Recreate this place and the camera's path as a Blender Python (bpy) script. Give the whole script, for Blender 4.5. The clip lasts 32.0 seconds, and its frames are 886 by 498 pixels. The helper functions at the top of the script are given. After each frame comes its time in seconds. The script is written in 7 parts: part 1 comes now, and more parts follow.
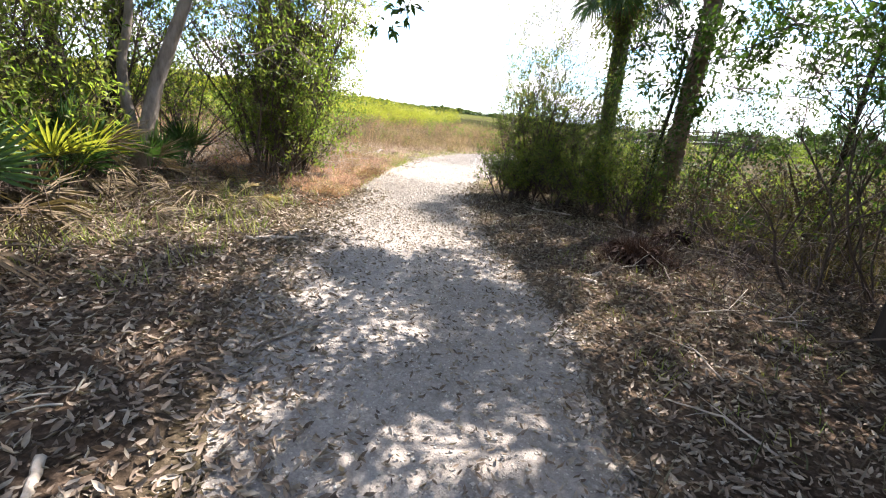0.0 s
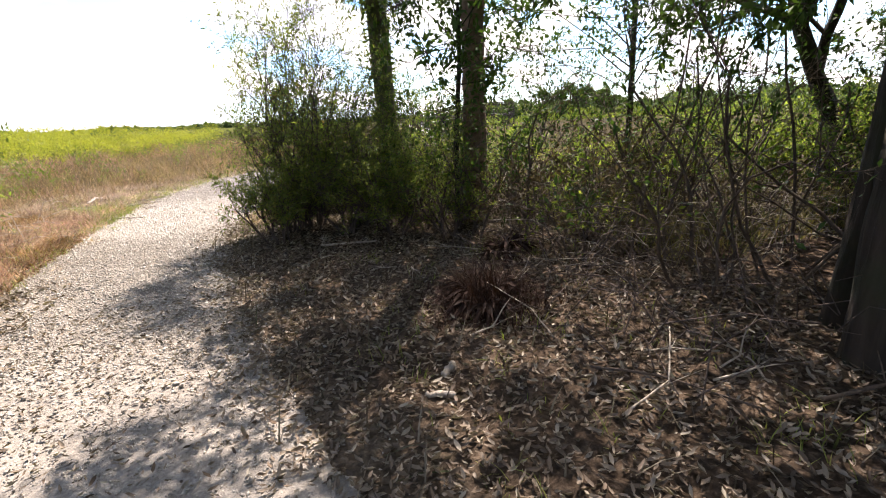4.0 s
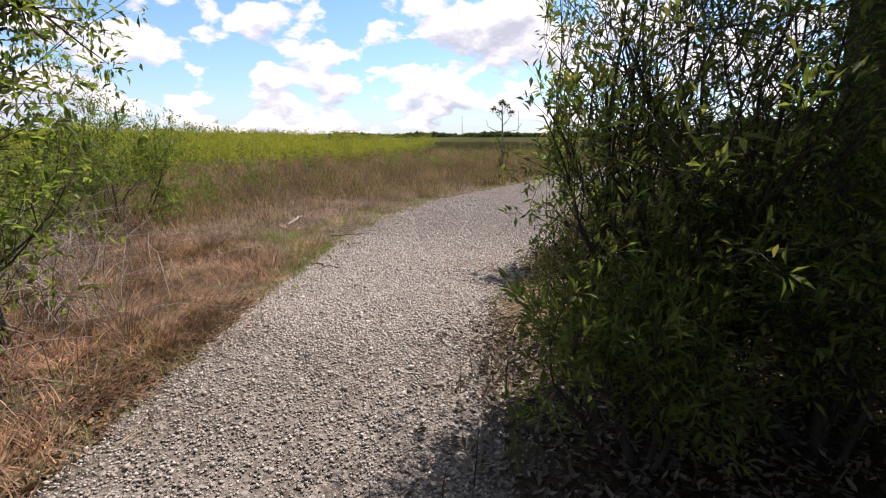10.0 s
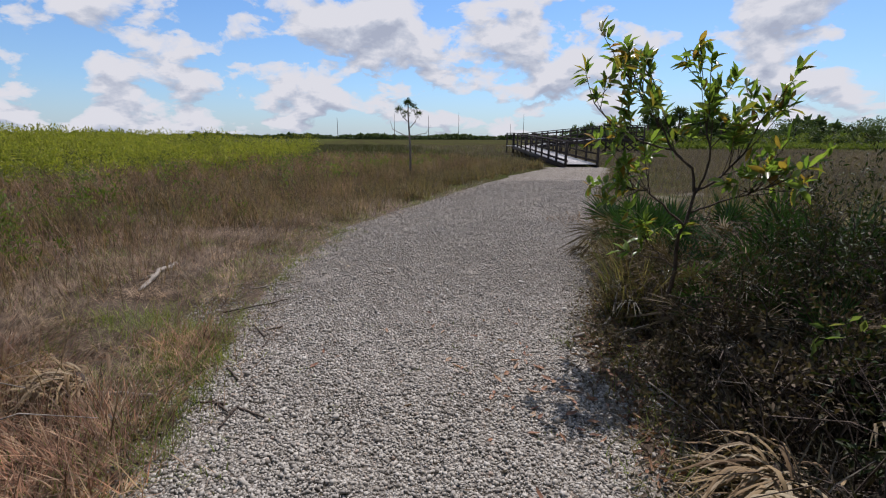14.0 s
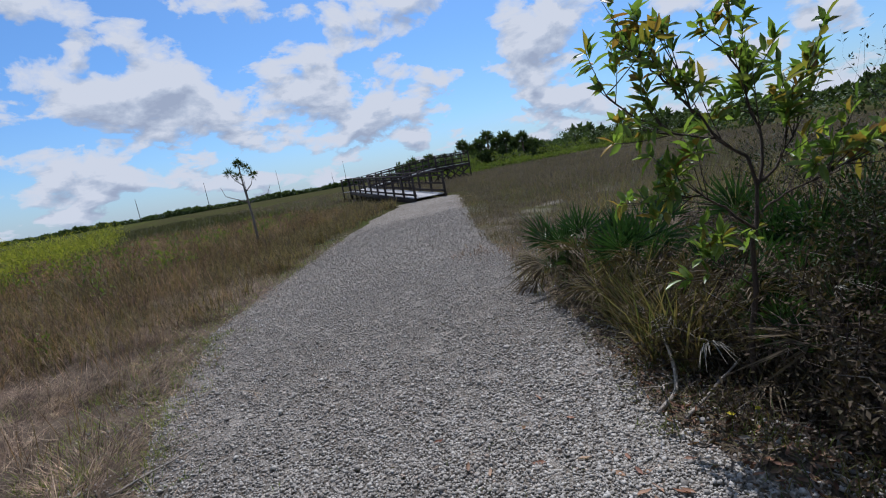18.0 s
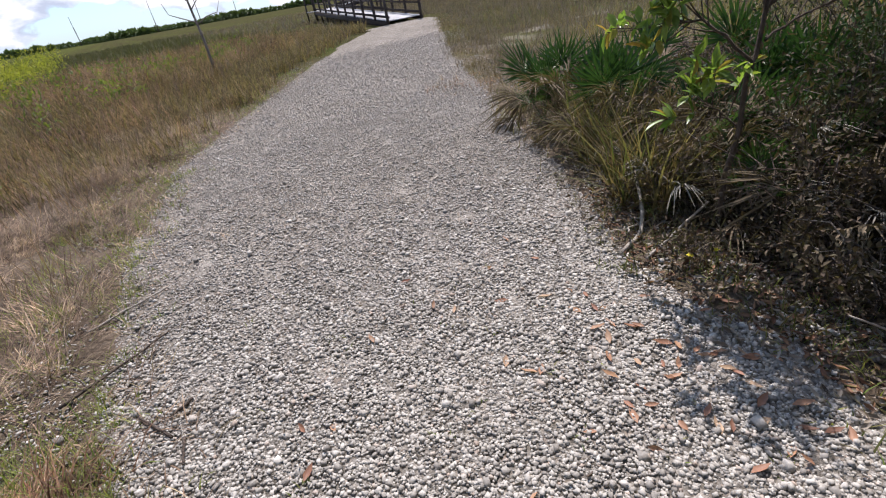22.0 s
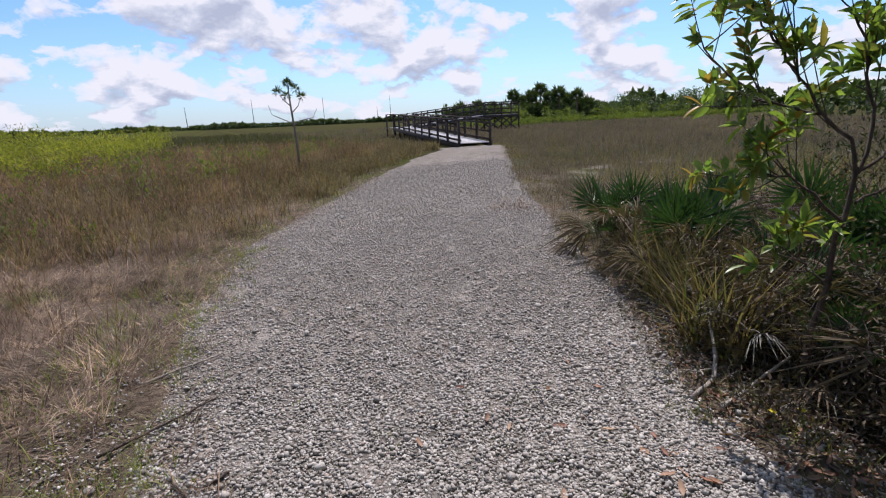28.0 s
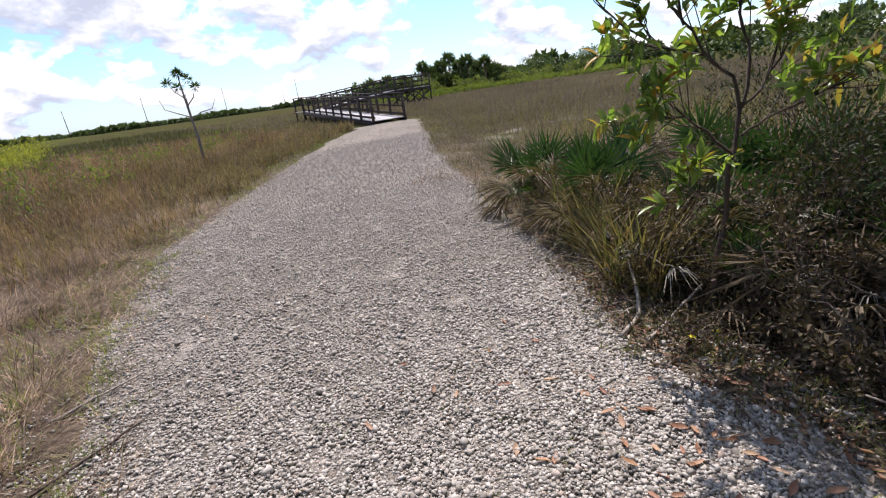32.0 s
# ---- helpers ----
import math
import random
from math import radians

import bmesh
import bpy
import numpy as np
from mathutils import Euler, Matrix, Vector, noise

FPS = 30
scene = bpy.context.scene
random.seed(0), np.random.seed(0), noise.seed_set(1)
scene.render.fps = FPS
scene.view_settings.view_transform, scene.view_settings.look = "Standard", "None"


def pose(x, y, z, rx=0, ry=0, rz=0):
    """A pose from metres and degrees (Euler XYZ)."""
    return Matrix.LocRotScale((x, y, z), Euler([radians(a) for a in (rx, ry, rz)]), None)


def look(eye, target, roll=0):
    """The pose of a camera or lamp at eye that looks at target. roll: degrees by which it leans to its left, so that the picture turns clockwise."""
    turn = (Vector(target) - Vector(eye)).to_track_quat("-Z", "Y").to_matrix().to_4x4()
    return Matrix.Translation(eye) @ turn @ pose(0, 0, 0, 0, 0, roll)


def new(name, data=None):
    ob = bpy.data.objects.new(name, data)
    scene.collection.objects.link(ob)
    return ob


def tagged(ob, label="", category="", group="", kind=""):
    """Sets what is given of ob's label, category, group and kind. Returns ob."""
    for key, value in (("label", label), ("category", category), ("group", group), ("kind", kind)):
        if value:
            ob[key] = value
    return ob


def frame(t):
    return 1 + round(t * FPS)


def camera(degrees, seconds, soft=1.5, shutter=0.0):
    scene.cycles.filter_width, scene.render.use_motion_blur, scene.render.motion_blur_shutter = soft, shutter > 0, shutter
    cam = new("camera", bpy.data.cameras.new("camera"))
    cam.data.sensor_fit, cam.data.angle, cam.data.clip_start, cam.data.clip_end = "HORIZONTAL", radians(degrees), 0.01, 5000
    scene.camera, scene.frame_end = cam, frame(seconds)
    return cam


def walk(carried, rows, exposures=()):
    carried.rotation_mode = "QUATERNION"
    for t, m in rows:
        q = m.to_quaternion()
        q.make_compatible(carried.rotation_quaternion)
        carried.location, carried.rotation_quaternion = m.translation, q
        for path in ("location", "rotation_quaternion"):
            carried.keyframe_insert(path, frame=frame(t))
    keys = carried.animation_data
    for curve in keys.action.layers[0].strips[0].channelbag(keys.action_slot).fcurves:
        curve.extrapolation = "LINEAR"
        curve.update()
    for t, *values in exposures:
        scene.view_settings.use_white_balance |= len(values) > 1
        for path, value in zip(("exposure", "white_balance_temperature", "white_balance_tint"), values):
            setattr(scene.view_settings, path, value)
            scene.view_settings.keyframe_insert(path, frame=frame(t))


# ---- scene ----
cam = camera(86.0, 32.0, soft=1.1)
PATH = [
    (0, (1.334, 7.394, 1.493), (1.157, 9.307, 0.940), 7.0),
    (0.5, (1.372, 7.646, 1.525), (1.347, 9.593, 1.069), 1.8),
    (1, (1.381, 7.854, 1.550), (1.624, 9.810, 1.208), 0.4),
    (1.5, (1.378, 8.131, 1.555), (1.831, 10.062, 1.302), -0.2),
    (2, (1.459, 8.511, 1.540), (2.118, 10.373, 1.228), 0.6),
    (2.5, (1.597, 8.896, 1.515), (2.445, 10.668, 1.135), -0.1),
    (3, (1.694, 9.220, 1.502), (2.824, 10.835, 1.167), -0.8),
    (3.5, (1.747, 9.532, 1.505), (2.864, 11.153, 1.151), -1.4),
    (4, (1.758, 9.914, 1.504), (2.342, 11.751, 0.972), -2.6),
    (4.5, (1.719, 10.341, 1.495), (2.069, 12.227, 0.928), 1.1),
    (6.5, (1.544, 11.917, 1.489), (1.519, 13.869, 1.052), 0.5),
    (7, (1.501, 12.284, 1.499), (1.560, 14.248, 1.126), -0.1),
    (7.5, (1.413, 12.612, 1.503), (1.530, 14.567, 1.100), 2.0),
    (8, (1.296, 12.913, 1.503), (1.457, 14.856, 1.055), 2.0),
    (8.5, (1.154, 13.249, 1.492), (1.235, 15.196, 1.042), -1.2),
    (9, (1.004, 13.596, 1.484), (0.881, 15.524, 0.964), 0.0),
    (9.5, (0.890, 13.945, 1.487), (0.736, 15.871, 0.971), 0.2),
    (10, (0.820, 14.324, 1.489), (0.670, 16.265, 1.030), -0.3),
    (10.5, (0.764, 14.675, 1.502), (0.678, 16.621, 1.050), -1.0),
    (11, (0.679, 14.986, 1.526), (0.678, 16.928, 1.045), 0.3),
    (11.5, (0.567, 15.294, 1.546), (0.653, 17.241, 1.093), 0.1),
    (12, (0.427, 15.623, 1.546), (0.598, 17.569, 1.116), -0.1),
    (12.5, (0.240, 15.995, 1.528), (0.473, 17.935, 1.103), 0.6),
    (13, (0.057, 16.354, 1.525), (0.327, 18.281, 1.063), 1.2),
    (13.5, (-0.088, 16.654, 1.553), (0.214, 18.578, 1.098), 1.1),
    (15.5, (-0.450, 17.953, 1.560), (0.089, 19.823, 1.100), -5.2),
    (16, (-0.518, 18.255, 1.535), (0.123, 20.092, 1.072), -6.1),
    (16.5, (-0.596, 18.444, 1.545), (0.175, 20.252, 1.175), -5.7),
    (17, (-0.665, 18.548, 1.568), (0.242, 20.317, 1.346), -6.0),
    (17.5, (-0.698, 18.607, 1.580), (0.252, 20.331, 1.224), -2.6),
    (18, (-0.680, 18.618, 1.588), (0.284, 20.339, 1.257), -10.1),
    (18.5, (-0.632, 18.641, 1.588), (0.235, 20.316, 0.922), -10.0),
    (19, (-0.595, 18.669, 1.586), (0.249, 20.320, 0.835), -9.9),
    (19.5, (-0.581, 18.679, 1.586), (0.265, 20.319, 0.815), -9.8),
    (20, (-0.570, 18.689, 1.585), (0.288, 20.310, 0.788), -10.1),
    (20.5, (-0.554, 18.696, 1.577), (0.306, 20.289, 0.725), -10.3),
    (21, (-0.544, 18.704, 1.563), (0.297, 20.253, 0.618), -10.6),
    (21.5, (-0.544, 18.711, 1.555), (0.293, 20.245, 0.583), -10.4),
    (22, (-0.547, 18.716, 1.557), (0.283, 20.253, 0.582), -10.3),
    (22.5, (-0.550, 18.720, 1.569), (0.294, 20.274, 0.634), -10.3),
    (23, (-0.556, 18.716, 1.586), (0.323, 20.295, 0.729), -10.1),
    (23.5, (-0.574, 18.710, 1.594), (0.331, 20.307, 0.798), -10.0),
    (24, (-0.599, 18.709, 1.593), (0.325, 20.317, 0.844), -9.4),
    (24.5, (-0.611, 18.709, 1.589), (0.308, 20.337, 0.876), -9.3),
    (25, (-0.612, 18.707, 1.586), (0.308, 20.340, 0.889), -9.5),
    (25.5, (-0.616, 18.703, 1.586), (0.318, 20.335, 0.905), -9.8),
    (26, (-0.622, 18.701, 1.587), (0.315, 20.338, 0.921), -9.9),
    (26.5, (-0.622, 18.698, 1.589), (0.231, 20.407, 0.996), -8.4),
    (28.5, (-0.723, 18.787, 1.532), (0.120, 20.524, 1.011), -1.4),
    (29, (-0.712, 18.794, 1.529), (0.200, 20.494, 1.003), -2.1),
    (29.5, (-0.693, 18.802, 1.520), (0.280, 20.449, 0.936), -3.8),
    (30, (-0.671, 18.810, 1.502), (0.314, 20.413, 0.824), -5.6),
    (30.5, (-0.664, 18.813, 1.491), (0.344, 20.383, 0.773), -6.0),
    (31, (-0.662, 18.811, 1.490), (0.335, 20.375, 0.743), -6.7),
    (31.5, (-0.658, 18.804, 1.495), (0.340, 20.375, 0.763), -7.7),
    (32, (-0.661, 18.790, 1.512), (0.374, 20.375, 0.867), -7.9),
]
# stops of exposure along the way
EXPOSURES = [(0.0, 2.22, 6800, 17), (1.0, 1.78, 6800, 17), (2.0, 1.40, 6950, 17), (3.0, 1.47, 7050, 17), (4.0, 1.79, 7200, 19), (5.0, 1.25, 7200, 19), (6.5, 0.97, 7000, 22), (8.0, 0.72, 6950, 22.5), (10.0, 0.63, 6900, 22), (11.0, 0.46, 6800, 20), (13.0, 0.05, 6480, 18),
             (15.5, -0.05, 6120, 15.5), (17.0, -0.17, 5830, 14), (18.2, -0.12, 5780, 14), (19.0, 0.39, 6250, 17), (21.5, 0.66, 6300, 18), (23.0, 0.62, 6300, 18), (25.0, 0.5, 6400, 18.5), (28.5, 0.25, 6200, 20.5), (30.0, 0.47, 6330, 20), (32.0, 0.68, 6500, 20)]
CLOUD_X, CLOUD_Y = 3.7, 1.9
SKY_GAIN, SKY_STRENGTH, SUN_STRENGTH = 0.15, 0.71, 5.0
PINE_X, PINE_Y = 1.77, 35.1
BR = (10.88, 39.55, 0.36, 14.03, 57.2, 1.0)   # first ramp run, near and far ends of the deck
BR2 = (15.0, 58.25, 1.02, 21.7, 57.75, 1.70, 25.1, 57.3)   # second run and the platform at its end
FAR_PALMS = tuple((a, d, h - 2.6) for a, d, h in ((27.5, 100, 5.5), (29.5, 96, 6.0), (31.2, 100, 5.6), (33.6, 95, 7.6), (34.4, 99, 6.6), (35.6, 96, 7.2), (36.6, 100, 8.6), (37.6, 97, 7.0), (38.6, 95, 7.4), (39.6, 100, 6.6), (40.6, 96, 7.0), (41.6, 98, 5.6)))
FAR_BUSHES = ((33.8, 99, 6, 5.6), (34.8, 97, 6, 5.2), (37.2, 98, 6, 6.0), (38.2, 99, 6, 5.6), (40.2, 98, 6, 5.4), (26.8, 98, 5, 5.0), (28.4, 96, 6, 5.5), (30.4, 98, 6, 5.6), (32.4, 102, 6, 5.8), (36.0, 104, 7, 6.2), (39.0, 103, 7, 6.0), (41.5, 103, 6, 5.2), (43.0, 104, 5, 4.5), (46.5, 150, 10, 9.0), (49.5, 150, 11, 8.0), (52.5, 155, 9, 10.0), (55.0, 150, 10, 8.0), (35.3, 100, 7, 5.4), (36.6, 100, 7, 5.6), (39.6, 99, 7, 5.2), (31.4, 101, 6, 5.0), (29.4, 99, 6, 4.8), (27.6, 100, 6, 4.6), (42.2, 101, 6, 4.6), (44.5, 110, 6, 4.4))
FAR_LOW = ((33.5, 88, 4, 2.6), (35.0, 86, 5, 2.2), (37.5, 88, 5, 2.4), (40.0, 86, 4, 2.0), (43.0, 90, 5, 2.2), (45.0, 92, 5, 2.0), (48.0, 95, 6, 2.2), (51.0, 95, 6, 2.2))
walk(cam, [(t, look(eye, target, roll)) for t, eye, target, roll in PATH], EXPOSURES)

# ---- world, sun ----
SUN_X, SUN_Y = 0.37, 0.58  # horizontal run of the sun's ray for each metre of height
world = bpy.data.worlds.new("sky")
scene.world = world
world.use_nodes = True
wn, wl = world.node_tree.nodes, world.node_tree.links
wn.clear()


def wmath(op, a, b=None, c=None):
    n = wn.new("ShaderNodeMath")
    n.operation = op
    for i, v in enumerate((a, b, c)):
        if v is None:
            continue
        if isinstance(v, (int, float)):
            n.inputs[i].default_value = v
        else:
            wl.new(v, n.inputs[i])
    return n.outputs[0]


def wramp(fac, stops):
    n = wn.new("ShaderNodeValToRGB")
    while len(n.color_ramp.elements) < len(stops):
        n.color_ramp.elements.new(0.5)
    for e, (p, c) in zip(n.color_ramp.elements, stops):
        e.position, e.color = p, (*c, 1)
    wl.new(fac, n.inputs[0])
    return n.outputs[0]


sky = wn.new("ShaderNodeTexSky")
sky.sky_type = "NISHITA"
sky.sun_disc = False
sky.sun_elevation = math.atan2(1, math.hypot(SUN_X, SUN_Y))
sky.sun_rotation = math.atan2(SUN_X, SUN_Y)
sky.altitude, sky.air_density, sky.dust_density, sky.ozone_density = 0, 1.0, 0.6, 1.4
coord = wn.new("ShaderNodeTexCoord")
split = wn.new("ShaderNodeSeparateXYZ")
wl.new(coord.outputs["Generated"], split.inputs[0])
up = wmath("MAXIMUM", split.outputs[2], 0.0)
lift = wmath("ADD", up, 0.48)
flat = wn.new("ShaderNodeCombineXYZ")
wl.new(wmath("DIVIDE", split.outputs[0], lift), flat.inputs[0])
wl.new(wmath("DIVIDE", split.outputs[1], lift), flat.inputs[1])


def cloud_noise(stretch, shift, scale, detail, rough):
    """Noise on the cloud layer; a stretch under one looks higher up the same cloud."""
    move = wn.new("ShaderNodeVectorMath")
    move.operation = "MULTIPLY_ADD"
    wl.new(flat.outputs[0], move.inputs[0])
    move.inputs[1].default_value = (stretch, stretch, stretch)
    move.inputs[2].default_value = shift
    n = wn.new("ShaderNodeTexNoise")
    n.inputs["Scale"].default_value, n.inputs["Detail"].default_value, n.inputs["Roughness"].default_value = scale, detail, rough
    n.inputs["Distortion"].default_value = 0.25
    wl.new(move.outputs[0], n.inputs["Vector"])
    return n.outputs["Fac"]


def cloud_density(stretch):
    shift = (CLOUD_X, CLOUD_Y, 0.0)
    wide = cloud_noise(stretch, shift, 3.1, 1.5, 0.5)
    puff = cloud_noise(stretch, shift, 8.0, 9.0, 0.56)
    low = wmath("MULTIPLY", wmath("SUBTRACT", 0.32, wmath("MINIMUM", up, 0.32)), 0.05)
    return wmath("ADD", wmath("ADD", wmath("MULTIPLY", wide, 0.66), wmath("MULTIPLY", puff, 0.60)), low)


dense, dense_above = cloud_density(1.0), cloud_density(0.955)
cover = wramp(dense, [(0.624, (0, 0, 0)), (0.655, (0.7, 0.7, 0.7)), (0.70, (1, 1, 1))])
shade = wmath("SUBTRACT", dense, dense_above)
shade = wmath("ADD", wmath("MULTIPLY", shade, 4.2), wmath("MULTIPLY", wmath("SUBTRACT", 0.72, dense), 1.2))
tone = wramp(wmath("ADD", shade, 0.55), [(0.16, (0.55, 0.62, 0.74)), (0.44, (0.74, 0.81, 0.90)), (0.70, (1.0, 1.03, 1.06))])
blue = wn.new("ShaderNodeMix")
blue.data_type = "RGBA"
blue.blend_type = "MULTIPLY"
blue.inputs["Factor"].default_value = 1.0
wl.new(sky.outputs[0], blue.inputs["A"])
blue.inputs["B"].default_value = (SKY_GAIN * 0.66, SKY_GAIN * 0.95, SKY_GAIN * 1.20, 1)
haze = wramp(up, [(0.0, (0.55, 0.55, 0.55)), (0.10, (0.12, 0.12, 0.12)), (0.25, (0, 0, 0))])
hazed = wn.new("ShaderNodeMix")
hazed.data_type = "RGBA"
wl.new(haze, hazed.inputs["Factor"])
wl.new(blue.outputs["Result"], hazed.inputs["A"])
hazed.inputs["B"].default_value = (0.72, 0.80, 0.93, 1)
whole = wn.new("ShaderNodeMix")
whole.data_type = "RGBA"
wl.new(cover, whole.inputs["Factor"])
wl.new(hazed.outputs["Result"], whole.inputs["A"])
wl.new(tone, whole.inputs["B"])
back = wn.new("ShaderNodeBackground")
back.inputs["Strength"].default_value = SKY_STRENGTH
wl.new(whole.outputs["Result"], back.inputs["Color"])
wout = wn.new("ShaderNodeOutputWorld")
wl.new(back.outputs[0], wout.inputs[0])

sun_data = bpy.data.lights.new("sun", "SUN")
sun_data.energy, sun_data.angle, sun_data.color = SUN_STRENGTH, radians(0.53), (1.0, 0.97, 0.92)
sun_lamp = new("sun", sun_data)
sun_lamp.matrix_world = look((SUN_X * 30, SUN_Y * 30, 30), (0, 0, 0))

# ---- helpers for meshes ----
rng = np.random.default_rng(11)
STATIC = np.array([-0.65, 18.75])


def mesh_data(name, V, F, material, smooth=False):
    """A mesh from a vertex array and one or more arrays of faces."""
    groups = F if isinstance(F, list) else [F]
    groups = [np.asarray(g, np.int32) for g in groups if len(g)]
    me = bpy.data.meshes.new(name)
    V = np.ascontiguousarray(V, np.float32)
    me.vertices.add(len(V))
    me.vertices.foreach_set("co", V.ravel())
    total = np.concatenate([np.full(len(g), g.shape[1], np.int32) for g in groups])
    loops = np.concatenate([g.ravel() for g in groups])
    me.loops.add(len(loops))
    me.loops.foreach_set("vertex_index", loops)
    me.polygons.add(len(total))
    me.polygons.foreach_set("loop_start", np.concatenate([[0], np.cumsum(total)[:-1]]).astype(np.int32))
    me.polygons.foreach_set("loop_total", total)
    if smooth:
        me.polygons.foreach_set("use_smooth", np.ones(len(total), bool))
    me.update(calc_edges=True)
    me.validate()
    if material:
        me.materials.append(material)
    return me


def part(name, V, F, material, parent=None, label="", smooth=False):
    ob = new(name, mesh_data(name, V, F, material, smooth))
    if parent is not None:
        ob.parent = parent
    if label:
        tagged(ob, label)
    return ob


def empty(name, x, y, z, label, category, group=""):
    ob = new(name)
    ob.location = (x, y, z)
    return tagged(ob, label, category, group)


def rots(yaw, pitch, roll):
    """Rotation matrices, vectorised: Rz(yaw) Rx(pitch) Ry(roll)."""
    cy, sy, cp, sp, cr, sr = np.cos(yaw), np.sin(yaw), np.cos(pitch), np.sin(pitch), np.cos(roll), np.sin(roll)
    R = np.empty((len(cy), 3, 3))
    R[:, 0, 0], R[:, 0, 1], R[:, 0, 2] = cy * cr - sy * sp * sr, -sy * cp, cy * sr + sy * sp * cr
    R[:, 1, 0], R[:, 1, 1], R[:, 1, 2] = sy * cr + cy * sp * sr, cy * cp, sy * sr - cy * sp * cr
    R[:, 2, 0], R[:, 2, 1], R[:, 2, 2] = -cp * sr, sp, cp * cr
    return R


def scatter(tv, tf, R, T, S):
    """Copies of a template (tv, tf) turned by R, scaled by S (n or n x 3) and moved to T."""
    tv, tf = np.asarray(tv, float), np.asarray(tf, np.int32)
    S = np.asarray(S, float)
    S = np.repeat(S[:, None], 3, 1) if S.ndim == 1 else S
    V = np.einsum("nij,nkj->nki", R, tv[None] * S[:, None, :]) + np.asarray(T)[:, None, :]
    F = tf[None] + (np.arange(len(S)) * len(tv))[:, None, None]
    return V.reshape(-1, 3), F.reshape(-1, tf.shape[1])


def join(pieces):
    V, F, n = [], {}, 0
    for v, f in pieces:
        for g in (f if isinstance(f, list) else [f]):
            g = np.asarray(g)
            if len(g):
                F.setdefault(g.shape[1], []).append(g + n)
        V.append(v)
        n += len(v)
    return np.concatenate(V), [np.concatenate(g) for g in F.values()]


def tube(points, radii, sides=6, caps=True):
    P = np.asarray(points, float)
    r = np.asarray(radii, float)
    d = np.gradient(P, axis=0)
    d /= np.maximum(np.linalg.norm(d, axis=1, keepdims=True), 1e-9)
    ref = np.where(np.abs(d[:, 2:3]) > 0.9, [[1.0, 0, 0]], [[0, 0, 1.0]])
    a = np.cross(d, ref)
    a /= np.maximum(np.linalg.norm(a, axis=1, keepdims=True), 1e-9)
    for i in range(1, len(a)):
        a[i] = a[i - 1] - d[i] * (a[i - 1] @ d[i])
        a[i] /= max(np.linalg.norm(a[i]), 1e-9)
    b = np.cross(d, a)
    th = np.linspace(0, 2 * np.pi, sides, endpoint=False)
    V = P[:, None] + r[:, None, None] * (np.cos(th)[None, :, None] * a[:, None] + np.sin(th)[None, :, None] * b[:, None])
    i, j = np.meshgrid(np.arange(len(P) - 1), np.arange(sides), indexing="ij")
    k = (j + 1) % sides
    F = np.stack([i * sides + j, i * sides + k, (i + 1) * sides + k, (i + 1) * sides + j], -1).reshape(-1, 4)
    groups = [F]
    if caps:
        groups.append(np.stack([np.zeros(sides - 2, int), np.arange(2, sides), np.arange(1, sides - 1)], -1))
        e = (len(P) - 1) * sides
        groups.append(e + np.stack([np.zeros(sides - 2, int), np.arange(1, sides - 1), np.arange(2, sides)], -1))
    return V.reshape(-1, 3), groups


def beam(a, b, width, depth, bevel=0.006):
    """A squared timber from a to b with chamfered long edges."""
    a, b = np.asarray(a, float), np.asarray(b, float)
    d = (b - a) / np.linalg.norm(b - a)
    side = np.cross(d, [0, 0, 1.0]) if abs(d[2]) < 0.95 else np.array([1.0, 0, 0]) - d * d[0]
    side /= np.linalg.norm(side)
    upw = np.cross(side, d)
    w, h, c = width / 2, depth / 2, bevel
    ring = [(-w + c, -h), (w - c, -h), (w, -h + c), (w, h - c), (w - c, h), (-w + c, h), (-w, h - c), (-w, -h + c)]
    V = np.array([p + side * s + upw * u for p in (a, b) for s, u in ring])
    F = [np.array([[i, (i + 1) % 8, 8 + (i + 1) % 8, 8 + i] for i in range(8)]), np.array([[7, 6, 5, 4, 3, 2, 1, 0], [8, 9, 10, 11, 12, 13, 14, 15]])]
    return V, F


def smooth01(a, b, x):
    t = np.clip((np.asarray(x, float) - a) / (b - a), 0, 1)
    return t * t * (3 - 2 * t)


def wob(x, y, s, k=0):
    """Cheap smooth noise from sines, about -1 to 1."""
    x, y = np.asarray(x, float) * s, np.asarray(y, float) * s
    return (np.sin(x * 1.7 + 1.3 * np.sin(y * 1.1 + k) + k) + np.sin(y * 1.9 + 1.7 * np.sin(x * 0.9 - k) + 2 * k) + np.sin((x + y) * 2.7 + k * 3.1) * 0.6) / 2.6


# trail edges, as x for each y
EDGE_Y = [2, 7, 8.7, 9.6, 11.0, 13, 15, 17, 19, 21.5, 23, 25.5, 28.2, 32, 35.5, 39.0]
EDGE_L = [0.8, 0.7, 0.36, -0.1, -0.6, -0.96, -1.14, -1.26, -1.34, -1.33, -1.2, -0.55, 1.0, 3.5, 6.0, 8.9]
RIGHT_Y = [2, 7, 9.5, 11, 12.5, 13.8, 15.8, 17.5, 18.6, 19.3, 20.2, 20.8, 21.6, 22.8, 25.2, 29, 33.5, 38.6]
RIGHT_X = [2.9, 2.5, 2.22, 2.15, 1.70, 1.40, 1.06, 1.0, 1.12, 1.38, 1.52, 1.88, 2.38, 3.0, 4.25, 6.3, 9.0, 12.0]


def edge_l(y):
    return np.interp(y, EDGE_Y, EDGE_L)


def edge_r(y):
    return np.interp(y, RIGHT_Y, RIGHT_X)


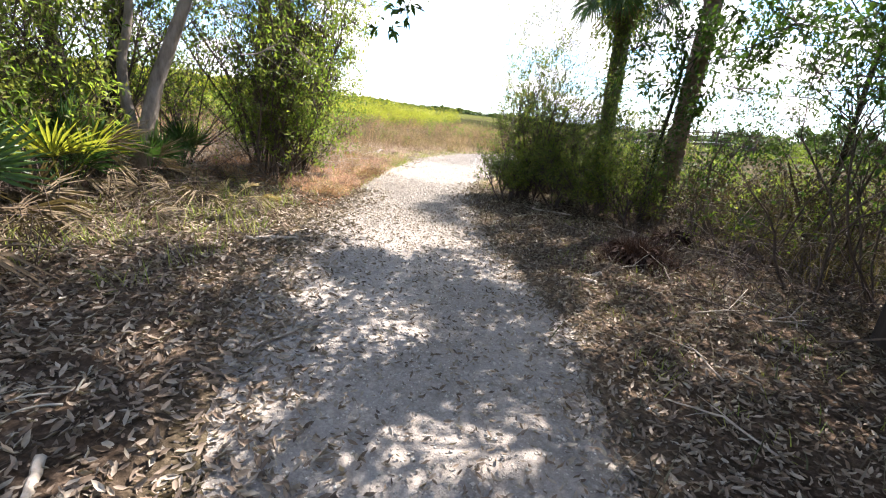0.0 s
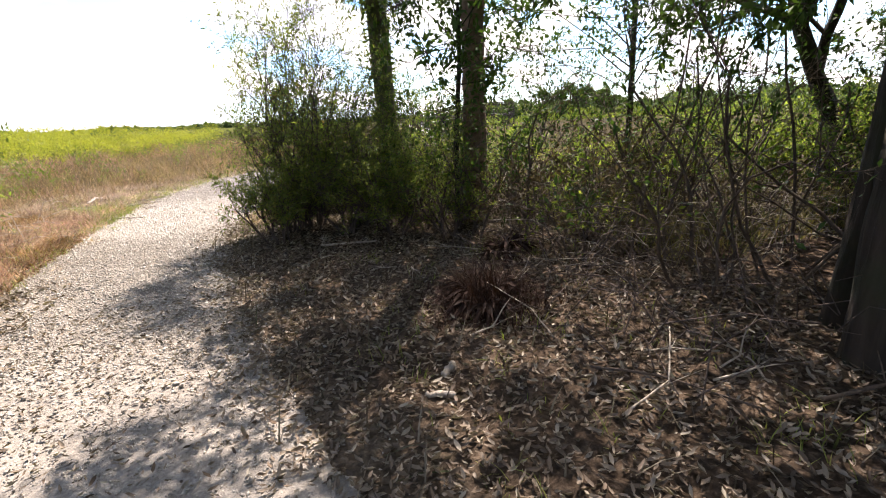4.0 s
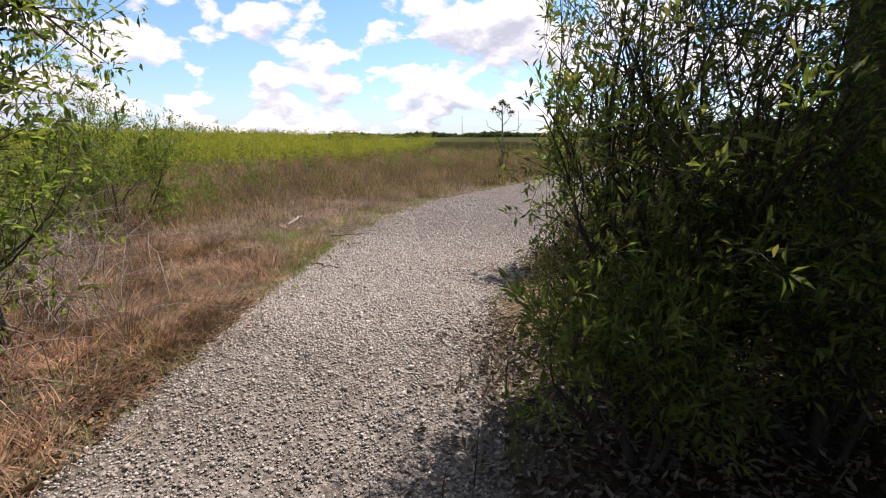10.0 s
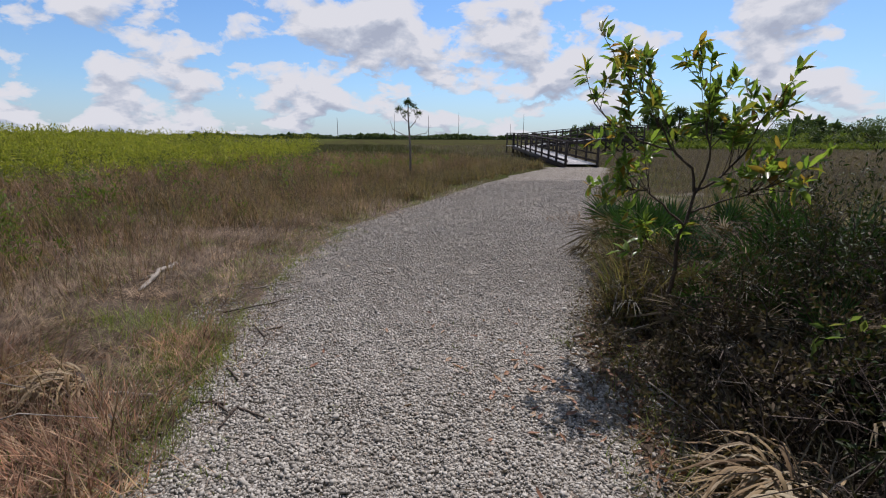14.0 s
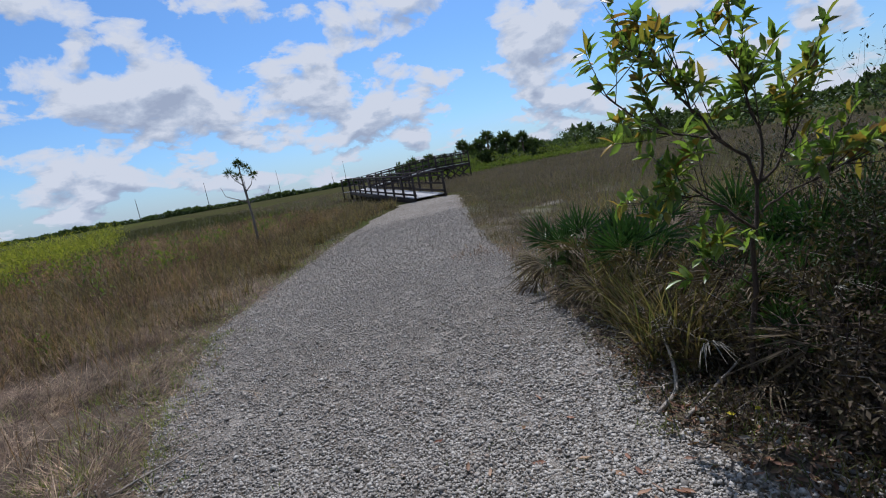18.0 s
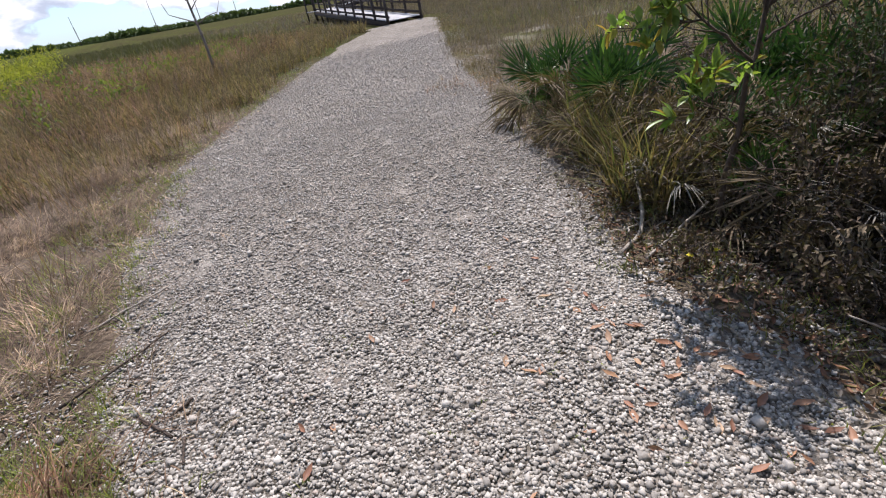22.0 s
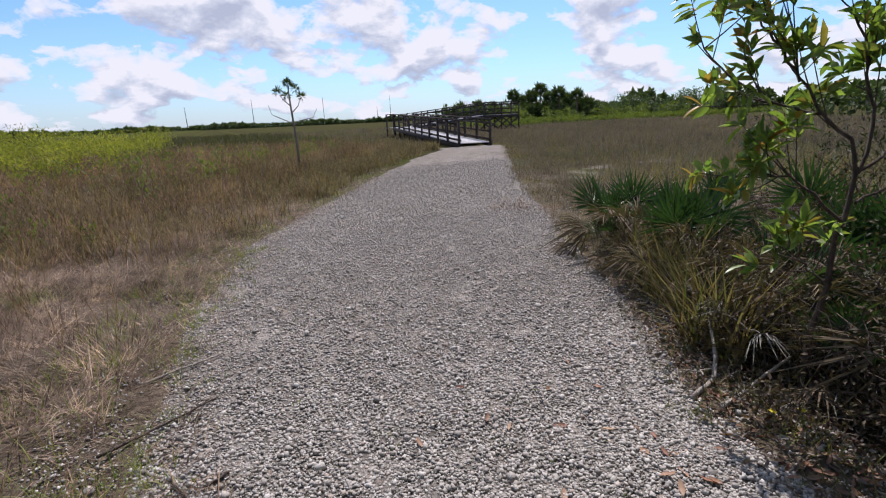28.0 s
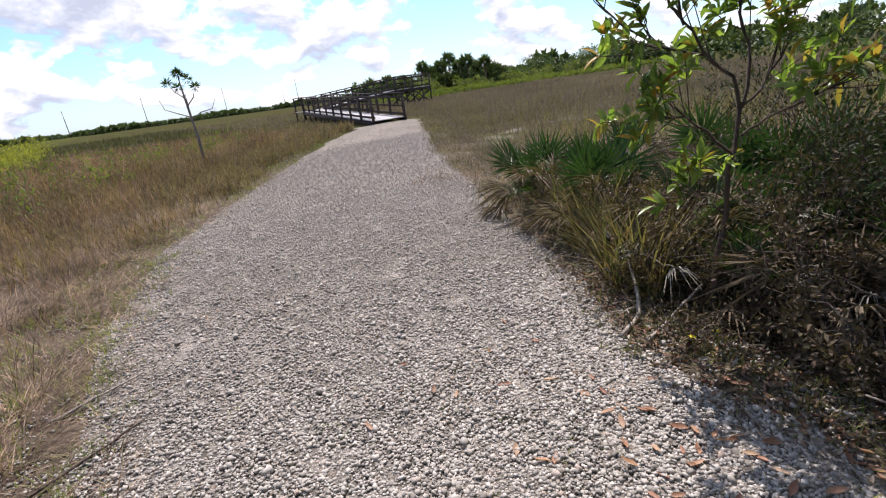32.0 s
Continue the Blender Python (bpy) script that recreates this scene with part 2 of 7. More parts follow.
def ground_z(x, y):
    x, y = np.asarray(x, float), np.asarray(y, float)
    off = np.maximum(edge_l(np.clip(y, 2, 39)) - x, 0)
    z = 0.20 * smooth01(27, 39, y)
    z = z + 0.75 * smooth01(14, 40, off) * smooth01(10, 24, y)
    side = np.maximum(off, np.maximum(x - edge_r(np.clip(y, 2, 38.6)), 0))
    z = z - 0.10 * smooth01(0.4, 2.5, side) * smooth01(20, 26, y) * (1 - smooth01(40, 60, y))
    z = z + smooth01(0.1, 1.2, side) * (0.035 * wob(x, y, 0.9, 1) + 0.02 * wob(x, y, 2.6, 2)) * (1 - smooth01(60, 120, np.hypot(x, y - 20)))
    return z


# ---- materials ----
def material(name, rough=0.8, spec=0.3):
    m = bpy.data.materials.new(name)
    m.use_nodes = True
    nt = m.node_tree
    b = nt.nodes["Principled BSDF"]
    b.inputs["Roughness"].default_value = rough
    b.inputs["Specular IOR Level"].default_value = spec
    return m, nt.nodes, nt.links, b


def ramp(nodes, links, fac, stops):
    n = nodes.new("ShaderNodeValToRGB")
    while len(n.color_ramp.elements) < len(stops):
        n.color_ramp.elements.new(0.5)
    for e, (p, c) in zip(n.color_ramp.elements, stops):
        e.position, e.color = p, (*c, 1)
    links.new(fac, n.inputs[0])
    return n.outputs[0]


def noise_tex(nodes, links, scale, detail=4.0, rough=0.55, vector=None, stretch=None):
    n = nodes.new("ShaderNodeTexNoise")
    n.inputs["Scale"].default_value, n.inputs["Detail"].default_value, n.inputs["Roughness"].default_value = scale, detail, rough
    if vector is None:
        vector = nodes.new("ShaderNodeTexCoord").outputs["Object"]
    if stretch:
        mp = nodes.new("ShaderNodeMapping")
        mp.inputs["Scale"].default_value = stretch
        links.new(vector, mp.inputs[0])
        vector = mp.outputs[0]
    links.new(vector, n.inputs["Vector"])
    return n.outputs["Fac"]


def mix_rgb(nodes, links, fac, a, b, blend="MIX"):
    n = nodes.new("ShaderNodeMix")
    n.data_type, n.blend_type = "RGBA", blend
    for sock, v in (("Factor", fac), ("A", a), ("B", b)):
        if isinstance(v, (int, float)):
            n.inputs[sock].default_value = v
        elif isinstance(v, tuple):
            n.inputs[sock].default_value = (*v, 1)
        else:
            links.new(v, n.inputs[sock])
    return n.outputs["Result"]


def bump(nodes, links, b, height, strength, distance):
    n = nodes.new("ShaderNodeBump")
    n.inputs["Strength"].default_value, n.inputs["Distance"].default_value = strength, distance
    links.new(height, n.inputs["Height"])
    links.new(n.outputs[0], b.inputs["Normal"])


def leaf_material(name, colours, rough=0.5, thin=0.35, per_object=False, patch=0.8, uneven=0.0, spec=0.18):
    """Foliage: a colour for each leaf, uneven in patches, with light passing through."""
    m, nodes, links, b = material(name, rough, spec)
    rnd = nodes.new("ShaderNodeObjectInfo").outputs["Random"] if per_object else nodes.new("ShaderNodeNewGeometry").outputs["Random Per Island"]
    stops = [(i / max(len(colours) - 1, 1), c) for i, c in enumerate(colours)]
    col = ramp(nodes, links, rnd, stops)
    n = noise_tex(nodes, links, patch, 3.0)
    tint = ramp(nodes, links, n, [(0.3, (0.72, 0.74, 0.70)), (0.7, (1.15, 1.12, 1.0))])
    col = mix_rgb(nodes, links, 0.8, col, tint, "MULTIPLY")
    if uneven:
        n = noise_tex(nodes, links, patch * 3.0, 4.0, 0.6)
        tint = ramp(nodes, links, n, [(0.36, (0.50, 0.46, 0.44)), (0.5, (0.95, 0.92, 0.92)), (0.64, (1.45, 1.38, 1.32))])
        col = mix_rgb(nodes, links, uneven, col, tint, "MULTIPLY")
        n = noise_tex(nodes, links, 11.0, 2.0, 0.5)
        tint = ramp(nodes, links, n, [(0.38, (0.42, 0.40, 0.40)), (0.5, (0.95, 0.93, 0.93)), (0.62, (1.5, 1.46, 1.42))])
        col = mix_rgb(nodes, links, uneven, col, tint, "MULTIPLY")
    fine = noise_tex(nodes, links, 60.0, 2.0)
    col = mix_rgb(nodes, links, 0.5, col, ramp(nodes, links, fine, [(0.3, (0.75, 0.75, 0.75)), (0.7, (1.2, 1.2, 1.2))]), "MULTIPLY")
    links.new(col, b.inputs["Base Color"])
    if thin:
        tr = nodes.new("ShaderNodeBsdfTranslucent")
        links.new(mix_rgb(nodes, links, 1.0, col, (1.25, 1.35, 0.7), "MULTIPLY"), tr.inputs["Color"])
        mx = nodes.new("ShaderNodeMixShader")
        mx.inputs[0].default_value = thin
        links.new(b.outputs[0], mx.inputs[1])
        links.new(tr.outputs[0], mx.inputs[2])
        links.new(mx.outputs[0], nodes["Material Output"].inputs[0])
    return m


def bark_material(name, dark, light, moss=None, scale=7.0, stretch=(1, 1, 0.25)):
    m, nodes, links, b = material(name, 0.9, 0.2)
    n = noise_tex(nodes, links, scale, 8.0, 0.65, stretch=stretch)
    col = ramp(nodes, links, n, [(0.3, dark), (0.7, light)])
    if moss:
        n2 = noise_tex(nodes, links, 1.7, 3.0)
        col = mix_rgb(nodes, links, ramp(nodes, links, n2, [(0.45, (0, 0, 0)), (0.62, (0.8, 0.8, 0.8))]), col, moss)
    links.new(col, b.inputs["Base Color"])
    n3 = noise_tex(nodes, links, scale * 4, 6.0, 0.7, stretch=stretch)
    bump(nodes, links, b, n3, 0.7, 0.02)
    return m


M_LEAF_MYRTLE = leaf_material("myrtle_leaf", [(0.078, 0.118, 0.036), (0.128, 0.172, 0.052), (0.21, 0.218, 0.07), (0.095, 0.136, 0.048), (0.15, 0.135, 0.058)], 0.5, 0.58)
M_LEAF_OAK = leaf_material("oak_leaf", [(0.030, 0.058, 0.014), (0.055, 0.10, 0.02), (0.038, 0.078, 0.02)], 0.5, 0.28)
M_LEAF_THICKET = leaf_material("thicket_leaf", [(0.075, 0.125, 0.03), (0.135, 0.19, 0.042), (0.22, 0.255, 0.068), (0.125, 0.125, 0.05), (0.09, 0.15, 0.036)], 0.45, 0.62)
M_LEAF_SAPLING = leaf_material("sapling_leaf", [(0.115, 0.184, 0.04), (0.194, 0.276, 0.058), (0.251, 0.325, 0.074), (0.096, 0.16, 0.037), (0.194, 0.256, 0.055), (0.126, 0.204, 0.043), (0.336, 0.2, 0.048), (0.126, 0.194, 0.042), (0.184, 0.247, 0.052), (0.272, 0.128, 0.04)], 0.36, 0.5, spec=0.4)
M_FROND = leaf_material("palm_frond_green", [(0.026, 0.060, 0.020), (0.045, 0.095, 0.030), (0.07, 0.125, 0.035)], 0.36, 0.22, per_object=True)
M_FROND_YELLOW = leaf_material("palm_frond_yellow", [(0.28, 0.30, 0.05), (0.34, 0.33, 0.07)], 0.45, 0.35, per_object=True)
M_FROND_DEAD = leaf_material("palm_frond_dead", [(0.094, 0.063, 0.039), (0.18, 0.14, 0.095), (0.122, 0.087, 0.056)], 0.8, 0.15, per_object=True)
M_FROND_STRAW = leaf_material("palm_frond_straw", [(0.42, 0.31, 0.17), (0.50, 0.38, 0.22)], 0.8, 0.15, per_object=True)
M_STRAW_BLADE = leaf_material("straw_blade", [(0.25, 0.165, 0.095), (0.36, 0.26, 0.155), (0.14, 0.085, 0.05), (0.42, 0.34, 0.24), (0.19, 0.12, 0.07)], 0.75, 0.2)
M_FROND_GREY = leaf_material("palm_frond_grey", [(0.215, 0.192, 0.165), (0.30, 0.278, 0.245)], 0.85, 0.1, per_object=True)
M_FROND_SCRAP = leaf_material("dead_blade_scrap", [(0.05, 0.036, 0.025), (0.09, 0.068, 0.05), (0.035, 0.026, 0.02), (0.20, 0.17, 0.14), (0.04, 0.05, 0.02)], 0.8, 0.15)
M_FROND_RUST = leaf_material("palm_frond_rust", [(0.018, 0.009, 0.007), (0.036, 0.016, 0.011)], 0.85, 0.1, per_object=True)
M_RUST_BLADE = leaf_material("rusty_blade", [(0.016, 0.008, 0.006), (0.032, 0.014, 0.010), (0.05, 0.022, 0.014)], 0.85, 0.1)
M_PETAL = leaf_material("yellow_petal", [(0.62, 0.50, 0.03), (0.70, 0.58, 0.05)], 0.6, 0.3)
M_GRASS_DRY = leaf_material("dry_grass", [(0.178, 0.122, 0.09), (0.27, 0.203, 0.157), (0.121, 0.079, 0.058), (0.38, 0.299, 0.235), (0.172, 0.147, 0.084)], 0.75, 0.25, patch=0.9, uneven=0.9)
M_GRASS_RED = leaf_material("rusty_grass", [(0.25, 0.132, 0.085), (0.32, 0.195, 0.135), (0.17, 0.085, 0.056), (0.36, 0.26, 0.19), (0.22, 0.16, 0.085)], 0.75, 0.25, patch=0.9, uneven=0.9)
M_GRASS_MAUVE = leaf_material("seeding_grass", [(0.181, 0.113, 0.093), (0.263, 0.167, 0.146), (0.195, 0.138, 0.093), (0.163, 0.132, 0.074), (0.314, 0.202, 0.179)], 0.75, 0.3, patch=0.35, uneven=0.9)
M_GRASS_MEADOW = leaf_material("meadow_grass", [(0.124, 0.112, 0.058), (0.192, 0.152, 0.097), (0.158, 0.107, 0.083), (0.147, 0.134, 0.064), (0.249, 0.187, 0.138)], 0.7, 0.3, patch=0.5, uneven=0.9)
# Far meadow grass: self-shading that the sparse blades lack is darkened into its colour.
M_GRASS_FAR_SHADED = leaf_material("far_grass_shaded", [(0.060, 0.058, 0.026), (0.085, 0.078, 0.036), (0.065, 0.072, 0.025), (0.10, 0.085, 0.05)], 0.8, 0.2, patch=0.08)
M_GRASS_FIELD = leaf_material("field_grass", [(0.14, 0.106, 0.097), (0.185, 0.142, 0.128), (0.122, 0.096, 0.084), (0.15, 0.13, 0.088), (0.22, 0.175, 0.15)], 0.8, 0.25, patch=0.12, uneven=0.3)
M_GRASS_GREEN = leaf_material("green_grass", [(0.11, 0.16, 0.035), (0.19, 0.23, 0.055), (0.27, 0.26, 0.09), (0.13, 0.18, 0.04)], 0.6, 0.35)
M_GRASS_TUFT = leaf_material("tuft_grass", [(0.07, 0.095, 0.03), (0.14, 0.13, 0.05), (0.28, 0.21, 0.11), (0.10, 0.115, 0.035), (0.19, 0.145, 0.075)], 0.6, 0.3)
M_GRASS_REED = leaf_material("reed_grass", [(0.06, 0.086, 0.024), (0.13, 0.118, 0.05), (0.28, 0.217, 0.125), (0.066, 0.09, 0.027), (0.22, 0.155, 0.085), (0.16, 0.11, 0.056)], 0.55, 0.35)
M_WEED = leaf_material("yellow_weed", [(0.179, 0.206, 0.032), (0.27, 0.28, 0.045), (0.339, 0.325, 0.059), (0.129, 0.165, 0.029)], 0.6, 0.4, patch=0.25, uneven=0.3)
M_WEED_GREEN = leaf_material("green_weed", [(0.08, 0.12, 0.026), (0.125, 0.165, 0.036), (0.18, 0.20, 0.05)], 0.6, 0.4, patch=0.3, uneven=0.3)
M_FAR_LEAF = leaf_material("far_leaf", [(0.052, 0.08, 0.03), (0.085, 0.122, 0.042), (0.13, 0.168, 0.06)], 0.6, 0.2, patch=0.15)
M_LITTER = leaf_material("fallen_oak_leaf", [(0.11, 0.08, 0.062), (0.18, 0.14, 0.115), (0.07, 0.05, 0.04), (0.27, 0.225, 0.19), (0.13, 0.09, 0.066), (0.21, 0.175, 0.148), (0.32, 0.28, 0.24)], 0.7, 0.1, patch=1.5)
M_LITTER_RED = leaf_material("fallen_rusty_leaf", [(0.20, 0.10, 0.06), (0.26, 0.15, 0.095), (0.13, 0.06, 0.04), (0.30, 0.21, 0.15)], 0.7, 0.1, patch=1.5)
M_LEAF_ORANGE = leaf_material("fallen_bay_leaf", [(0.27, 0.13, 0.085), (0.36, 0.21, 0.13), (0.20, 0.09, 0.062), (0.40, 0.27, 0.18)], 0.55, 0.1, per_object=True)
M_BARK_PALM = bark_material("palm_bark", (0.085, 0.055, 0.038), (0.22, 0.155, 0.115), None, 6.0, (1, 1, 2.2))
M_BARK_VINE = bark_material("vine_clad_palm_bark", (0.06, 0.055, 0.03), (0.17, 0.135, 0.085), (0.055, 0.085, 0.022), 6.0, (1, 1, 1.6))
M_BARK_OAK = bark_material("oak_bark", (0.011, 0.009, 0.007), (0.055, 0.042, 0.033), (0.03, 0.036, 0.018), 11.0, (1, 1, 0.12))
M_BARK_GREY = bark_material("grey_bark", (0.10, 0.08, 0.065), (0.27, 0.23, 0.19), None, 12.0, (1, 1, 0.3))
M_TWIG = bark_material("twig_bark", (0.045, 0.034, 0.026), (0.12, 0.09, 0.07), None, 25.0, (1, 1, 0.4))
M_TWIG_DARK = bark_material("dark_twig", (0.045, 0.034, 0.03), (0.105, 0.08, 0.072), None, 25.0, (1, 1, 0.4))
M_LEAF_SCRUB = leaf_material("scrub_leaf", [(0.018, 0.034, 0.010), (0.032, 0.055, 0.015), (0.05, 0.042, 0.02), (0.024, 0.045, 0.013)], 0.6, 0.2)
M_DEAD_LEAF = leaf_material("withered_leaf", [(0.07, 0.048, 0.034), (0.12, 0.085, 0.058), (0.05, 0.045, 0.022), (0.17, 0.13, 0.095)], 0.75, 0.2)
M_STICK = bark_material("weathered_stick", (0.20, 0.165, 0.13), (0.42, 0.37, 0.31), None, 22.0, (1, 1, 0.3))
M_TIMBER = bark_material("weathered_timber", (0.028, 0.022, 0.019), (0.075, 0.06, 0.052), None, 18.0, (1, 1, 1))
M_DECK = bark_material("grey_deck_board", (0.42, 0.40, 0.385), (0.60, 0.575, 0.555), None, 16.0, (1, 1, 1))


def gravel_material():
    m, nodes, links, b = material("gravel_bed", 1.0, 0.03)
    obj = nodes.new("ShaderNodeTexCoord").outputs["Object"]
    heights, cols = [], []
    for scale, grow in ((30.0, 1.0), (68.0, 0.6)):
        v = nodes.new("ShaderNodeTexVoronoi")
        v.inputs["Scale"].default_value = scale
        links.new(obj, v.inputs["Vector"])
        hue = nodes.new("ShaderNodeSeparateColor")
        links.new(v.outputs["Color"], hue.inputs[0])
        c = ramp(nodes, links, hue.outputs[0], [(0.0, (0.12, 0.108, 0.094)), (0.5, (0.27, 0.246, 0.216)), (0.85, (0.44, 0.404, 0.356)), (1.0, (0.27, 0.22, 0.18))])
        # Shade in the gaps painted in: colour darkens towards each pebble's rim.
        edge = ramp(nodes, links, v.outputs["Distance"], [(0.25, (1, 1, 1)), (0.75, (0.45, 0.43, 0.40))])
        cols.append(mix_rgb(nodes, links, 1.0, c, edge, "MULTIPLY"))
        heights.append(v.outputs["Distance"])
    pick = noise_tex(nodes, links, 5.0, 4.0, vector=obj)
    col = mix_rgb(nodes, links, ramp(nodes, links, pick, [(0.40, (0, 0, 0)), (0.60, (1, 1, 1))]), cols[0], cols[1])
    fines = noise_tex(nodes, links, 1.3, 6.0, 0.6, vector=obj)
    at = nodes.new("ShaderNodeAttribute")
    at.attribute_name = "fines"
    amount = nodes.new("ShaderNodeMath")
    amount.operation = "ADD"
    links.new(ramp(nodes, links, fines, [(0.48, (0, 0, 0)), (0.75, (0.30, 0.30, 0.30))]), amount.inputs[0])
    links.new(at.outputs["Fac"], amount.inputs[1])
    grain = noise_tex(nodes, links, 130.0, 4.0, 0.7, vector=obj)
    sand = ramp(nodes, links, grain, [(0.25, (0.21, 0.194, 0.176)), (0.75, (0.40, 0.372, 0.342))])
    col = mix_rgb(nodes, links, amount.outputs[0], col, sand)
    stain = noise_tex(nodes, links, 0.7, 5.0, 0.6, vector=obj)
    col = mix_rgb(nodes, links, 1.0, col, ramp(nodes, links, stain, [(0.3, (0.80, 0.78, 0.76)), (0.7, (1.08, 1.06, 1.03))]), "MULTIPLY")
    links.new(col, b.inputs["Base Color"])
    hmix = nodes.new("ShaderNodeMath")
    hmix.operation = "ADD"
    inv = nodes.new("ShaderNodeMath")
    inv.operation = "MULTIPLY"
    inv.inputs[1].default_value = -1.0
    links.new(heights[0], inv.inputs[0])
    links.new(inv.outputs[0], hmix.inputs[0])
    links.new(grain, hmix.inputs[1])
    bump(nodes, links, b, hmix.outputs[0], 0.8, 0.012)
    return m


def ground_material():
    """Soil under dry grass, under leaf litter, under green grass and on sandy patches, by the 'cover' attribute."""
    m, nodes, links, b = material("earth", 1.0, 0.0)
    obj = nodes.new("ShaderNodeTexCoord").outputs["Object"]
    at = nodes.new("ShaderNodeAttribute")
    at.attribute_name = "cover"
    sep = nodes.new("ShaderNodeSeparateColor")
    links.new(at.outputs["Color"], sep.inputs[0])
    fine = noise_tex(nodes, links, 24.0, 8.0, 0.7, vector=obj)
    mid = noise_tex(nodes, links, 2.2, 6.0, 0.6, vector=obj)
    wide = noise_tex(nodes, links, 0.16, 5.0, 0.6, vector=obj)
    straw = ramp(nodes, links, fine, [(0.25, (0.045, 0.035, 0.026)), (0.5, (0.11, 0.085, 0.063)), (0.75, (0.22, 0.18, 0.135))])
    litter = ramp(nodes, links, fine, [(0.28, (0.02, 0.015, 0.012)), (0.5, (0.06, 0.044, 0.033)), (0.74, (0.16, 0.12, 0.09))])
    green = ramp(nodes, links, fine, [(0.25, (0.03, 0.036, 0.012)), (0.75, (0.10, 0.108, 0.034))])
    sand = ramp(nodes, links, fine, [(0.25, (0.30, 0.27, 0.235)), (0.75, (0.48, 0.445, 0.40))])
    field = ramp(nodes, links, wide, [(0.35, (0.045, 0.038, 0.025)), (0.5, (0.055, 0.052, 0.024)), (0.65, (0.055, 0.065, 0.022))])
    col = mix_rgb(nodes, links, at.outputs["Alpha"], field, straw)
    for sock, c in ((sep.outputs[0], litter), (sep.outputs[1], green), (sep.outputs[2], sand)):
        col = mix_rgb(nodes, links, sock, col, c)
    col = mix_rgb(nodes, links, 1.0, col, ramp(nodes, links, mid, [(0.3, (0.75, 0.74, 0.72)), (0.7, (1.15, 1.12, 1.08))]), "MULTIPLY")
    links.new(col, b.inputs["Base Color"])
    bump(nodes, links, b, fine, 0.9, 0.03)
    return m


def stone_material():
    m, nodes, links, b = material("limestone_gravel", 0.9, 0.08)
    rnd = nodes.new("ShaderNodeNewGeometry").outputs["Random Per Island"]
    c = ramp(nodes, links, rnd, [(0.0, (0.20, 0.182, 0.160)), (0.35, (0.30, 0.276, 0.245)), (0.7, (0.395, 0.366, 0.326)), (0.93, (0.47, 0.44, 0.395)), (1.0, (0.33, 0.26, 0.21))])
    n = noise_tex(nodes, links, 90.0, 5.0, 0.65)
    c = mix_rgb(nodes, links, 1.0, c, ramp(nodes, links, n, [(0.3, (0.78, 0.77, 0.75)), (0.7, (1.12, 1.11, 1.09))]), "MULTIPLY")
    links.new(c, b.inputs["Base Color"])
    bump(nodes, links, b, n, 0.4, 0.004)
    return m


M_GRAVEL, M_GROUND, M_STONE = gravel_material(), ground_material(), stone_material()

# ---- ground and trail ----
def graded(lo, hi, step, far_lo, far_hi):
    core = np.arange(lo, hi + 1e-6, step)
    out_hi, out_lo, s = [hi], [lo], step
    while out_hi[-1] < far_hi:
        s *= 1.28
        out_hi.append(out_hi[-1] + s)
    s = step
    while out_lo[-1] > far_lo:
        s *= 1.28
        out_lo.append(out_lo[-1] - s)
    return np.concatenate([out_lo[:0:-1], core, out_hi[1:]])


def grid_faces(n, m):
    i, j = np.meshgrid(np.arange(n - 1), np.arange(m - 1), indexing="ij")
    a = i * m + j
    return np.stack([a, a + m, a + m + 1, a + 1], -1).reshape(-1, 4)


gx, gy = graded(-9, 12, 0.13, -2400, 2400), graded(5, 32, 0.13, -900, 2600)
GX, GY = np.meshgrid(gx, gy, indexing="ij")
on_trail = np.minimum(GX - edge_l(GY), edge_r(GY) - GX)
GZ = ground_z(GX, GY) - 0.06 * smooth01(0.05, 0.3, on_trail) * ((GY > 1) & (GY < 40.5))
near = (np.abs(GX) < 40) & (GY > -10) & (GY < 60)
GZ = GZ + near * 0.012 * rng.standard_normal(GZ.shape) * (on_trail < 0)
ground = part("ground", np.stack([GX, GY, GZ], -1).reshape(-1, 3), grid_faces(len(gx), len(gy)), M_GROUND, smooth=True)
tagged(ground, "flat earth under dry grass, leaf litter and weeds", "ground", kind="structure")


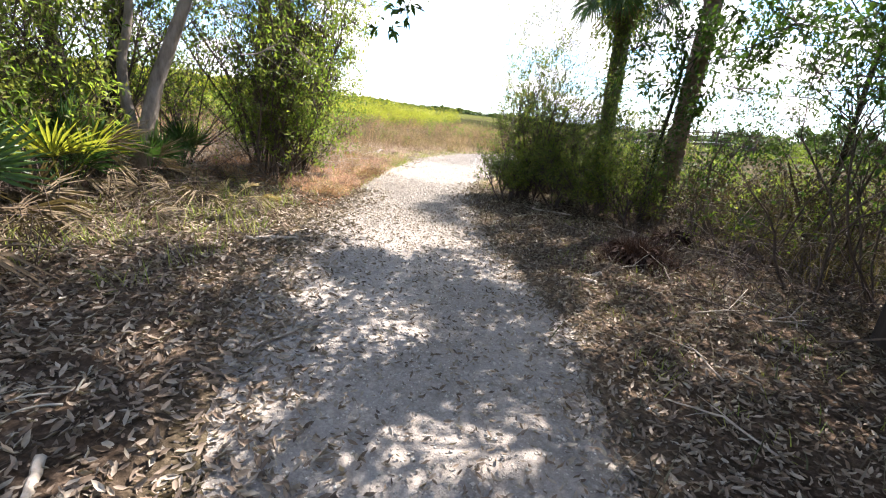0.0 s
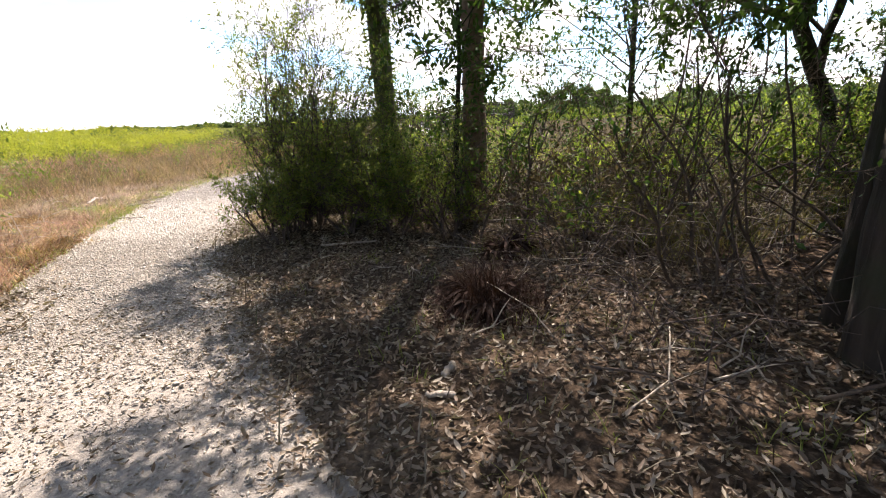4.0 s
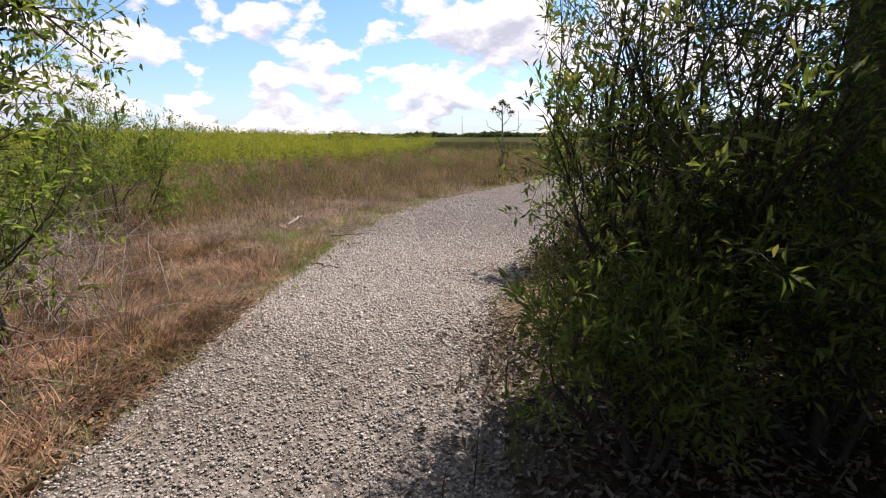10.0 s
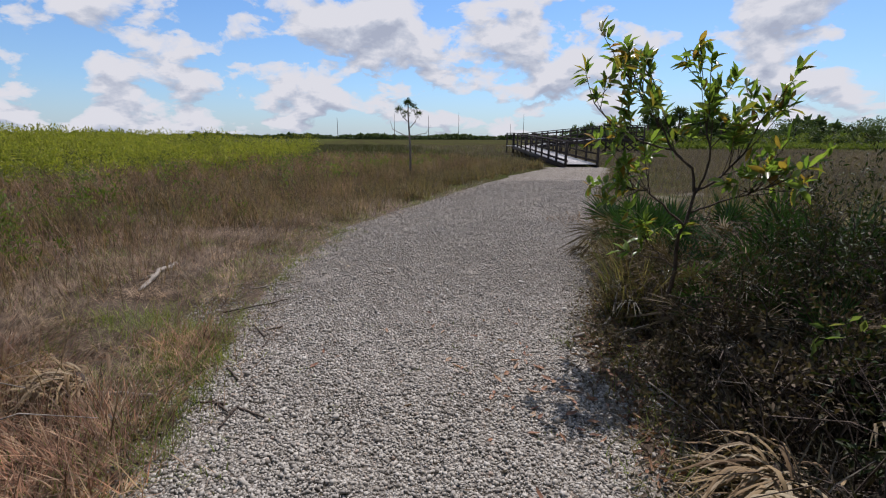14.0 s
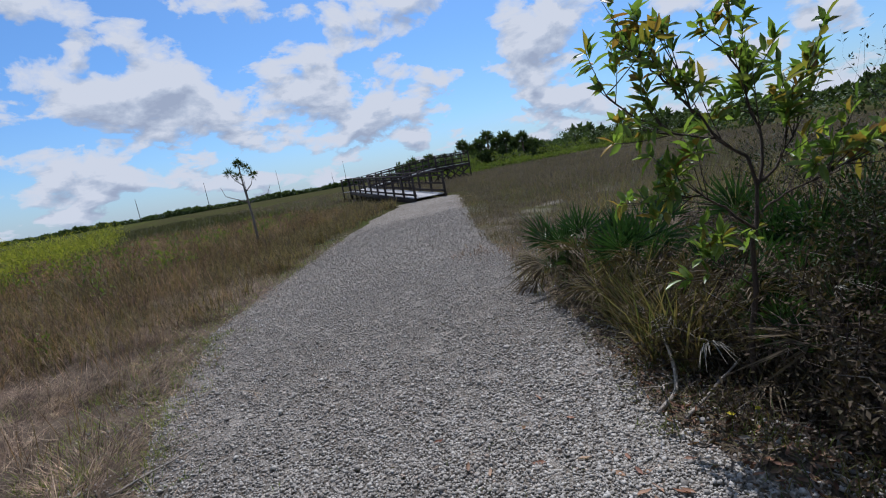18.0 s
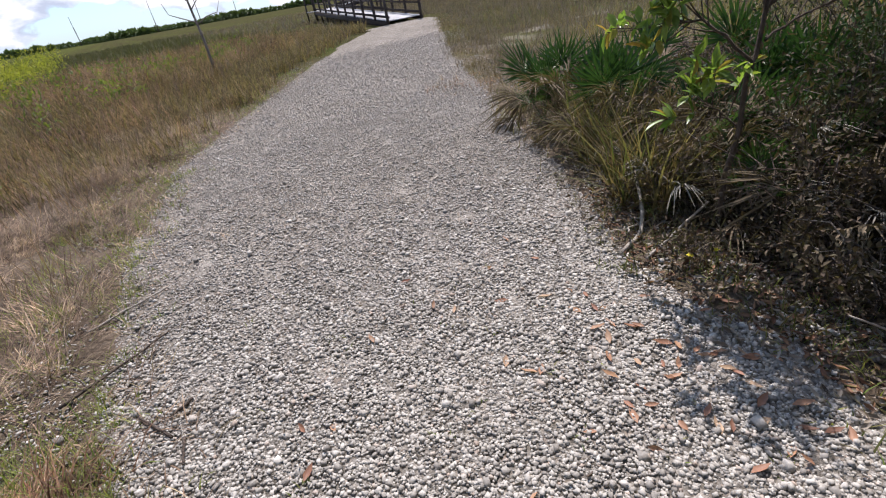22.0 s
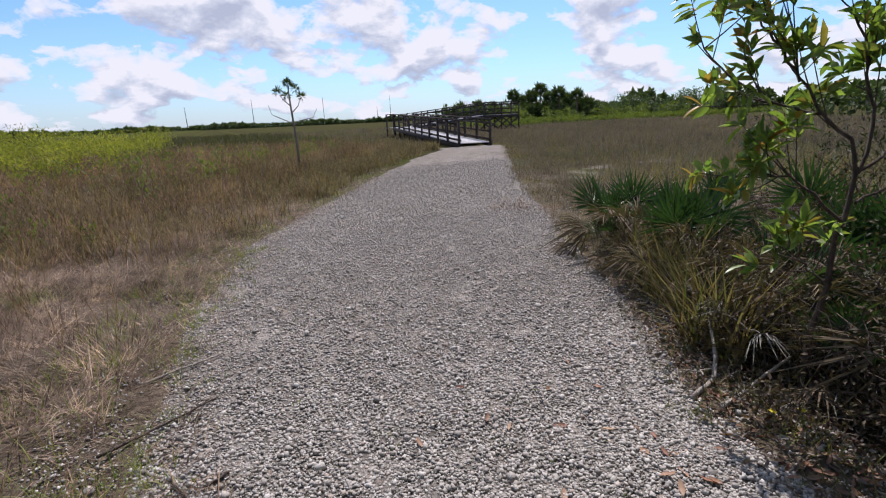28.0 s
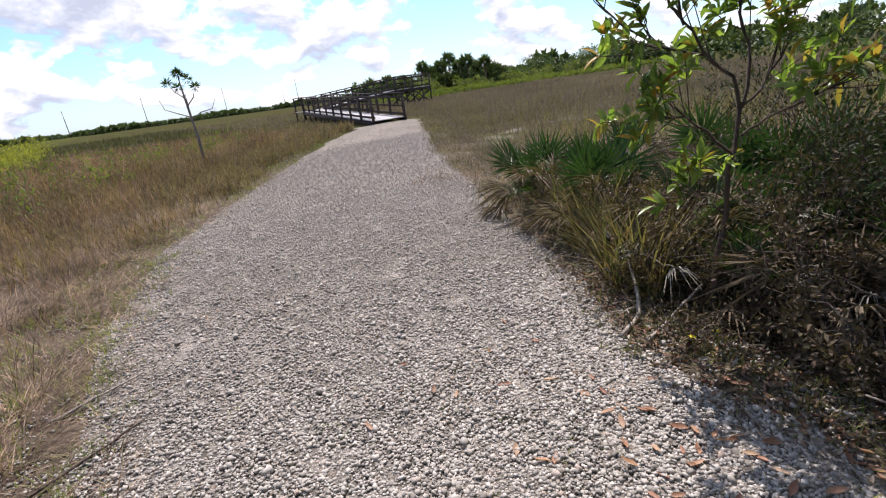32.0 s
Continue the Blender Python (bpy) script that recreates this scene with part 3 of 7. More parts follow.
def cover_of(x, y):
    """Leaf litter, green grass, sand, and how much straw there is."""
    right, left = x - edge_r(np.clip(y, 2, 38)), edge_l(np.clip(y, 2, 39)) - x
    wood_r = smooth01(-0.3, 0.5, right + 0.25 * wob(x, y, 1.3, 4)) * (1 - smooth01(17.6, 20.6, y - 0.15 * np.maximum(right, 0) + 0.8 * wob(x, y, 0.7, 5)))
    wood_r = np.maximum(wood_r, 0.8 * smooth01(0.1, 0.5, right) * (1 - smooth01(1.3, 2.4, right)) * (1 - smooth01(20.6, 21.8, y)) * (y > 17))
    wood_l = smooth01(-0.3, 0.4, left + 0.25 * wob(x, y, 1.5, 6)) * (1 - smooth01(13.0, 16.5, y + 0.8 * wob(x, y, 0.8, 7)))
    litter = np.clip(wood_r + wood_l, 0, 1)
    green = 0.55 * smooth01(0.1, 0.8, wob(x, y, 0.8, 8)) * (1 - litter)
    green = np.maximum(green, 0.8 * smooth01(14, 24, left) * smooth01(14, 22, y))
    edge = np.exp(-((right - 0.4) / 0.5) ** 2) * smooth01(22.5, 24.5, y)
    green = np.maximum(green, 0.45 * edge * smooth01(-0.2, 0.6, wob(x, y, 0.9, 12)))
    sand = smooth01(0.25, 0.7, 1.0 - np.abs(y - 29.0 - 0.28 * (x - 8.0) - 0.5 * wob(x, 0, 0.5)) / 1.0) * smooth01(0.3, 1.0, right) * (1 - smooth01(4.5, 7.0, right))
    straw = 1 - smooth01(8, 18, np.hypot(x - STATIC[0], y - STATIC[1]))
    return litter, green, sand * 0.32 * smooth01(-0.4, 0.6, wob(x, y, 1.6, 5)), straw


flatx, flaty = GX.ravel(), GY.ravel()
attr = ground.data.color_attributes.new("cover", "FLOAT_COLOR", "POINT")
attr.data.foreach_set("color", np.stack(cover_of(flatx, flaty), -1).astype(np.float32).ravel())

ty = np.arange(2.0, 39.6, 0.09)
tu = np.linspace(0, 1, 40)
TL = edge_l(ty) - 0.05 + 0.13 * wob(ty, 0 * ty, 1.6, 3) + 0.07 * wob(ty, 0 * ty, 5.0, 4)
TR = edge_r(ty) + 0.05 + 0.10 * wob(ty, 0 * ty, 1.7, 9) + 0.05 * wob(ty, 0 * ty, 5.3, 8)
TX = TL[:, None] + (TR - TL)[:, None] * tu[None]
TY = ty[:, None] + 0 * TX
TZ = ground_z(TX, TY) + 0.022 * (1 - (2 * tu[None] - 1) ** 6) - 0.016 + 0.008 * wob(TX, TY, 3.1, 5) + 0.003 * rng.standard_normal(TX.shape)
TZ[:, 0] -= 0.05
TZ[:, -1] -= 0.05


def trail_z(x, y):
    """Height of the trail's surface, or of the ground beside it."""
    l, r = edge_l(y), edge_r(y)
    u = np.clip((x - l) / (r - l), 0, 1)
    inside = (x > l) & (x < r) & (y < 39.5)
    return ground_z(x, y) + np.where(inside, 0.022 * (1 - (2 * u - 1) ** 6) - 0.016 + 0.008 * wob(x, y, 3.1, 5), 0)


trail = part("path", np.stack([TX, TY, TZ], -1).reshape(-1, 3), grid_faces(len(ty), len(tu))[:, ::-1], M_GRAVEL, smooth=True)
tagged(trail, "pale gravel footpath with sandy fines and ragged edges", "path", kind="structure")
fin = trail.data.attributes.new("fines", "FLOAT", "POINT")
fin.data.foreach_set("value", (0.62 * (1 - smooth01(11.5, 17.0, TY))).astype(np.float32).ravel())



def stones(name, n, y0, y1, size, tv, tf, label, spill=0.12, sink=0.14):
    y = np.clip(rng.uniform(y0, y1, n) + rng.normal(0, 0.45, n), 7.2, 38)
    u = rng.uniform(-spill, 1 + spill, n)
    u = np.where((u < 0) | (u > 1), np.where(rng.random(n) < 0.75, rng.uniform(0, 1, n), u), u)
    x = edge_l(y) + (edge_r(y) - edge_l(y)) * u
    s = size * np.exp(rng.normal(0, 0.33, n))
    S = np.stack([s * rng.uniform(0.75, 1.25, n), s * rng.uniform(0.65, 1.0, n), s * rng.uniform(0.45, 0.75, n)], -1)
    R = rots(rng.uniform(0, 6.3, n), rng.normal(0, 0.35, n), rng.normal(0, 0.35, n))
    z = trail_z(x, y) + S[:, 2] * (1 - 2 * sink)
    V, F = scatter(tv, tf, R, np.stack([x, y, z], -1), S)
    V += np.repeat(s, len(tv))[:, None] * rng.uniform(-0.2, 0.2, V.shape)
    ob = part(name, V, F, M_STONE)
    return tagged(ob, label, "gravel", kind="stuff")


OCT_V = np.array([[1, 0, 0], [0, 1, 0], [-1, 0, 0], [0, -1, 0], [0, 0, 1], [0, 0, -0.6]], float)
OCT_F = np.array([[0, 1, 4], [1, 2, 4], [2, 3, 4], [3, 0, 4], [1, 0, 5], [2, 1, 5], [3, 2, 5], [0, 3, 5]])
CHIP_V = np.array([[-1, -0.8, -0.7], [0.9, -1, -0.8], [1, 0.9, -0.7], [-0.8, 1, -0.8], [-0.7, -0.6, 0.8], [0.75, -0.7, 1.0], [0.6, 0.75, 0.7], [-0.7, 0.6, 0.95]]) * 0.85
CHIP_F = np.array([[4, 5, 6], [4, 6, 7], [0, 1, 5], [0, 5, 4], [1, 2, 6], [1, 6, 5], [2, 3, 7], [2, 7, 6], [3, 0, 4], [3, 4, 7], [0, 2, 1], [0, 3, 2]])
stones("gravel", 90000, 17.7, 21.4, 0.0075, CHIP_V, CHIP_F, "loose rounded pale limestone gravel on the footpath")
stones("gravel", 40000, 25.0, 33.0, 0.0105, OCT_V, OCT_F, "loose pale gravel towards the boardwalk")
stones("gravel", 52000, 21.2, 25.4, 0.0085, OCT_V, OCT_F, "loose pale gravel on the far stretch of the footpath")
stones("gravel", 34000, 13.0, 18.0, 0.0082, OCT_V, OCT_F, "loose pale gravel where the footpath leaves the wood")
stones("gravel", 12000, 8.0, 13.0, 0.007, OCT_V, OCT_F, "scattered small stones on the shaded footpath")

# ---- grass ----
BLADE_V = np.array([[-0.5, 0, 0], [0.5, 0, 0], [-0.36, 0.10, 0.5], [0.36, 0.10, 0.5], [0, 0.38, 1.0]])
BLADE_F = np.array([[0, 1, 3], [0, 3, 2], [2, 3, 4]])


def blades(x, y, height, width, lean, flow=0.0):
    n = len(x)
    yaw = rng.uniform(0, 6.283, n)
    pitch = -np.abs(rng.normal(0, 1, n)) * lean
    if flow:
        yaw = 2.6 * wob(x, y, 0.9, 7) + 1.5 * wob(x, y, 2.3, 3) + rng.normal(0, 1.0, n)
        pitch = -np.clip(flow + 0.35 * wob(x, y, 2.0, 9) + rng.normal(0, 0.25, n), 0.1, 1.45)
    R = rots(yaw, pitch, rng.normal(0, 0.12, n))
    z = trail_z(x, y) - 0.01
    return scatter(BLADE_V, BLADE_F, R, np.stack([x, y, z], -1), np.stack([width, height, height], -1))


def grass(name, x, y, height, width, lean, mat, label, category="grass", flow=0.0):
    V, F = blades(x, y, height, width, lean, flow)
    return tagged(part(name, V, F, mat), label, category, kind="stuff")


def tufted(n, sampler, per, spread):
    """Points in tufts: per blades round each of n centres."""
    cx, cy = sampler(n)
    x = np.repeat(cx, per) + rng.normal(0, spread, len(cx) * per)
    y = np.repeat(cy, per) + rng.normal(0, spread, len(cx) * per)
    return x, y


def left_of_trail(d0, d1, y0, y1, bias=1.0):
    def sample(n):
        y = rng.uniform(y0, y1, n)
        d = d0 + (d1 - d0) * rng.random(n) ** bias
        return edge_l(np.clip(y, 2, 39)) - d, y
    return sample


def right_of_trail(d0, d1, y0, y1, bias=1.0):
    def sample(n):
        y = rng.uniform(y0, y1, n)
        d = d0 + (d1 - d0) * rng.random(n) ** bias
        return edge_r(np.clip(y, 2, 38.6)) + d, y
    return sample


def patchy(sampler, s, k, lo):
    """A sampler thinned so that tufts gather in clumps with bare gaps."""
    def sample(n):
        px, py = sampler(3 * n)
        w = smooth01(lo, lo + 0.5, wob(px, py, s, k) + 0.5 * wob(px, py, s * 2.7, k + 1))
        ok = np.nonzero(rng.random(3 * n) < 0.05 + 0.95 * w)[0][:n]
        return px[ok], py[ok]
    return sample


# matted dry grass beside the path
x, y = tufted(8200, patchy(left_of_trail(0.12, 4.4, 17.5, 30, 0.9), 1.5, 3, -0.45), 10, 0.08)
grass("dry_grass", x, y, rng.uniform(0.12, 0.44, len(x)), rng.uniform(0.003, 0.007, len(x)), 1.0, M_GRASS_DRY, "matted pale dry grass beside the path", flow=1.05)
x, y = tufted(3600, patchy(left_of_trail(0.0, 3.2, 14.5, 20.8, 1.0), 1.7, 5, -0.5), 9, 0.08)
grass("dry_grass", x, y, rng.uniform(0.12, 0.36, len(x)), rng.uniform(0.005, 0.009, len(x)), 0.8, M_GRASS_RED, "rusty dry grass along the path's edge", flow=0.85)
x, y = tufted(900, left_of_trail(-0.15, 0.75, 14.5, 32, 1.0), 9, 0.05)
grass("green_grass", x, y, rng.uniform(0.05, 0.17, len(x)), rng.uniform(0.003, 0.006, len(x)), 0.6, M_GRASS_GREEN, "short green weeds at the path's edge")
x, y = tufted(170, patchy(left_of_trail(-0.15, 1.3, 19.0, 21.4, 1.0), 1.6, 4, -0.3), 18, 0.06)
grass("green_grass", x, y, rng.uniform(0.06, 0.22, len(x)), rng.uniform(0.003, 0.006, len(x)), 0.6, M_GRASS_GREEN, "green grass sprouting through straw by the path")
x, y = tufted(60, left_of_trail(1.6, 2.9, 21.5, 25, 1.0), 26, 0.13)
grass("green_grass", x, y, rng.uniform(0.08, 0.20, len(x)), rng.uniform(0.004, 0.007, len(x)), 0.8, M_GRASS_GREEN, "bright green grass patch in the dry grass")

x, y = tufted(150, lambda n: (lambda q: (edge_l(q) + np.abs(rng.normal(0, 0.22, n)), q))(rng.uniform(18.5, 25.5, n)), 14, 0.035)
grass("green_grass", x, y, rng.uniform(0.03, 0.10, len(x)), rng.uniform(0.004, 0.008, len(x)), 0.8, M_GRASS_GREEN, "green sprouts on the gravel's edge")
x, y = tufted(1300, lambda n: (lambda q: (edge_l(q) + rng.normal(0.04, 0.24, n), q))(rng.uniform(15.5, 32, n)), 6, 0.06)
grass("dry_grass", x, y, rng.uniform(0.08, 0.28, len(x)), rng.uniform(0.004, 0.008, len(x)), 1.2, M_GRASS_DRY, "straw strewn over the gravel's edge", flow=1.25)
x, y = tufted(260, lambda n: (lambda q: (edge_r(q) + rng.normal(0.12, 0.16, n), q))(rng.uniform(17.6, 24.5, n)), 8, 0.05)
grass("dry_grass", x, y, rng.uniform(0.06, 0.20, len(x)), rng.uniform(0.004, 0.008, len(x)), 1.0, M_GRASS_TUFT, "withered grass at the gravel's edge")
# upright dry stalks standing out of the mat
x, y = tufted(1100, patchy(left_of_trail(0.3, 5.0, 15.5, 30, 0.9), 1.1, 8, -0.3), 5, 0.05)
grass("dry_stalks", x, y, rng.uniform(0.25, 0.60, len(x)), rng.uniform(0.004, 0.007, len(x)), 0.3, M_GRASS_MAUVE, "upright brown stalks in the matted grass")
# tall seeding grass of the left meadow
x, y = tufted(6400, patchy(left_of_trail(2.4, 17, 19, 50, 0.9), 0.6, 2, -0.55), 7, 0.14)
dist = np.hypot(x - STATIC[0], y - STATIC[1])
grass("meadow_grass", x, y, rng.uniform(0.40, 0.80, len(x)) * (0.95 + 0.35 * wob(x, y, 0.8, 4)), 0.006 + 0.0006 * dist, 0.28, M_GRASS_MAUVE, "tall brown and mauve seeding grass of the meadow")
x, y = tufted(3600, patchy(left_of_trail(0.2, 9, 26, 46, 1.0), 0.8, 6, -0.6), 7, 0.12)
dist = np.hypot(x - STATIC[0], y - STATIC[1])
grass("meadow_grass", x, y, rng.uniform(0.30, 0.62, len(x)), 0.006 + 0.0006 * dist, 0.30, M_GRASS_MEADOW, "olive and straw coloured meadow grass")
# field beyond the path's right side
x, y = tufted(9500, right_of_trail(0.7, 34, 26, 62, 1.25), 7, 0.24)
keep = cover_of(x, y)[2] < 0.2
x, y = x[keep], y[keep]
dist = np.hypot(x - STATIC[0], y - STATIC[1])
grass("field_grass", x, y, rng.uniform(0.22, 0.55, len(x)) * smooth01(-2.5, 6.0, x - edge_r(np.clip(y, 2, 38.6))), 0.007 + 0.0006 * dist, 0.25, M_GRASS_FIELD, "mauve brown grass of the open field")
x, y = tufted(420, patchy(right_of_trail(-0.15, 1.3, 22.6, 38, 1.2), 0.9, 12, -0.1), 9, 0.10)
grass("green_grass", x, y, rng.uniform(0.07, 0.22, len(x)), rng.uniform(0.005, 0.010, len(x)), 0.6, M_GRASS_MEADOW, "green and yellow grass along the path's edge")
x, y = tufted(420, patchy(right_of_trail(-0.1, 1.6, 22.6, 38, 1.0), 1.1, 2, -0.2), 9, 0.10)
grass("dry_grass", x, y, rng.uniform(0.10, 0.32, len(x)), rng.uniform(0.005, 0.010, len(x)), 0.6, M_GRASS_FIELD, "short brown grass along the path's edge")
x, y = tufted(26, lambda n: (rng.normal(4.05, 0.36, n), rng.normal(25.6, 0.3, n)), 16, 0.09)
grass("dry_grass", x, y, rng.uniform(0.06, 0.16, len(x)), rng.uniform(0.005, 0.009, len(x)), 0.9, M_GRASS_RED, "orange withered grass patch on the gravel")
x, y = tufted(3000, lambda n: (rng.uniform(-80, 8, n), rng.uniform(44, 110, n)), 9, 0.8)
grass("meadow_grass", x, y, rng.uniform(0.3, 0.7, len(x)), 0.06 + 0 * x, 0.25, M_GRASS_FAR_SHADED, "far olive meadow grass, darkened as if self-shaded")
x, y = tufted(1300, lambda n: (rng.uniform(8, 60, n), rng.uniform(46, 110, n)), 9, 0.8)
grass("field_grass", x, y, rng.uniform(0.3, 0.6, len(x)), 0.05 + 0 * x, 0.25, M_GRASS_FIELD, "far brown grass across the marsh")

# ---- leaves on twigs ----
def over_path(P):
    """Which points hang in the clear space above the footpath."""
    x, y, z = P[:, 0], P[:, 1], P[:, 2]
    early = 1 - smooth01(10.5, 13.0, y)
    lap = 0.10 * smooth01(15.2, 15.8, y) * (1 - smooth01(16.4, 16.9, y)) * (z > 0.25) - 0.2 * smooth01(16.6, 17.2, y) * (1 - smooth01(18.2, 18.8, y))
    return (y > 6.0) & (y < 23.0) & (x > edge_l(y) - 0.1) & (x < edge_r(y) - 0.05 - lap + 1.0 * early) & (z < 3.1)


def pruned(limbs, twigs, o):
    """Limbs and twigs that stay clear of the footpath."""
    o = np.array(o)
    return [l for l in limbs if not over_path(l[0] + o).any()], [t for t in twigs if not over_path(t + o).any()]



LEAF_V = np.array([[0, 0, 0], [-0.40, 0.26, 0.07], [-0.44, 0.62, 0.07], [0, 1.0, -0.10], [0.44, 0.62, 0.07], [0.40, 0.26, 0.07], [0, 0.48, 0.0]])
LEAF_F = np.array([[0, 6, 1], [1, 6, 2], [2, 6, 3], [3, 6, 4], [4, 6, 5], [5, 6, 0]])
SMALL_V = np.array([[0, 0, 0], [-0.5, 0.45, 0.12], [0, 1.0, 0], [0.5, 0.45, 0.12]])
SMALL_F = np.array([[0, 2, 1], [0, 3, 2]])


def leaf_cloud(P, D, length, width, spread=0.9, fine=False):
    """A leaf at each point P, pointing roughly along D."""
    n = len(P)
    yaw = np.arctan2(-D[:, 0], D[:, 1]) + rng.normal(0, spread, n)
    pitch = np.arcsin(np.clip(D[:, 2], -1, 1)) + rng.normal(0, spread * 0.6, n)
    R = rots(yaw, pitch, rng.normal(0, 0.7, n))
    L = length * rng.uniform(0.65, 1.2, n)
    W = width * rng.uniform(0.75, 1.2, n)
    tv, tf = (LEAF_V, LEAF_F) if fine else (SMALL_V, SMALL_F)
    return scatter(tv, tf, R, P, np.stack([W, L, L], -1))


def grow(start, heading, length, radius, level, plan, limbs, twigs):
    """One limb with its side shoots. plan: per level (shoots, spread, length ratio, wander, lift)."""
    shoots, spread, ratio, wander, rise = plan[level][:5]
    low = plan[level][5] if len(plan[level]) > 5 else 0.25
    steps = 5 if level < 2 else 3
    pts, d = [np.array(start, float)], np.array(heading, float)
    for _ in range(steps):
        d = d + rng.normal(0, wander, 3) + np.array([0, 0, rise])
        d /= np.linalg.norm(d)
        pts.append(pts[-1] + d * length / steps)
    pts = np.array(pts)
    rad = np.linspace(radius, radius * (0.55 if level + 1 < len(plan) else 0.35), steps + 1)
    limbs.append((pts, rad))
    if level + 1 >= len(plan):
        twigs.append(pts)
        return
    for k in range(shoots):
        f = rng.uniform(low, 1.0) if k else 1.0
        i = min(int(f * steps), steps)
        base, dd = pts[i], pts[i] - pts[max(i - 1, 0)] if i else d
        dd = dd / max(np.linalg.norm(dd), 1e-6)
        side = rng.normal(0, 1, 3)
        side -= dd * (side @ dd)
        side /= np.linalg.norm(side)
        a = spread * rng.uniform(0.5, 1.2)
        grow(base, dd * math.cos(a) + side * math.sin(a), length * ratio * rng.uniform(0.75, 1.2), rad[i] * 0.65, level + 1, plan, limbs, twigs)


def limbs_mesh(limbs, sides=5, thin=3, limit=0.012):
    return join([tube(p, r, sides if r[0] > limit else thin, caps=False) for p, r in limbs])


def leaves_on(twigs, per, length, width, spread=0.8, fine=False, out=0.02):
    P, D = [], []
    for pts in twigs:
        f = rng.uniform(0.15, 1.0, per) * (len(pts) - 1)
        i = np.minimum(f.astype(int), len(pts) - 2)
        p = pts[i] + (pts[i + 1] - pts[i]) * (f - i)[:, None]
        d = pts[i + 1] - pts[i]
        d = d / np.maximum(np.linalg.norm(d, axis=1, keepdims=True), 1e-6)
        d = d + rng.normal(0, 0.7, d.shape)
        d /= np.linalg.norm(d, axis=1, keepdims=True)
        P.append(p + d * out)
        D.append(d)
    return leaf_cloud(np.concatenate(P), np.concatenate(D), length, width, spread, fine)


def shrub(name, x, y, stems, height, fan, plan, per, leaf, mats, label, category="shrub", radius=0.02, group="", lean=(0, 0), fine=False, leaf_spread=0.8, base_spread=0.12, north=99.0):
    """A woody plant of several stems with leafy twigs."""
    z = float(trail_z(np.array([x]), np.array([y]))[0])
    ob = empty(name, x, y, z, label, category, group)
    twigs, thin = [], []
    for s in range(stems):
        limbs, shoots = [], []
        a = s * 2.4 + rng.uniform(0, 0.8)
        tilt = fan * rng.uniform(0.4, 1.1)
        head = np.array([math.cos(a) * math.sin(tilt) + lean[0], math.sin(a) * math.sin(tilt) + lean[1], math.cos(tilt)])
        start = np.array([math.cos(a), math.sin(a), 0]) * base_spread * rng.random() + np.array([0, 0, -0.05])
        grow(start, head / np.linalg.norm(head), height * rng.uniform(0.75, 1.1), radius * rng.uniform(0.7, 1.2), 0, plan, limbs, shoots)
        limbs, shoots = pruned(limbs, shoots, (x, y, z))
        limbs, shoots = [l for l in limbs if l[0][:, 1].max() + y < north], [t for t in shoots if t[:, 1].max() + y < north]
        thick = [l for l in limbs if len(l[0]) > 4]
        thin += [l for l in limbs if len(l[0]) <= 4]
        if thick:
            V, F = limbs_mesh(thick)
            V[:, 2] = np.maximum(V[:, 2], -0.08)
            part("stem", V, F, mats[0], ob)
        twigs += shoots
    if not twigs:
        return ob
    if thin:
        V, F = join([tube(p[[0, 1, 3]], r[[0, 1, 3]], 3, caps=False) for p, r in thin])
        V[:, 2] = np.maximum(V[:, 2], -0.02)
        tagged(part("twig_tangle", V, F, mats[0], ob), "thin dark twigs", kind="stuff")
    if per:
        V, F = leaves_on(twigs, per, leaf[0], leaf[1], leaf_spread, fine)
        V[:, 2] = np.maximum(V[:, 2], 0.01)
        part("crown", V, F, mats[1], ob)
    return ob


# ---- palms ----
def fan_frond(blade_count, reach, stalk, droop, sweep=2.9, width=0.022, ragged=0.0, stalk_r=0.008):
    """A fan leaf: a stalk along +y, then folded blades that spread round its end."""
    pts = np.array([[0, stalk * t, stalk * (0.10 * t - 0.18 * droop * t * t)] for t in np.linspace(0, 1, 5)])
    V, groups = tube(pts, np.linspace(stalk_r, stalk_r * 0.6, 5), 4, caps=False)
    tip = pts[-1]
    V, tris = list(V), [[len(V) - 4 + k, len(V) - 4 + (k + 1) % 4, len(V)] for k in range(4)]
    hub = len(V)
    V.append(tip)
    rise = np.array([0, 0, 1.0])
    for i in range(blade_count):
        a = -sweep / 2 + sweep * i / (blade_count - 1) + rng.normal(0, 0.02 + ragged * 0.1)
        L = reach * (0.72 + 0.28 * math.cos(a * 0.8)) * rng.uniform(1 - 0.12 - ragged * 0.4, 1.05)
        d = np.array([math.sin(a), math.cos(a), 0.10 - 0.2 * abs(math.sin(a)) * droop + rng.normal(0, 0.05)])
        d /= np.linalg.norm(d)
        s = np.array([math.cos(a), -math.sin(a), 0])
        w = width * reach
        sag = droop * L * 0.35 * rng.uniform(0.6, 1.5 + ragged)
        p1, p2 = tip + d * L * 0.5 - rise * sag * 0.2, tip + d * L - rise * sag
        n = len(V)
        V += [p1 - s * w + rise * w * 0.8, p1, p1 + s * w + rise * w * 0.8, p2]
        tris += [[hub, n + 1, n], [hub, n + 2, n + 1], [n, n + 1, n + 3], [n + 1, n + 2, n + 3]]
    return np.array(V), groups + [np.array(tris)]


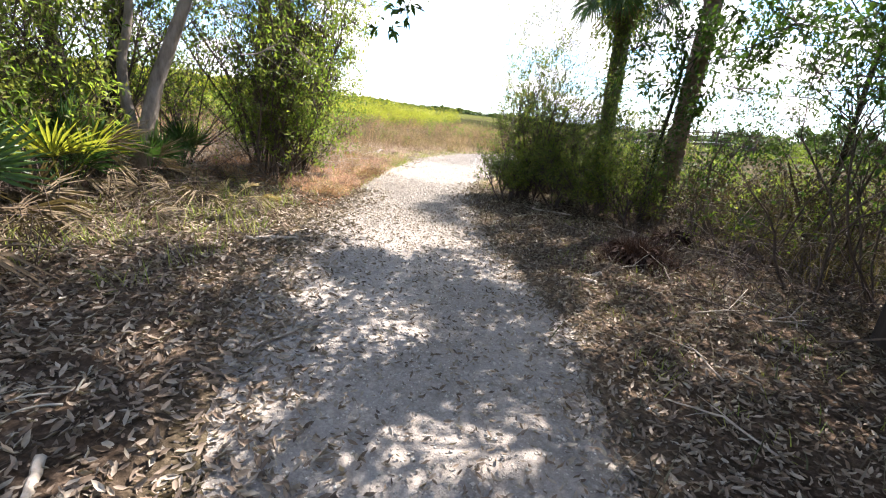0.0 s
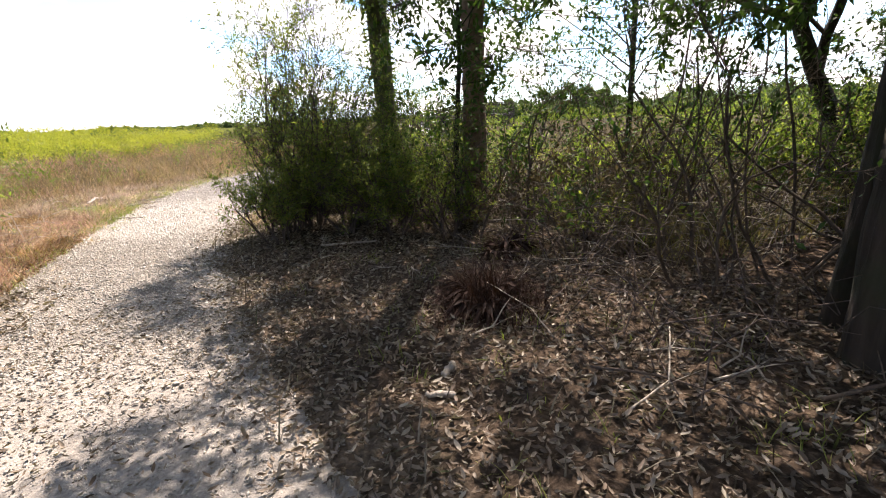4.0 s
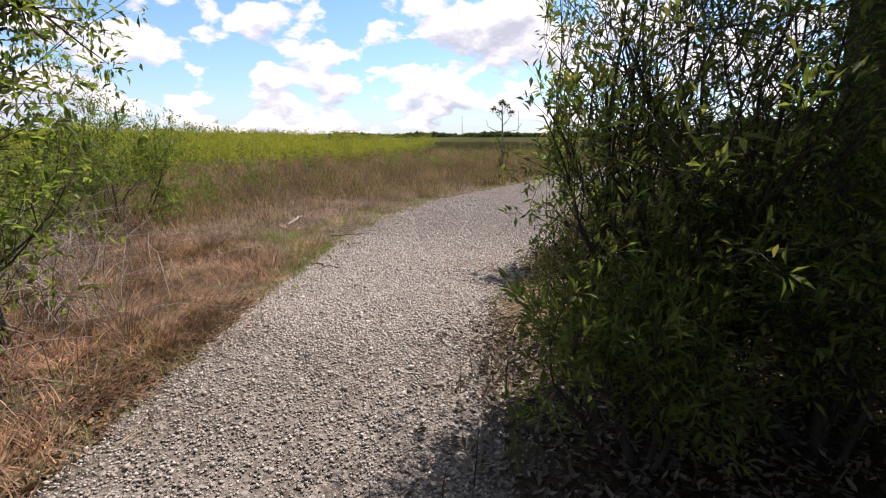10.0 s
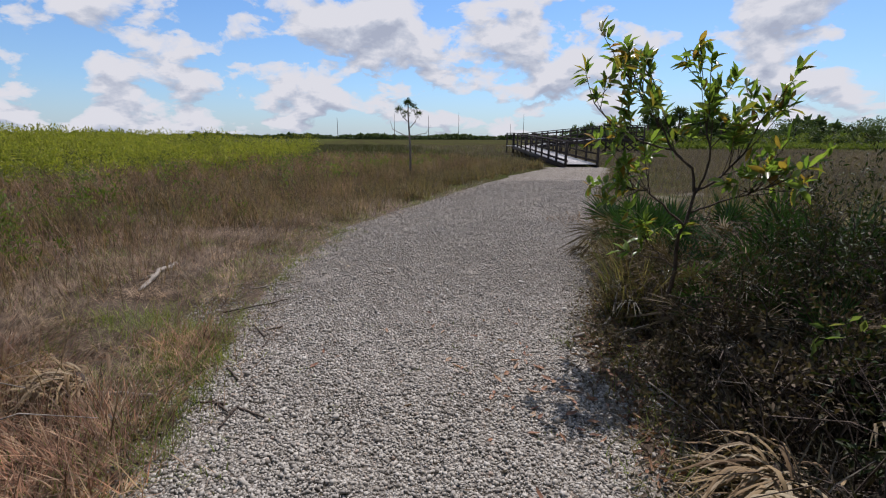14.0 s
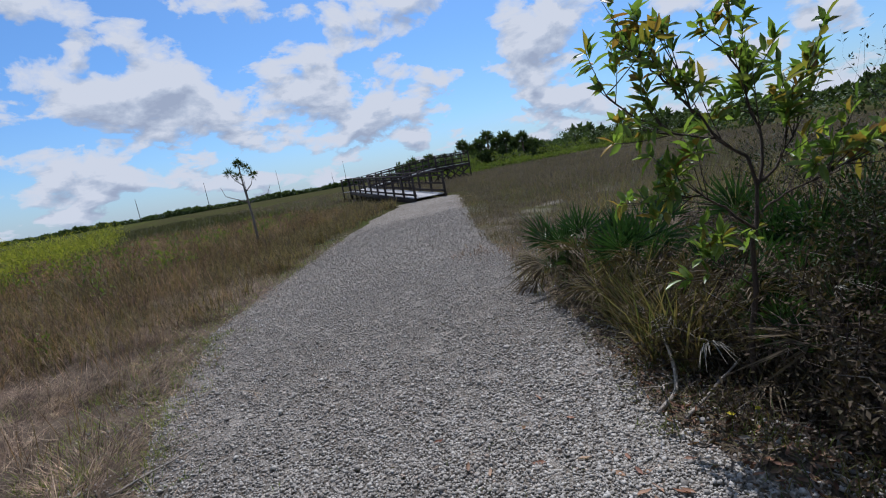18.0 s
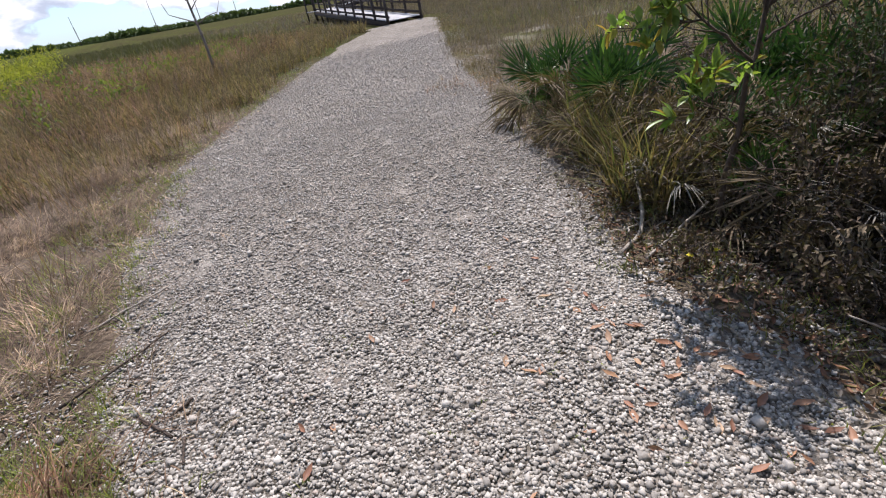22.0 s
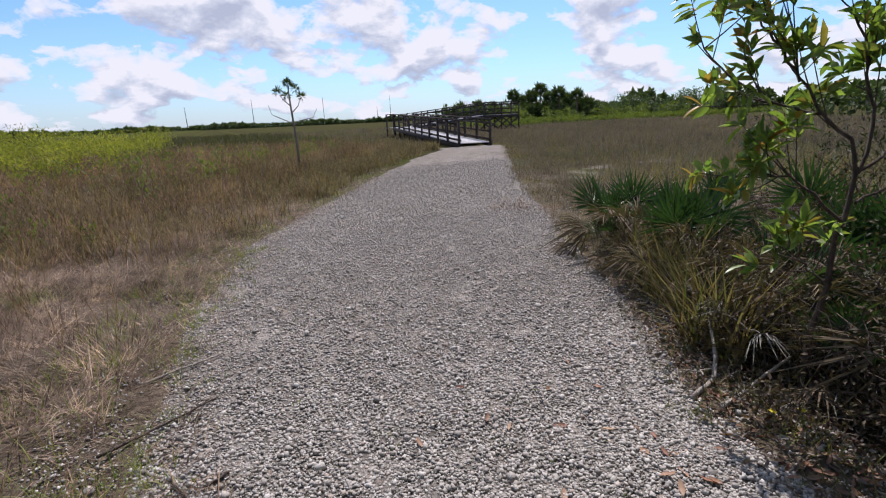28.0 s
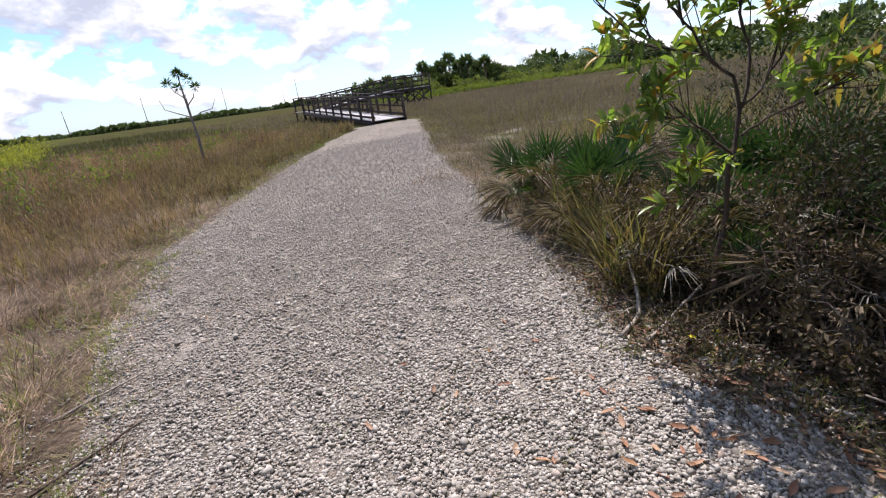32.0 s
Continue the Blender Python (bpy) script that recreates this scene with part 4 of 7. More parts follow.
FROND = [mesh_data("frond", *fan_frond(19, 0.40, 0.44, d, sweep=w, width=0.030), M_FROND) for d, w in ((0.06, 2.7), (0.12, 3.1), (0.3, 3.5))]
FROND_YELLOW = [mesh_data("frond", *fan_frond(24, 0.50, 0.45, 0.3), M_FROND_YELLOW)]
FROND_DEAD = [mesh_data("frond", *fan_frond(20, 0.42, 0.42, d, ragged=0.7), M_FROND_DEAD) for d in (1.2, 1.8)]
FROND_STRAW = [mesh_data("frond", *fan_frond(22, 0.40, 0.30, 0.5, sweep=1.5, ragged=0.5, width=0.03), M_FROND_STRAW)]
FROND_GREY = [mesh_data("frond", *fan_frond(16, 0.26, 0.20, 1.5, sweep=2.0, ragged=0.6), M_FROND_GREY)]
FROND_RUST = [mesh_data("frond", *fan_frond(20, 0.36, 0.22, 1.6, ragged=0.9, width=0.05), M_FROND_RUST)]
FROND_BIG = [mesh_data("frond", *fan_frond(30, 0.75, 0.95, d, sweep=3.4, width=0.022, stalk_r=0.014), M_FROND) for d in (0.5, 0.9)]
FROND_SKIRT = [mesh_data("frond", *fan_frond(24, 0.70, 0.75, 1.6, sweep=2.2, ragged=0.6, stalk_r=0.012), M_FROND_DEAD)]


def add_frond(data, parent, at, yaw, pitch, roll=0.0, size=1.0):
    ob = new("frond", data)
    ob.parent = parent
    ob.matrix_local = Matrix.LocRotScale(at, (Matrix.Rotation(yaw, 3, "Z") @ Matrix.Rotation(pitch, 3, "X") @ Matrix.Rotation(roll, 3, "Y")).to_quaternion(), (size, size, size))
    return ob


def palmetto(x, y, fronds, size, label, dead=0, yellow=0, group="saw palmettos", face=None):
    z = float(trail_z(np.array([x]), np.array([y]))[0])
    ob = empty("palmetto", x, y, z, label, "palmetto", group)
    pts = np.array([[0, 0, -0.03], [0.03, 0.02, 0.07], [0.05, -0.01, 0.16]]) * size
    part("stem", *tube(pts, np.array([0.06, 0.055, 0.04]) * size, 7), M_BARK_PALM, ob)
    for i in range(fronds + dead + yellow):
        yaw = i * 2.399 + rng.uniform(-0.3, 0.3)
        if face is not None and i >= fronds + dead:
            yaw = face + rng.normal(0, 0.4)
        s = size * rng.uniform(0.8, 1.15)
        if i < fronds:
            add_frond(random.choice(FROND), ob, (0, 0, 0.12 * size), yaw, rng.uniform(0.7, 1.5), rng.normal(0, 0.8), s)
        elif i < fronds + dead:
            add_frond(random.choice(FROND_DEAD), ob, (0, 0, (0.10 + 0.18 * rng.random()) * size), yaw, rng.uniform(-0.15, 0.85), rng.normal(0, 0.8), s)
        else:
            add_frond(FROND_YELLOW[0], ob, (0, 0, 0.12 * size), yaw, rng.uniform(0.6, 1.1), rng.normal(0, 0.4), s)
    return ob


def palm_trunk(points, radii, sides=12, boots=90):
    """A palm's trunk with the stubs of old leaf bases."""
    P = np.asarray(points, float)
    t = np.linspace(0, 1, len(P))
    q = np.linspace(0, 1, 34)
    pts = np.stack([np.interp(q, t, P[:, k]) for k in range(3)], -1)
    rad = np.interp(q, t, radii) * (1 + 0.05 * np.sin(q * 95) + rng.normal(0, 0.025, len(q)))
    V, F = tube(pts, rad, sides)
    V = V + rng.normal(0, 0.006, V.shape)
    pieces = [(V, F)]
    for i in range(boots):
        f = rng.uniform(0.05, 1.0)
        c = np.array([np.interp(f, t, P[:, k]) for k in range(3)])
        r = np.interp(f, t, radii)
        a = i * 2.4
        o = np.array([math.cos(a), math.sin(a), 0])
        s = np.array([-math.sin(a), math.cos(a), 0])
        w, h = 0.04, rng.uniform(0.06, 0.14)
        base = c + o * r * 0.92
        V = np.array([base - s * w, base + s * w, base + o * 0.035 + [0, 0, h] - s * w * 0.5, base + o * 0.035 + [0, 0, h] + s * w * 0.5, base - o * 0.01 + [0, 0, h] - s * w * 0.5, base - o * 0.01 + [0, 0, h] + s * w * 0.5])
        pieces.append((V, [np.array([[0, 1, 3, 2], [2, 3, 5, 4]]), np.array([[0, 2, 4], [1, 5, 3]])]))
    return join(pieces)


def cabbage_palm(x, y, height, top, radius, bark, label, fronds=24, skirt=10, boots=90, group="cabbage palms", hang=0):
    z = float(trail_z(np.array([x]), np.array([y]))[0])
    ob = empty("cabbage_palm", x, y, z, label, "palm tree", group)
    pts = [(0, 0, -0.1), (top[0] * 0.2, top[1] * 0.2, height * 0.33), (top[0] * 0.55, top[1] * 0.55, height * 0.66), (top[0], top[1], height)]
    part("trunk", *palm_trunk(pts, [radius * 1.25, radius, radius * 0.95, radius * 0.9], boots=boots), bark, ob)
    for i in range(fronds):
        add_frond(random.choice(FROND_BIG), ob, (top[0], top[1], height - 0.05), i * 2.399, rng.uniform(-0.35, 1.25), rng.normal(0, 0.3), rng.uniform(0.85, 1.1))
    for i in range(hang):
        add_frond(random.choice(FROND_BIG), ob, (top[0], top[1], height - 0.1), i * 2.399 + 0.6, rng.uniform(-0.95, -0.3), rng.normal(0, 0.3), rng.uniform(0.9, 1.15))
    for i in range(skirt):
        add_frond(FROND_SKIRT[0], ob, (top[0], top[1], height - 0.15), i * 2.399, rng.uniform(-1.25, -0.7), rng.normal(0, 0.3), rng.uniform(0.85, 1.1))
    return ob


clad = cabbage_palm(3.45, 17.85, 4.85, (-0.12, 0.1), 0.165, M_BARK_VINE, "vine-clad cabbage palm with a skirt of dead fronds", 16, 4, boots=70, hang=20)
va, vh = rng.uniform(0, 6.3, 900), rng.uniform(0.4, 4.5, 900)
vp = np.stack([-0.03 * vh + 0.17 * np.cos(va), 0.02 * vh + 0.17 * np.sin(va), vh], -1)
part("vine", *leaf_cloud(vp, np.stack([np.cos(va), np.sin(va), 0.2 + 0 * va], -1) / 1.02, 0.085, 0.05, 0.8), M_LEAF_THICKET, clad, "green climbing vine leaves")
va, vh = rng.uniform(0, 6.3, 1100), rng.triangular(2.8, 4.4, 5.2, 1100)
vr = rng.uniform(0.12, 0.6, 1100) * smooth01(2.2, 3.4, vh)
vp = np.stack([-0.03 * vh + vr * np.cos(va), 0.02 * vh + vr * np.sin(va), vh], -1)
part("vine", *leaf_cloud(vp, np.stack([0.6 * np.cos(va), 0.6 * np.sin(va), -0.7 + 0 * va], -1), 0.13, 0.045, 0.7), M_LEAF_THICKET, clad, "hanging yellow-green vine leaves")
cabbage_palm(4.38, 16.45, 7.4, (0.14, 0.1), 0.155, M_BARK_PALM, "brown ringed cabbage palm leaning slightly over leaf litter", 8, 3, boots=120)
cabbage_palm(-3.75, 17.1, 5.0, (0.2, 0.1), 0.12, M_BARK_PALM, "slender grey-brown cabbage palm in the thicket", boots=80)
cabbage_palm(8.2, 13.4, 4.6, (0.1, 0.2), 0.17, M_BARK_VINE, "dark vine-clad cabbage palm deep in the wood", boots=60)
cabbage_palm(9.9, 12.2, 5.2, (-0.2, 0.1), 0.16, M_BARK_PALM, "dark cabbage palm deep in the wood", boots=60)
cabbage_palm(9.6, 10.4, 4.4, (0.1, 0.2), 0.18, M_BARK_VINE, "leaning dark cabbage palm deep in the wood", boots=60)
cabbage_palm(-4.9, 12.4, 4.4, (0.1, 0.2), 0.15, M_BARK_PALM, "cabbage palm behind palmettos at the wood's edge", boots=60)
cabbage_palm(-2.6, 15.9, 3.6, (-0.1, 0.1), 0.11, M_BARK_VINE, "short cabbage palm hidden in the leafy thicket", boots=50)

# ---- oaks of the wood ----
def ridged(pts, rad):
    """A thick limb with furrowed bark and a little wander."""
    t, q = np.linspace(0, 1, len(pts)), np.linspace(0, 1, 40)
    P = np.stack([np.interp(q, t, pts[:, k]) for k in range(3)], -1)
    P[:, :2] += np.stack([np.sin(q * 9 + P[0, 0] * 5), np.cos(q * 7 + P[0, 1] * 4)], -1) * rad[0] * 0.18
    R = np.interp(q, t, rad) * (1 + 0.35 * np.exp(-q * 14))
    V, F = tube(P, R, 20, caps=False)
    a = np.tile(np.arange(20), 40) * 0.314
    z = np.repeat(q, 20) * 30
    f = 0.10 * np.sin(a * 5 + 1.2 * np.sin(z * 0.7)) + 0.07 * np.sin(a * 9 + 2.0 * np.sin(z * 0.45 + 1)) + rng.normal(0, 0.03, len(a))
    axis = np.repeat(P, 20, 0)
    return axis + (V - axis) * (1 + f)[:, None], F


def canopy_tree(x, y, fork, clumps, label, radius=0.12, leaf=(0.105, 0.048), mat=None):
    """A tree that forks at the given height; its limbs carry leaf clumps: world place, leaves, size."""
    z = float(trail_z(np.array([x]), np.array([y]))[0])
    ob = empty("live_oak", x, y, z, label, "tree", "live oaks")
    top = np.array([rng.normal(0, 0.12), rng.normal(0, 0.12), fork])
    pieces = [ridged(np.array([[0, 0, -0.1], top * [0.2, 0.6, 0.4], top * [0.9, 0.5, 0.75], top]), np.array([radius, radius * 0.9, radius * 0.8, radius * 0.65]))]
    P, D, twigs = [], [], []
    for cx, cy, cz, leaves, size in clumps:
        c = np.array([cx - x, cy - y, cz])
        start = top * [1, 1, rng.uniform(0.75, 1.0)] if cz > fork * 0.8 else top * [1, 1, cz / fork * rng.uniform(0.6, 0.9)]
        m1, m2 = start + (c - start) * 0.35 + [0, 0, 0.2], start + (c - start) * 0.7 + [0, 0, 0.15]
        part("limb", *tube([start, m1 + rng.normal(0, 0.15, 3), m2 + rng.normal(0, 0.15, 3), c], [radius * 0.3, radius * 0.2, radius * 0.13, radius * 0.06], 5, caps=False), M_BARK_OAK, ob)
        d = rng.normal(0, 1, (leaves, 3))
        d /= np.linalg.norm(d, axis=1, keepdims=True)
        hub = c + rng.normal(0, 0.5, (8, 3)) * [size, size, size * 0.55]
        k = rng.integers(0, 8, leaves)
        p = hub[k] + d * size * 0.42 * rng.uniform(0.15, 1.0, (leaves, 1))
        for e in hub:
            twigs.append(tube([c, (c + e) / 2 + rng.normal(0, 0.08, 3), e], [0.010, 0.007, 0.003], 3, caps=False))
        P.append(p)
        D.append(d)
    P, D = np.concatenate(P), np.concatenate(D)
    ok = ~over_path(P + [x, y, z])
    part("trunk", *join(pieces), M_BARK_OAK, ob)
    tagged(part("twig_tangle", *join(twigs), M_TWIG_DARK, ob), "thin dark twigs in the crown", kind="stuff")
    part("crown", *leaf_cloud(P[ok], D[ok], leaf[0], leaf[1], 0.9), mat or M_LEAF_OAK, ob)
    return ob


def oak(x, y, stems, height, radius, label, per=44, leaf=(0.10, 0.042), droop=0.0, plan=None, group="live oaks", mat=None, spread=0.45):
    z = float(trail_z(np.array([x]), np.array([y]))[0])
    ob = empty("live_oak", x, y, z, label, "tree", group)
    limbs, twigs = [], []
    plan = plan or [(6, 0.7, 0.60, 0.06, 0.05, 0.78), (4, 0.8, 0.62, 0.16, 0.0), (4, 0.9, 0.55, 0.2, -0.02), (0, 0, 0, 0.25, -0.06)]
    for s in range(stems):
        a = s * 2.3 + 0.4
        tilt = spread * rng.uniform(0.35, 1.0) if stems > 1 else 0.1
        head = (math.cos(a) * math.sin(tilt), math.sin(a) * math.sin(tilt), math.cos(tilt))
        base = np.array([math.cos(a), math.sin(a), 0]) * radius * (0.9 if stems > 1 else 0)
        grow(base + [0, 0, -0.1], head, height, radius * rng.uniform(0.8, 1.1), 0, plan, limbs, twigs)
    limbs, twigs = pruned(limbs, twigs, (x, y, z))
    for p, r in limbs:
        if len(p) > 4:
            part("trunk" if p[0][2] < 0.1 else "limb", *(ridged(p, r) if r[0] > 0.06 else tube(p, r, 5, caps=False)), mat or M_BARK_OAK, ob)
    V, F = join([tube(p[[0, 1, 3]], r[[0, 1, 3]], 3, caps=False) for p, r in limbs if len(p) <= 4])
    tagged(part("twig_tangle", V, F, M_TWIG_DARK, ob), "thin dark twigs in the crown", kind="stuff")
    V, F = leaves_on(twigs, per, leaf[0], leaf[1], 0.9)
    part("crown", V, F, M_LEAF_OAK, ob)
    return ob


oak(4.95, 11.5, 4, 4.4, 0.10, "dark many-stemmed live oak standing in leaf litter", spread=0.07)
oak(6.2, 8.6, 3, 4.4, 0.15, "live oak shading the footpath", spread=0.3)
oak(10.5, 15.0, 2, 3.8, 0.16, "live oak at the back of the wood", spread=0.5)
oak(3.4, 3.0, 2, 4.0, 0.2, "live oak over the start of the footpath", spread=0.6)
oak(-4.2, 8.0, 2, 4.0, 0.2, "live oak on the sunny side of the footpath", spread=0.6)
oak(-5.6, 14.8, 2, 3.6, 0.16, "live oak behind the palmettos", spread=0.5)
oak(11.5, 6.5, 2, 4.2, 0.2, "live oak in the dark wood", spread=0.5)

oak(4.5, 8.3, 4, 4.3, 0.14, "live oak arching over the footpath", per=60, spread=0.55)
# the roof of leaves: clumps on a loose grid, each carried by the nearest of these trunks
TRUNKS = [(5.3, 11.95, 4.3, 0.10, "dark live oak stem with a high dense crown"), (7.4, 16.9, 4.4, 0.05, "slender oak behind the palms"), (4.6, 6.0, 4.2, 0.14, "live oak behind the start of the footpath"),
          (10.6, 10.0, 3.6, 0.16, "dark live oak deep in the wood"), (7.9, 12.3, 3.8, 0.09, "dark slender oak hung with vines"), (-3.4, 7.4, 4.0, 0.13, "live oak on the sunny side of the footpath")]
carried = [[] for _ in TRUNKS]


def carry(x, y, z, leaves, size):
    k = min(range(len(TRUNKS)), key=lambda q: math.hypot(TRUNKS[q][0] - x, TRUNKS[q][1] - y))
    carried[k].append((x, y, z, leaves, size))


for cx in np.arange(0.2, 9.5, 1.0):
    for cy in np.arange(7.6, 20.4, 1.0):
        qx, qy = cx + rng.uniform(-0.35, 0.35), cy + rng.uniform(-0.35, 0.35)
        if qy > 16.9 or (qy > 15.0 and qx > 5.0) or (qx > 7.8 and qy > 12.5):
            continue
        if (qx < 3.4 and qy > 14.3 + 0.5 * qx) or math.hypot(qx - 4.0, qy - 13.0) < 0.5:
            continue
        carry(qx, qy, rng.uniform(4.3, 5.3), (1500 if qy > 12.4 and qx < 3.6 else 1000) if qx < 4.4 else 300, 0.78)
for qx, qy, qz in ((5.6, 13.4, 3.2), (6.3, 14.6, 3.0), (6.9, 12.9, 2.7), (5.2, 15.3, 3.3), (7.4, 15.4, 2.9), (7.2, 13.9, 3.4), (6.2, 12.4, 3.5), (4.9, 13.9, 3.6), (5.9, 16.4, 3.5), (8.3, 13.2, 3.2), (7.5, 11.2, 2.6), (8.2, 11.9, 2.3), (8.9, 11.3, 3.1), (9.4, 12.3, 2.4), (8.3, 9.9, 2.7), (9.7, 9.6, 2.2), (10.4, 11.3, 2.9), (7.0, 9.3, 3.2), (6.6, 10.3, 3.6), (11.3, 9.4, 2.2), (11.4, 10.9, 2.0), (9.1, 8.4, 2.3), (5.0, 16.8, 3.0), (5.6, 17.6, 2.6), (6.6, 11.2, 2.6), (7.2, 11.9, 3.3), (7.9, 12.6, 2.2), (8.6, 12.9, 3.3), (7.3, 10.6, 3.4), (6.4, 10.6, 2.4), (8.0, 11.2, 3.6), (6.9, 11.9, 2.4)):
    carry(qx, qy, qz, 330, 0.7)
for k in range(74):
    carry(rng.uniform(8.0, 14.5), rng.uniform(8.2, 13.6), rng.uniform(1.4, 5.6), 300, 0.9)
for k in range(16):
    carry(rng.uniform(5.2, 7.6), rng.uniform(13.6, 17.2), rng.uniform(2.3, 4.2), 150, 0.6)
for (qx, qy, fork, r, words), mine in zip(TRUNKS, carried):
    if mine:
        canopy_tree(qx, qy, fork, mine, words, r)
canopy_tree(3.95, 16.05, 2.9, [(3.6, 16.0, 2.3, 300, 0.5), (3.9, 15.7, 3.0, 320, 0.55), (3.35, 16.4, 2.9, 180, 0.5), (4.3, 15.6, 2.2, 300, 0.5), (3.9, 16.3, 1.6, 260, 0.5), (4.4, 16.0, 3.2, 300, 0.5), (3.7, 16.3, 3.6, 180, 0.6), (4.7, 15.3, 2.9, 260, 0.5)], "slender dark oak growing between two palms", 0.035)
canopy_tree(-2.55, 17.2, 2.4, [(-1.95, 17.3, 2.3, 480, 0.5), (-2.2, 17.5, 2.9, 500, 0.55), (-1.8, 17.0, 2.9, 480, 0.5), (-2.5, 17.7, 2.4, 300, 0.5), (-2.1, 17.1, 3.5, 340, 0.6), (-2.6, 17.0, 3.2, 300, 0.6), (-1.75, 17.4, 3.3, 300, 0.5), (-2.3, 17.3, 1.9, 240, 0.4)], "leafy young tree at the thicket's corner", 0.05, (0.075, 0.028), M_LEAF_THICKET)
oak(6.35, 11.2, 1, 4.4, 0.14, "dark live oak hung with vines in deep shade")
oak(9.0, 12.4, 2, 4.2, 0.15, "dark live oak deep in the wood", spread=0.3)
oak(9.4, 8.6, 3, 4.2, 0.15, "dark live oak deep in the wood", spread=0.3)
oak(12.6, 10.4, 2, 4.2, 0.17, "dark live oak deep in the wood", spread=0.3)

# ---- shrubs ----
BUSHY = [(5, 0.55, 0.60, 0.12, 0.03), (5, 0.7, 0.55, 0.18, 0.03), (4, 0.8, 0.6, 0.2, 0.02), (0, 0, 0, 0.25, 0.0)]
AIRY = [(5, 0.55, 0.62, 0.16, 0.04), (5, 0.75, 0.55, 0.22, 0.05), (4, 0.8, 0.65, 0.25, 0.06), (0, 0, 0, 0.3, 0.05)]
MYRTLE = (M_TWIG_DARK, M_LEAF_MYRTLE)
for bx, by, h, f in ((1.6, 16.3, 0.7, 0.6), (1.75, 16.95, 1.25, 0.5), (2.1, 17.05, 1.4, 0.5), (2.75, 16.9, 1.0, 0.5), (3.2, 16.6, 1.05, 0.5), (3.1, 17.6, 1.05, 0.5), (1.9, 17.0, 0.75, 0.6), (2.5, 16.5, 0.9, 0.6), (3.1, 16.1, 0.9, 0.6), (3.7, 15.7, 0.95, 0.6), (4.3, 17.2, 1.3, 0.5)):
    shrub("wax_myrtle", bx, by, 5, h, f, BUSHY, 8, (0.056, 0.016), MYRTLE, "dense dark green wax myrtle bush over the path's edge", "bush", 0.02, "wax myrtle thicket", leaf_spread=0.6, north=17.75 if bx < 2.9 else 18.1)
for bx, by, h in ((1.85, 17.2, 1.9), (2.1, 17.35, 2.2), (1.95, 17.3, 2.1)):
    shrub("wax_myrtle", bx, by, 4, h, 0.30, AIRY, 11, (0.062, 0.017), MYRTLE, "tall airy wax myrtle rising over the path's edge", "bush", 0.018, "wax myrtle thicket", leaf_spread=0.6, north=18.2)
THICK = (M_TWIG, M_LEAF_THICKET)
for bx, by, h, f in ((-2.35, 15.0, 1.6, 0.42), (-2.3, 15.9, 2.1, 0.45), (-2.6, 15.3, 2.3, 0.4), (-3.3, 16.2, 2.2, 0.4), (-2.6, 16.5, 1.2, 0.4), (-4.6, 16.0, 1.8, 0.5), (-4.4, 10.4, 1.5, 0.5), (-3.9, 11.9, 1.2, 0.5), (-5.6, 16.6, 1.8, 0.5), (-5.8, 11.8, 1.8, 0.5), (-4.2, 13.5, 1.9, 0.45), (-4.9, 14.4, 2.2, 0.5), (-5.4, 13.0, 2.2, 0.5), (-4.7, 11.2, 2.0, 0.5), (-6.2, 14.2, 2.3, 0.5)):
    shrub("leafy_bush", bx, by, 6, h * 1.2, f * 0.75, BUSHY, 5, (0.085, 0.031), THICK, "sunlit yellow-green leafy bush at the wood's edge", "bush", 0.02, "thicket bushes")
for bx, by, h in ((-2.25, 15.6, 1.2), (-2.5, 16.3, 1.5)):
    shrub("leafy_bush", bx, by, 6, h, 0.5, BUSHY, 6, (0.07, 0.026), THICK, "dense olive-green bush crowding the path's edge", "bush", 0.016, "thicket bushes")
SPARSE = [(3, 0.6, 0.62, 0.20, 0.02), (4, 0.8, 0.6, 0.24, 0.01), (3, 0.9, 0.6, 0.26, -0.02), (0, 0, 0, 0.3, -0.03)]
OAKLEAF = (M_TWIG, M_LEAF_OAK)
for bx, by, h, f, n, per in ((5.3, 13.6, 2.3, 0.45, 4, 6), (6.2, 13.1, 2.4, 0.4, 4, 7), (5.9, 14.6, 2.1, 0.45, 3, 5), (6.7, 15.6, 2.1, 0.45, 4, 6), (5.7, 12.6, 2.2, 0.5, 4, 4), (4.9, 12.9, 1.7, 0.55, 3, 2), (7.0, 12.2, 2.1, 0.4, 3, 5), (4.4, 15.2, 1.5, 0.45, 3, 4), (3.9, 15.6, 1.3, 0.45, 3, 5), (7.4, 14.4, 1.9, 0.45, 3, 5), (5.2, 16.4, 1.7, 0.45, 3, 5), (4.5, 18.1, 1.9, 0.35, 4, 8), (5.3, 17.5, 2.0, 0.4, 4, 9), (4.9, 16.9, 1.9, 0.4, 3, 8), (6.6, 10.0, 1.8, 0.5, 3, 9), (8.4, 11.4, 1.9, 0.5, 4, 12), (9.6, 9.4, 2.0, 0.5, 4, 14), (10.8, 11.2, 2.1, 0.5, 4, 14), (11.6, 8.6, 2.0, 0.5, 4, 14), (12.0, 13.2, 2.0, 0.5, 4, 14), (9.8, 14.2, 1.8, 0.5, 4, 10), (13.4, 11.0, 2.2, 0.5, 4, 14), (8.2, 7.4, 1.9, 0.5, 4, 14), (10.4, 6.2, 2.0, 0.5, 4, 14)):
    shrub("understorey_shrub", bx, by, n, h, f, SPARSE, per, (0.07, 0.03), OAKLEAF, "thin-stemmed shrub with sparse dark leaves", "shrub", 0.018, "understorey shrubs", base_spread=0.6, lean=(rng.normal(0, 0.25), rng.normal(0, 0.25)))
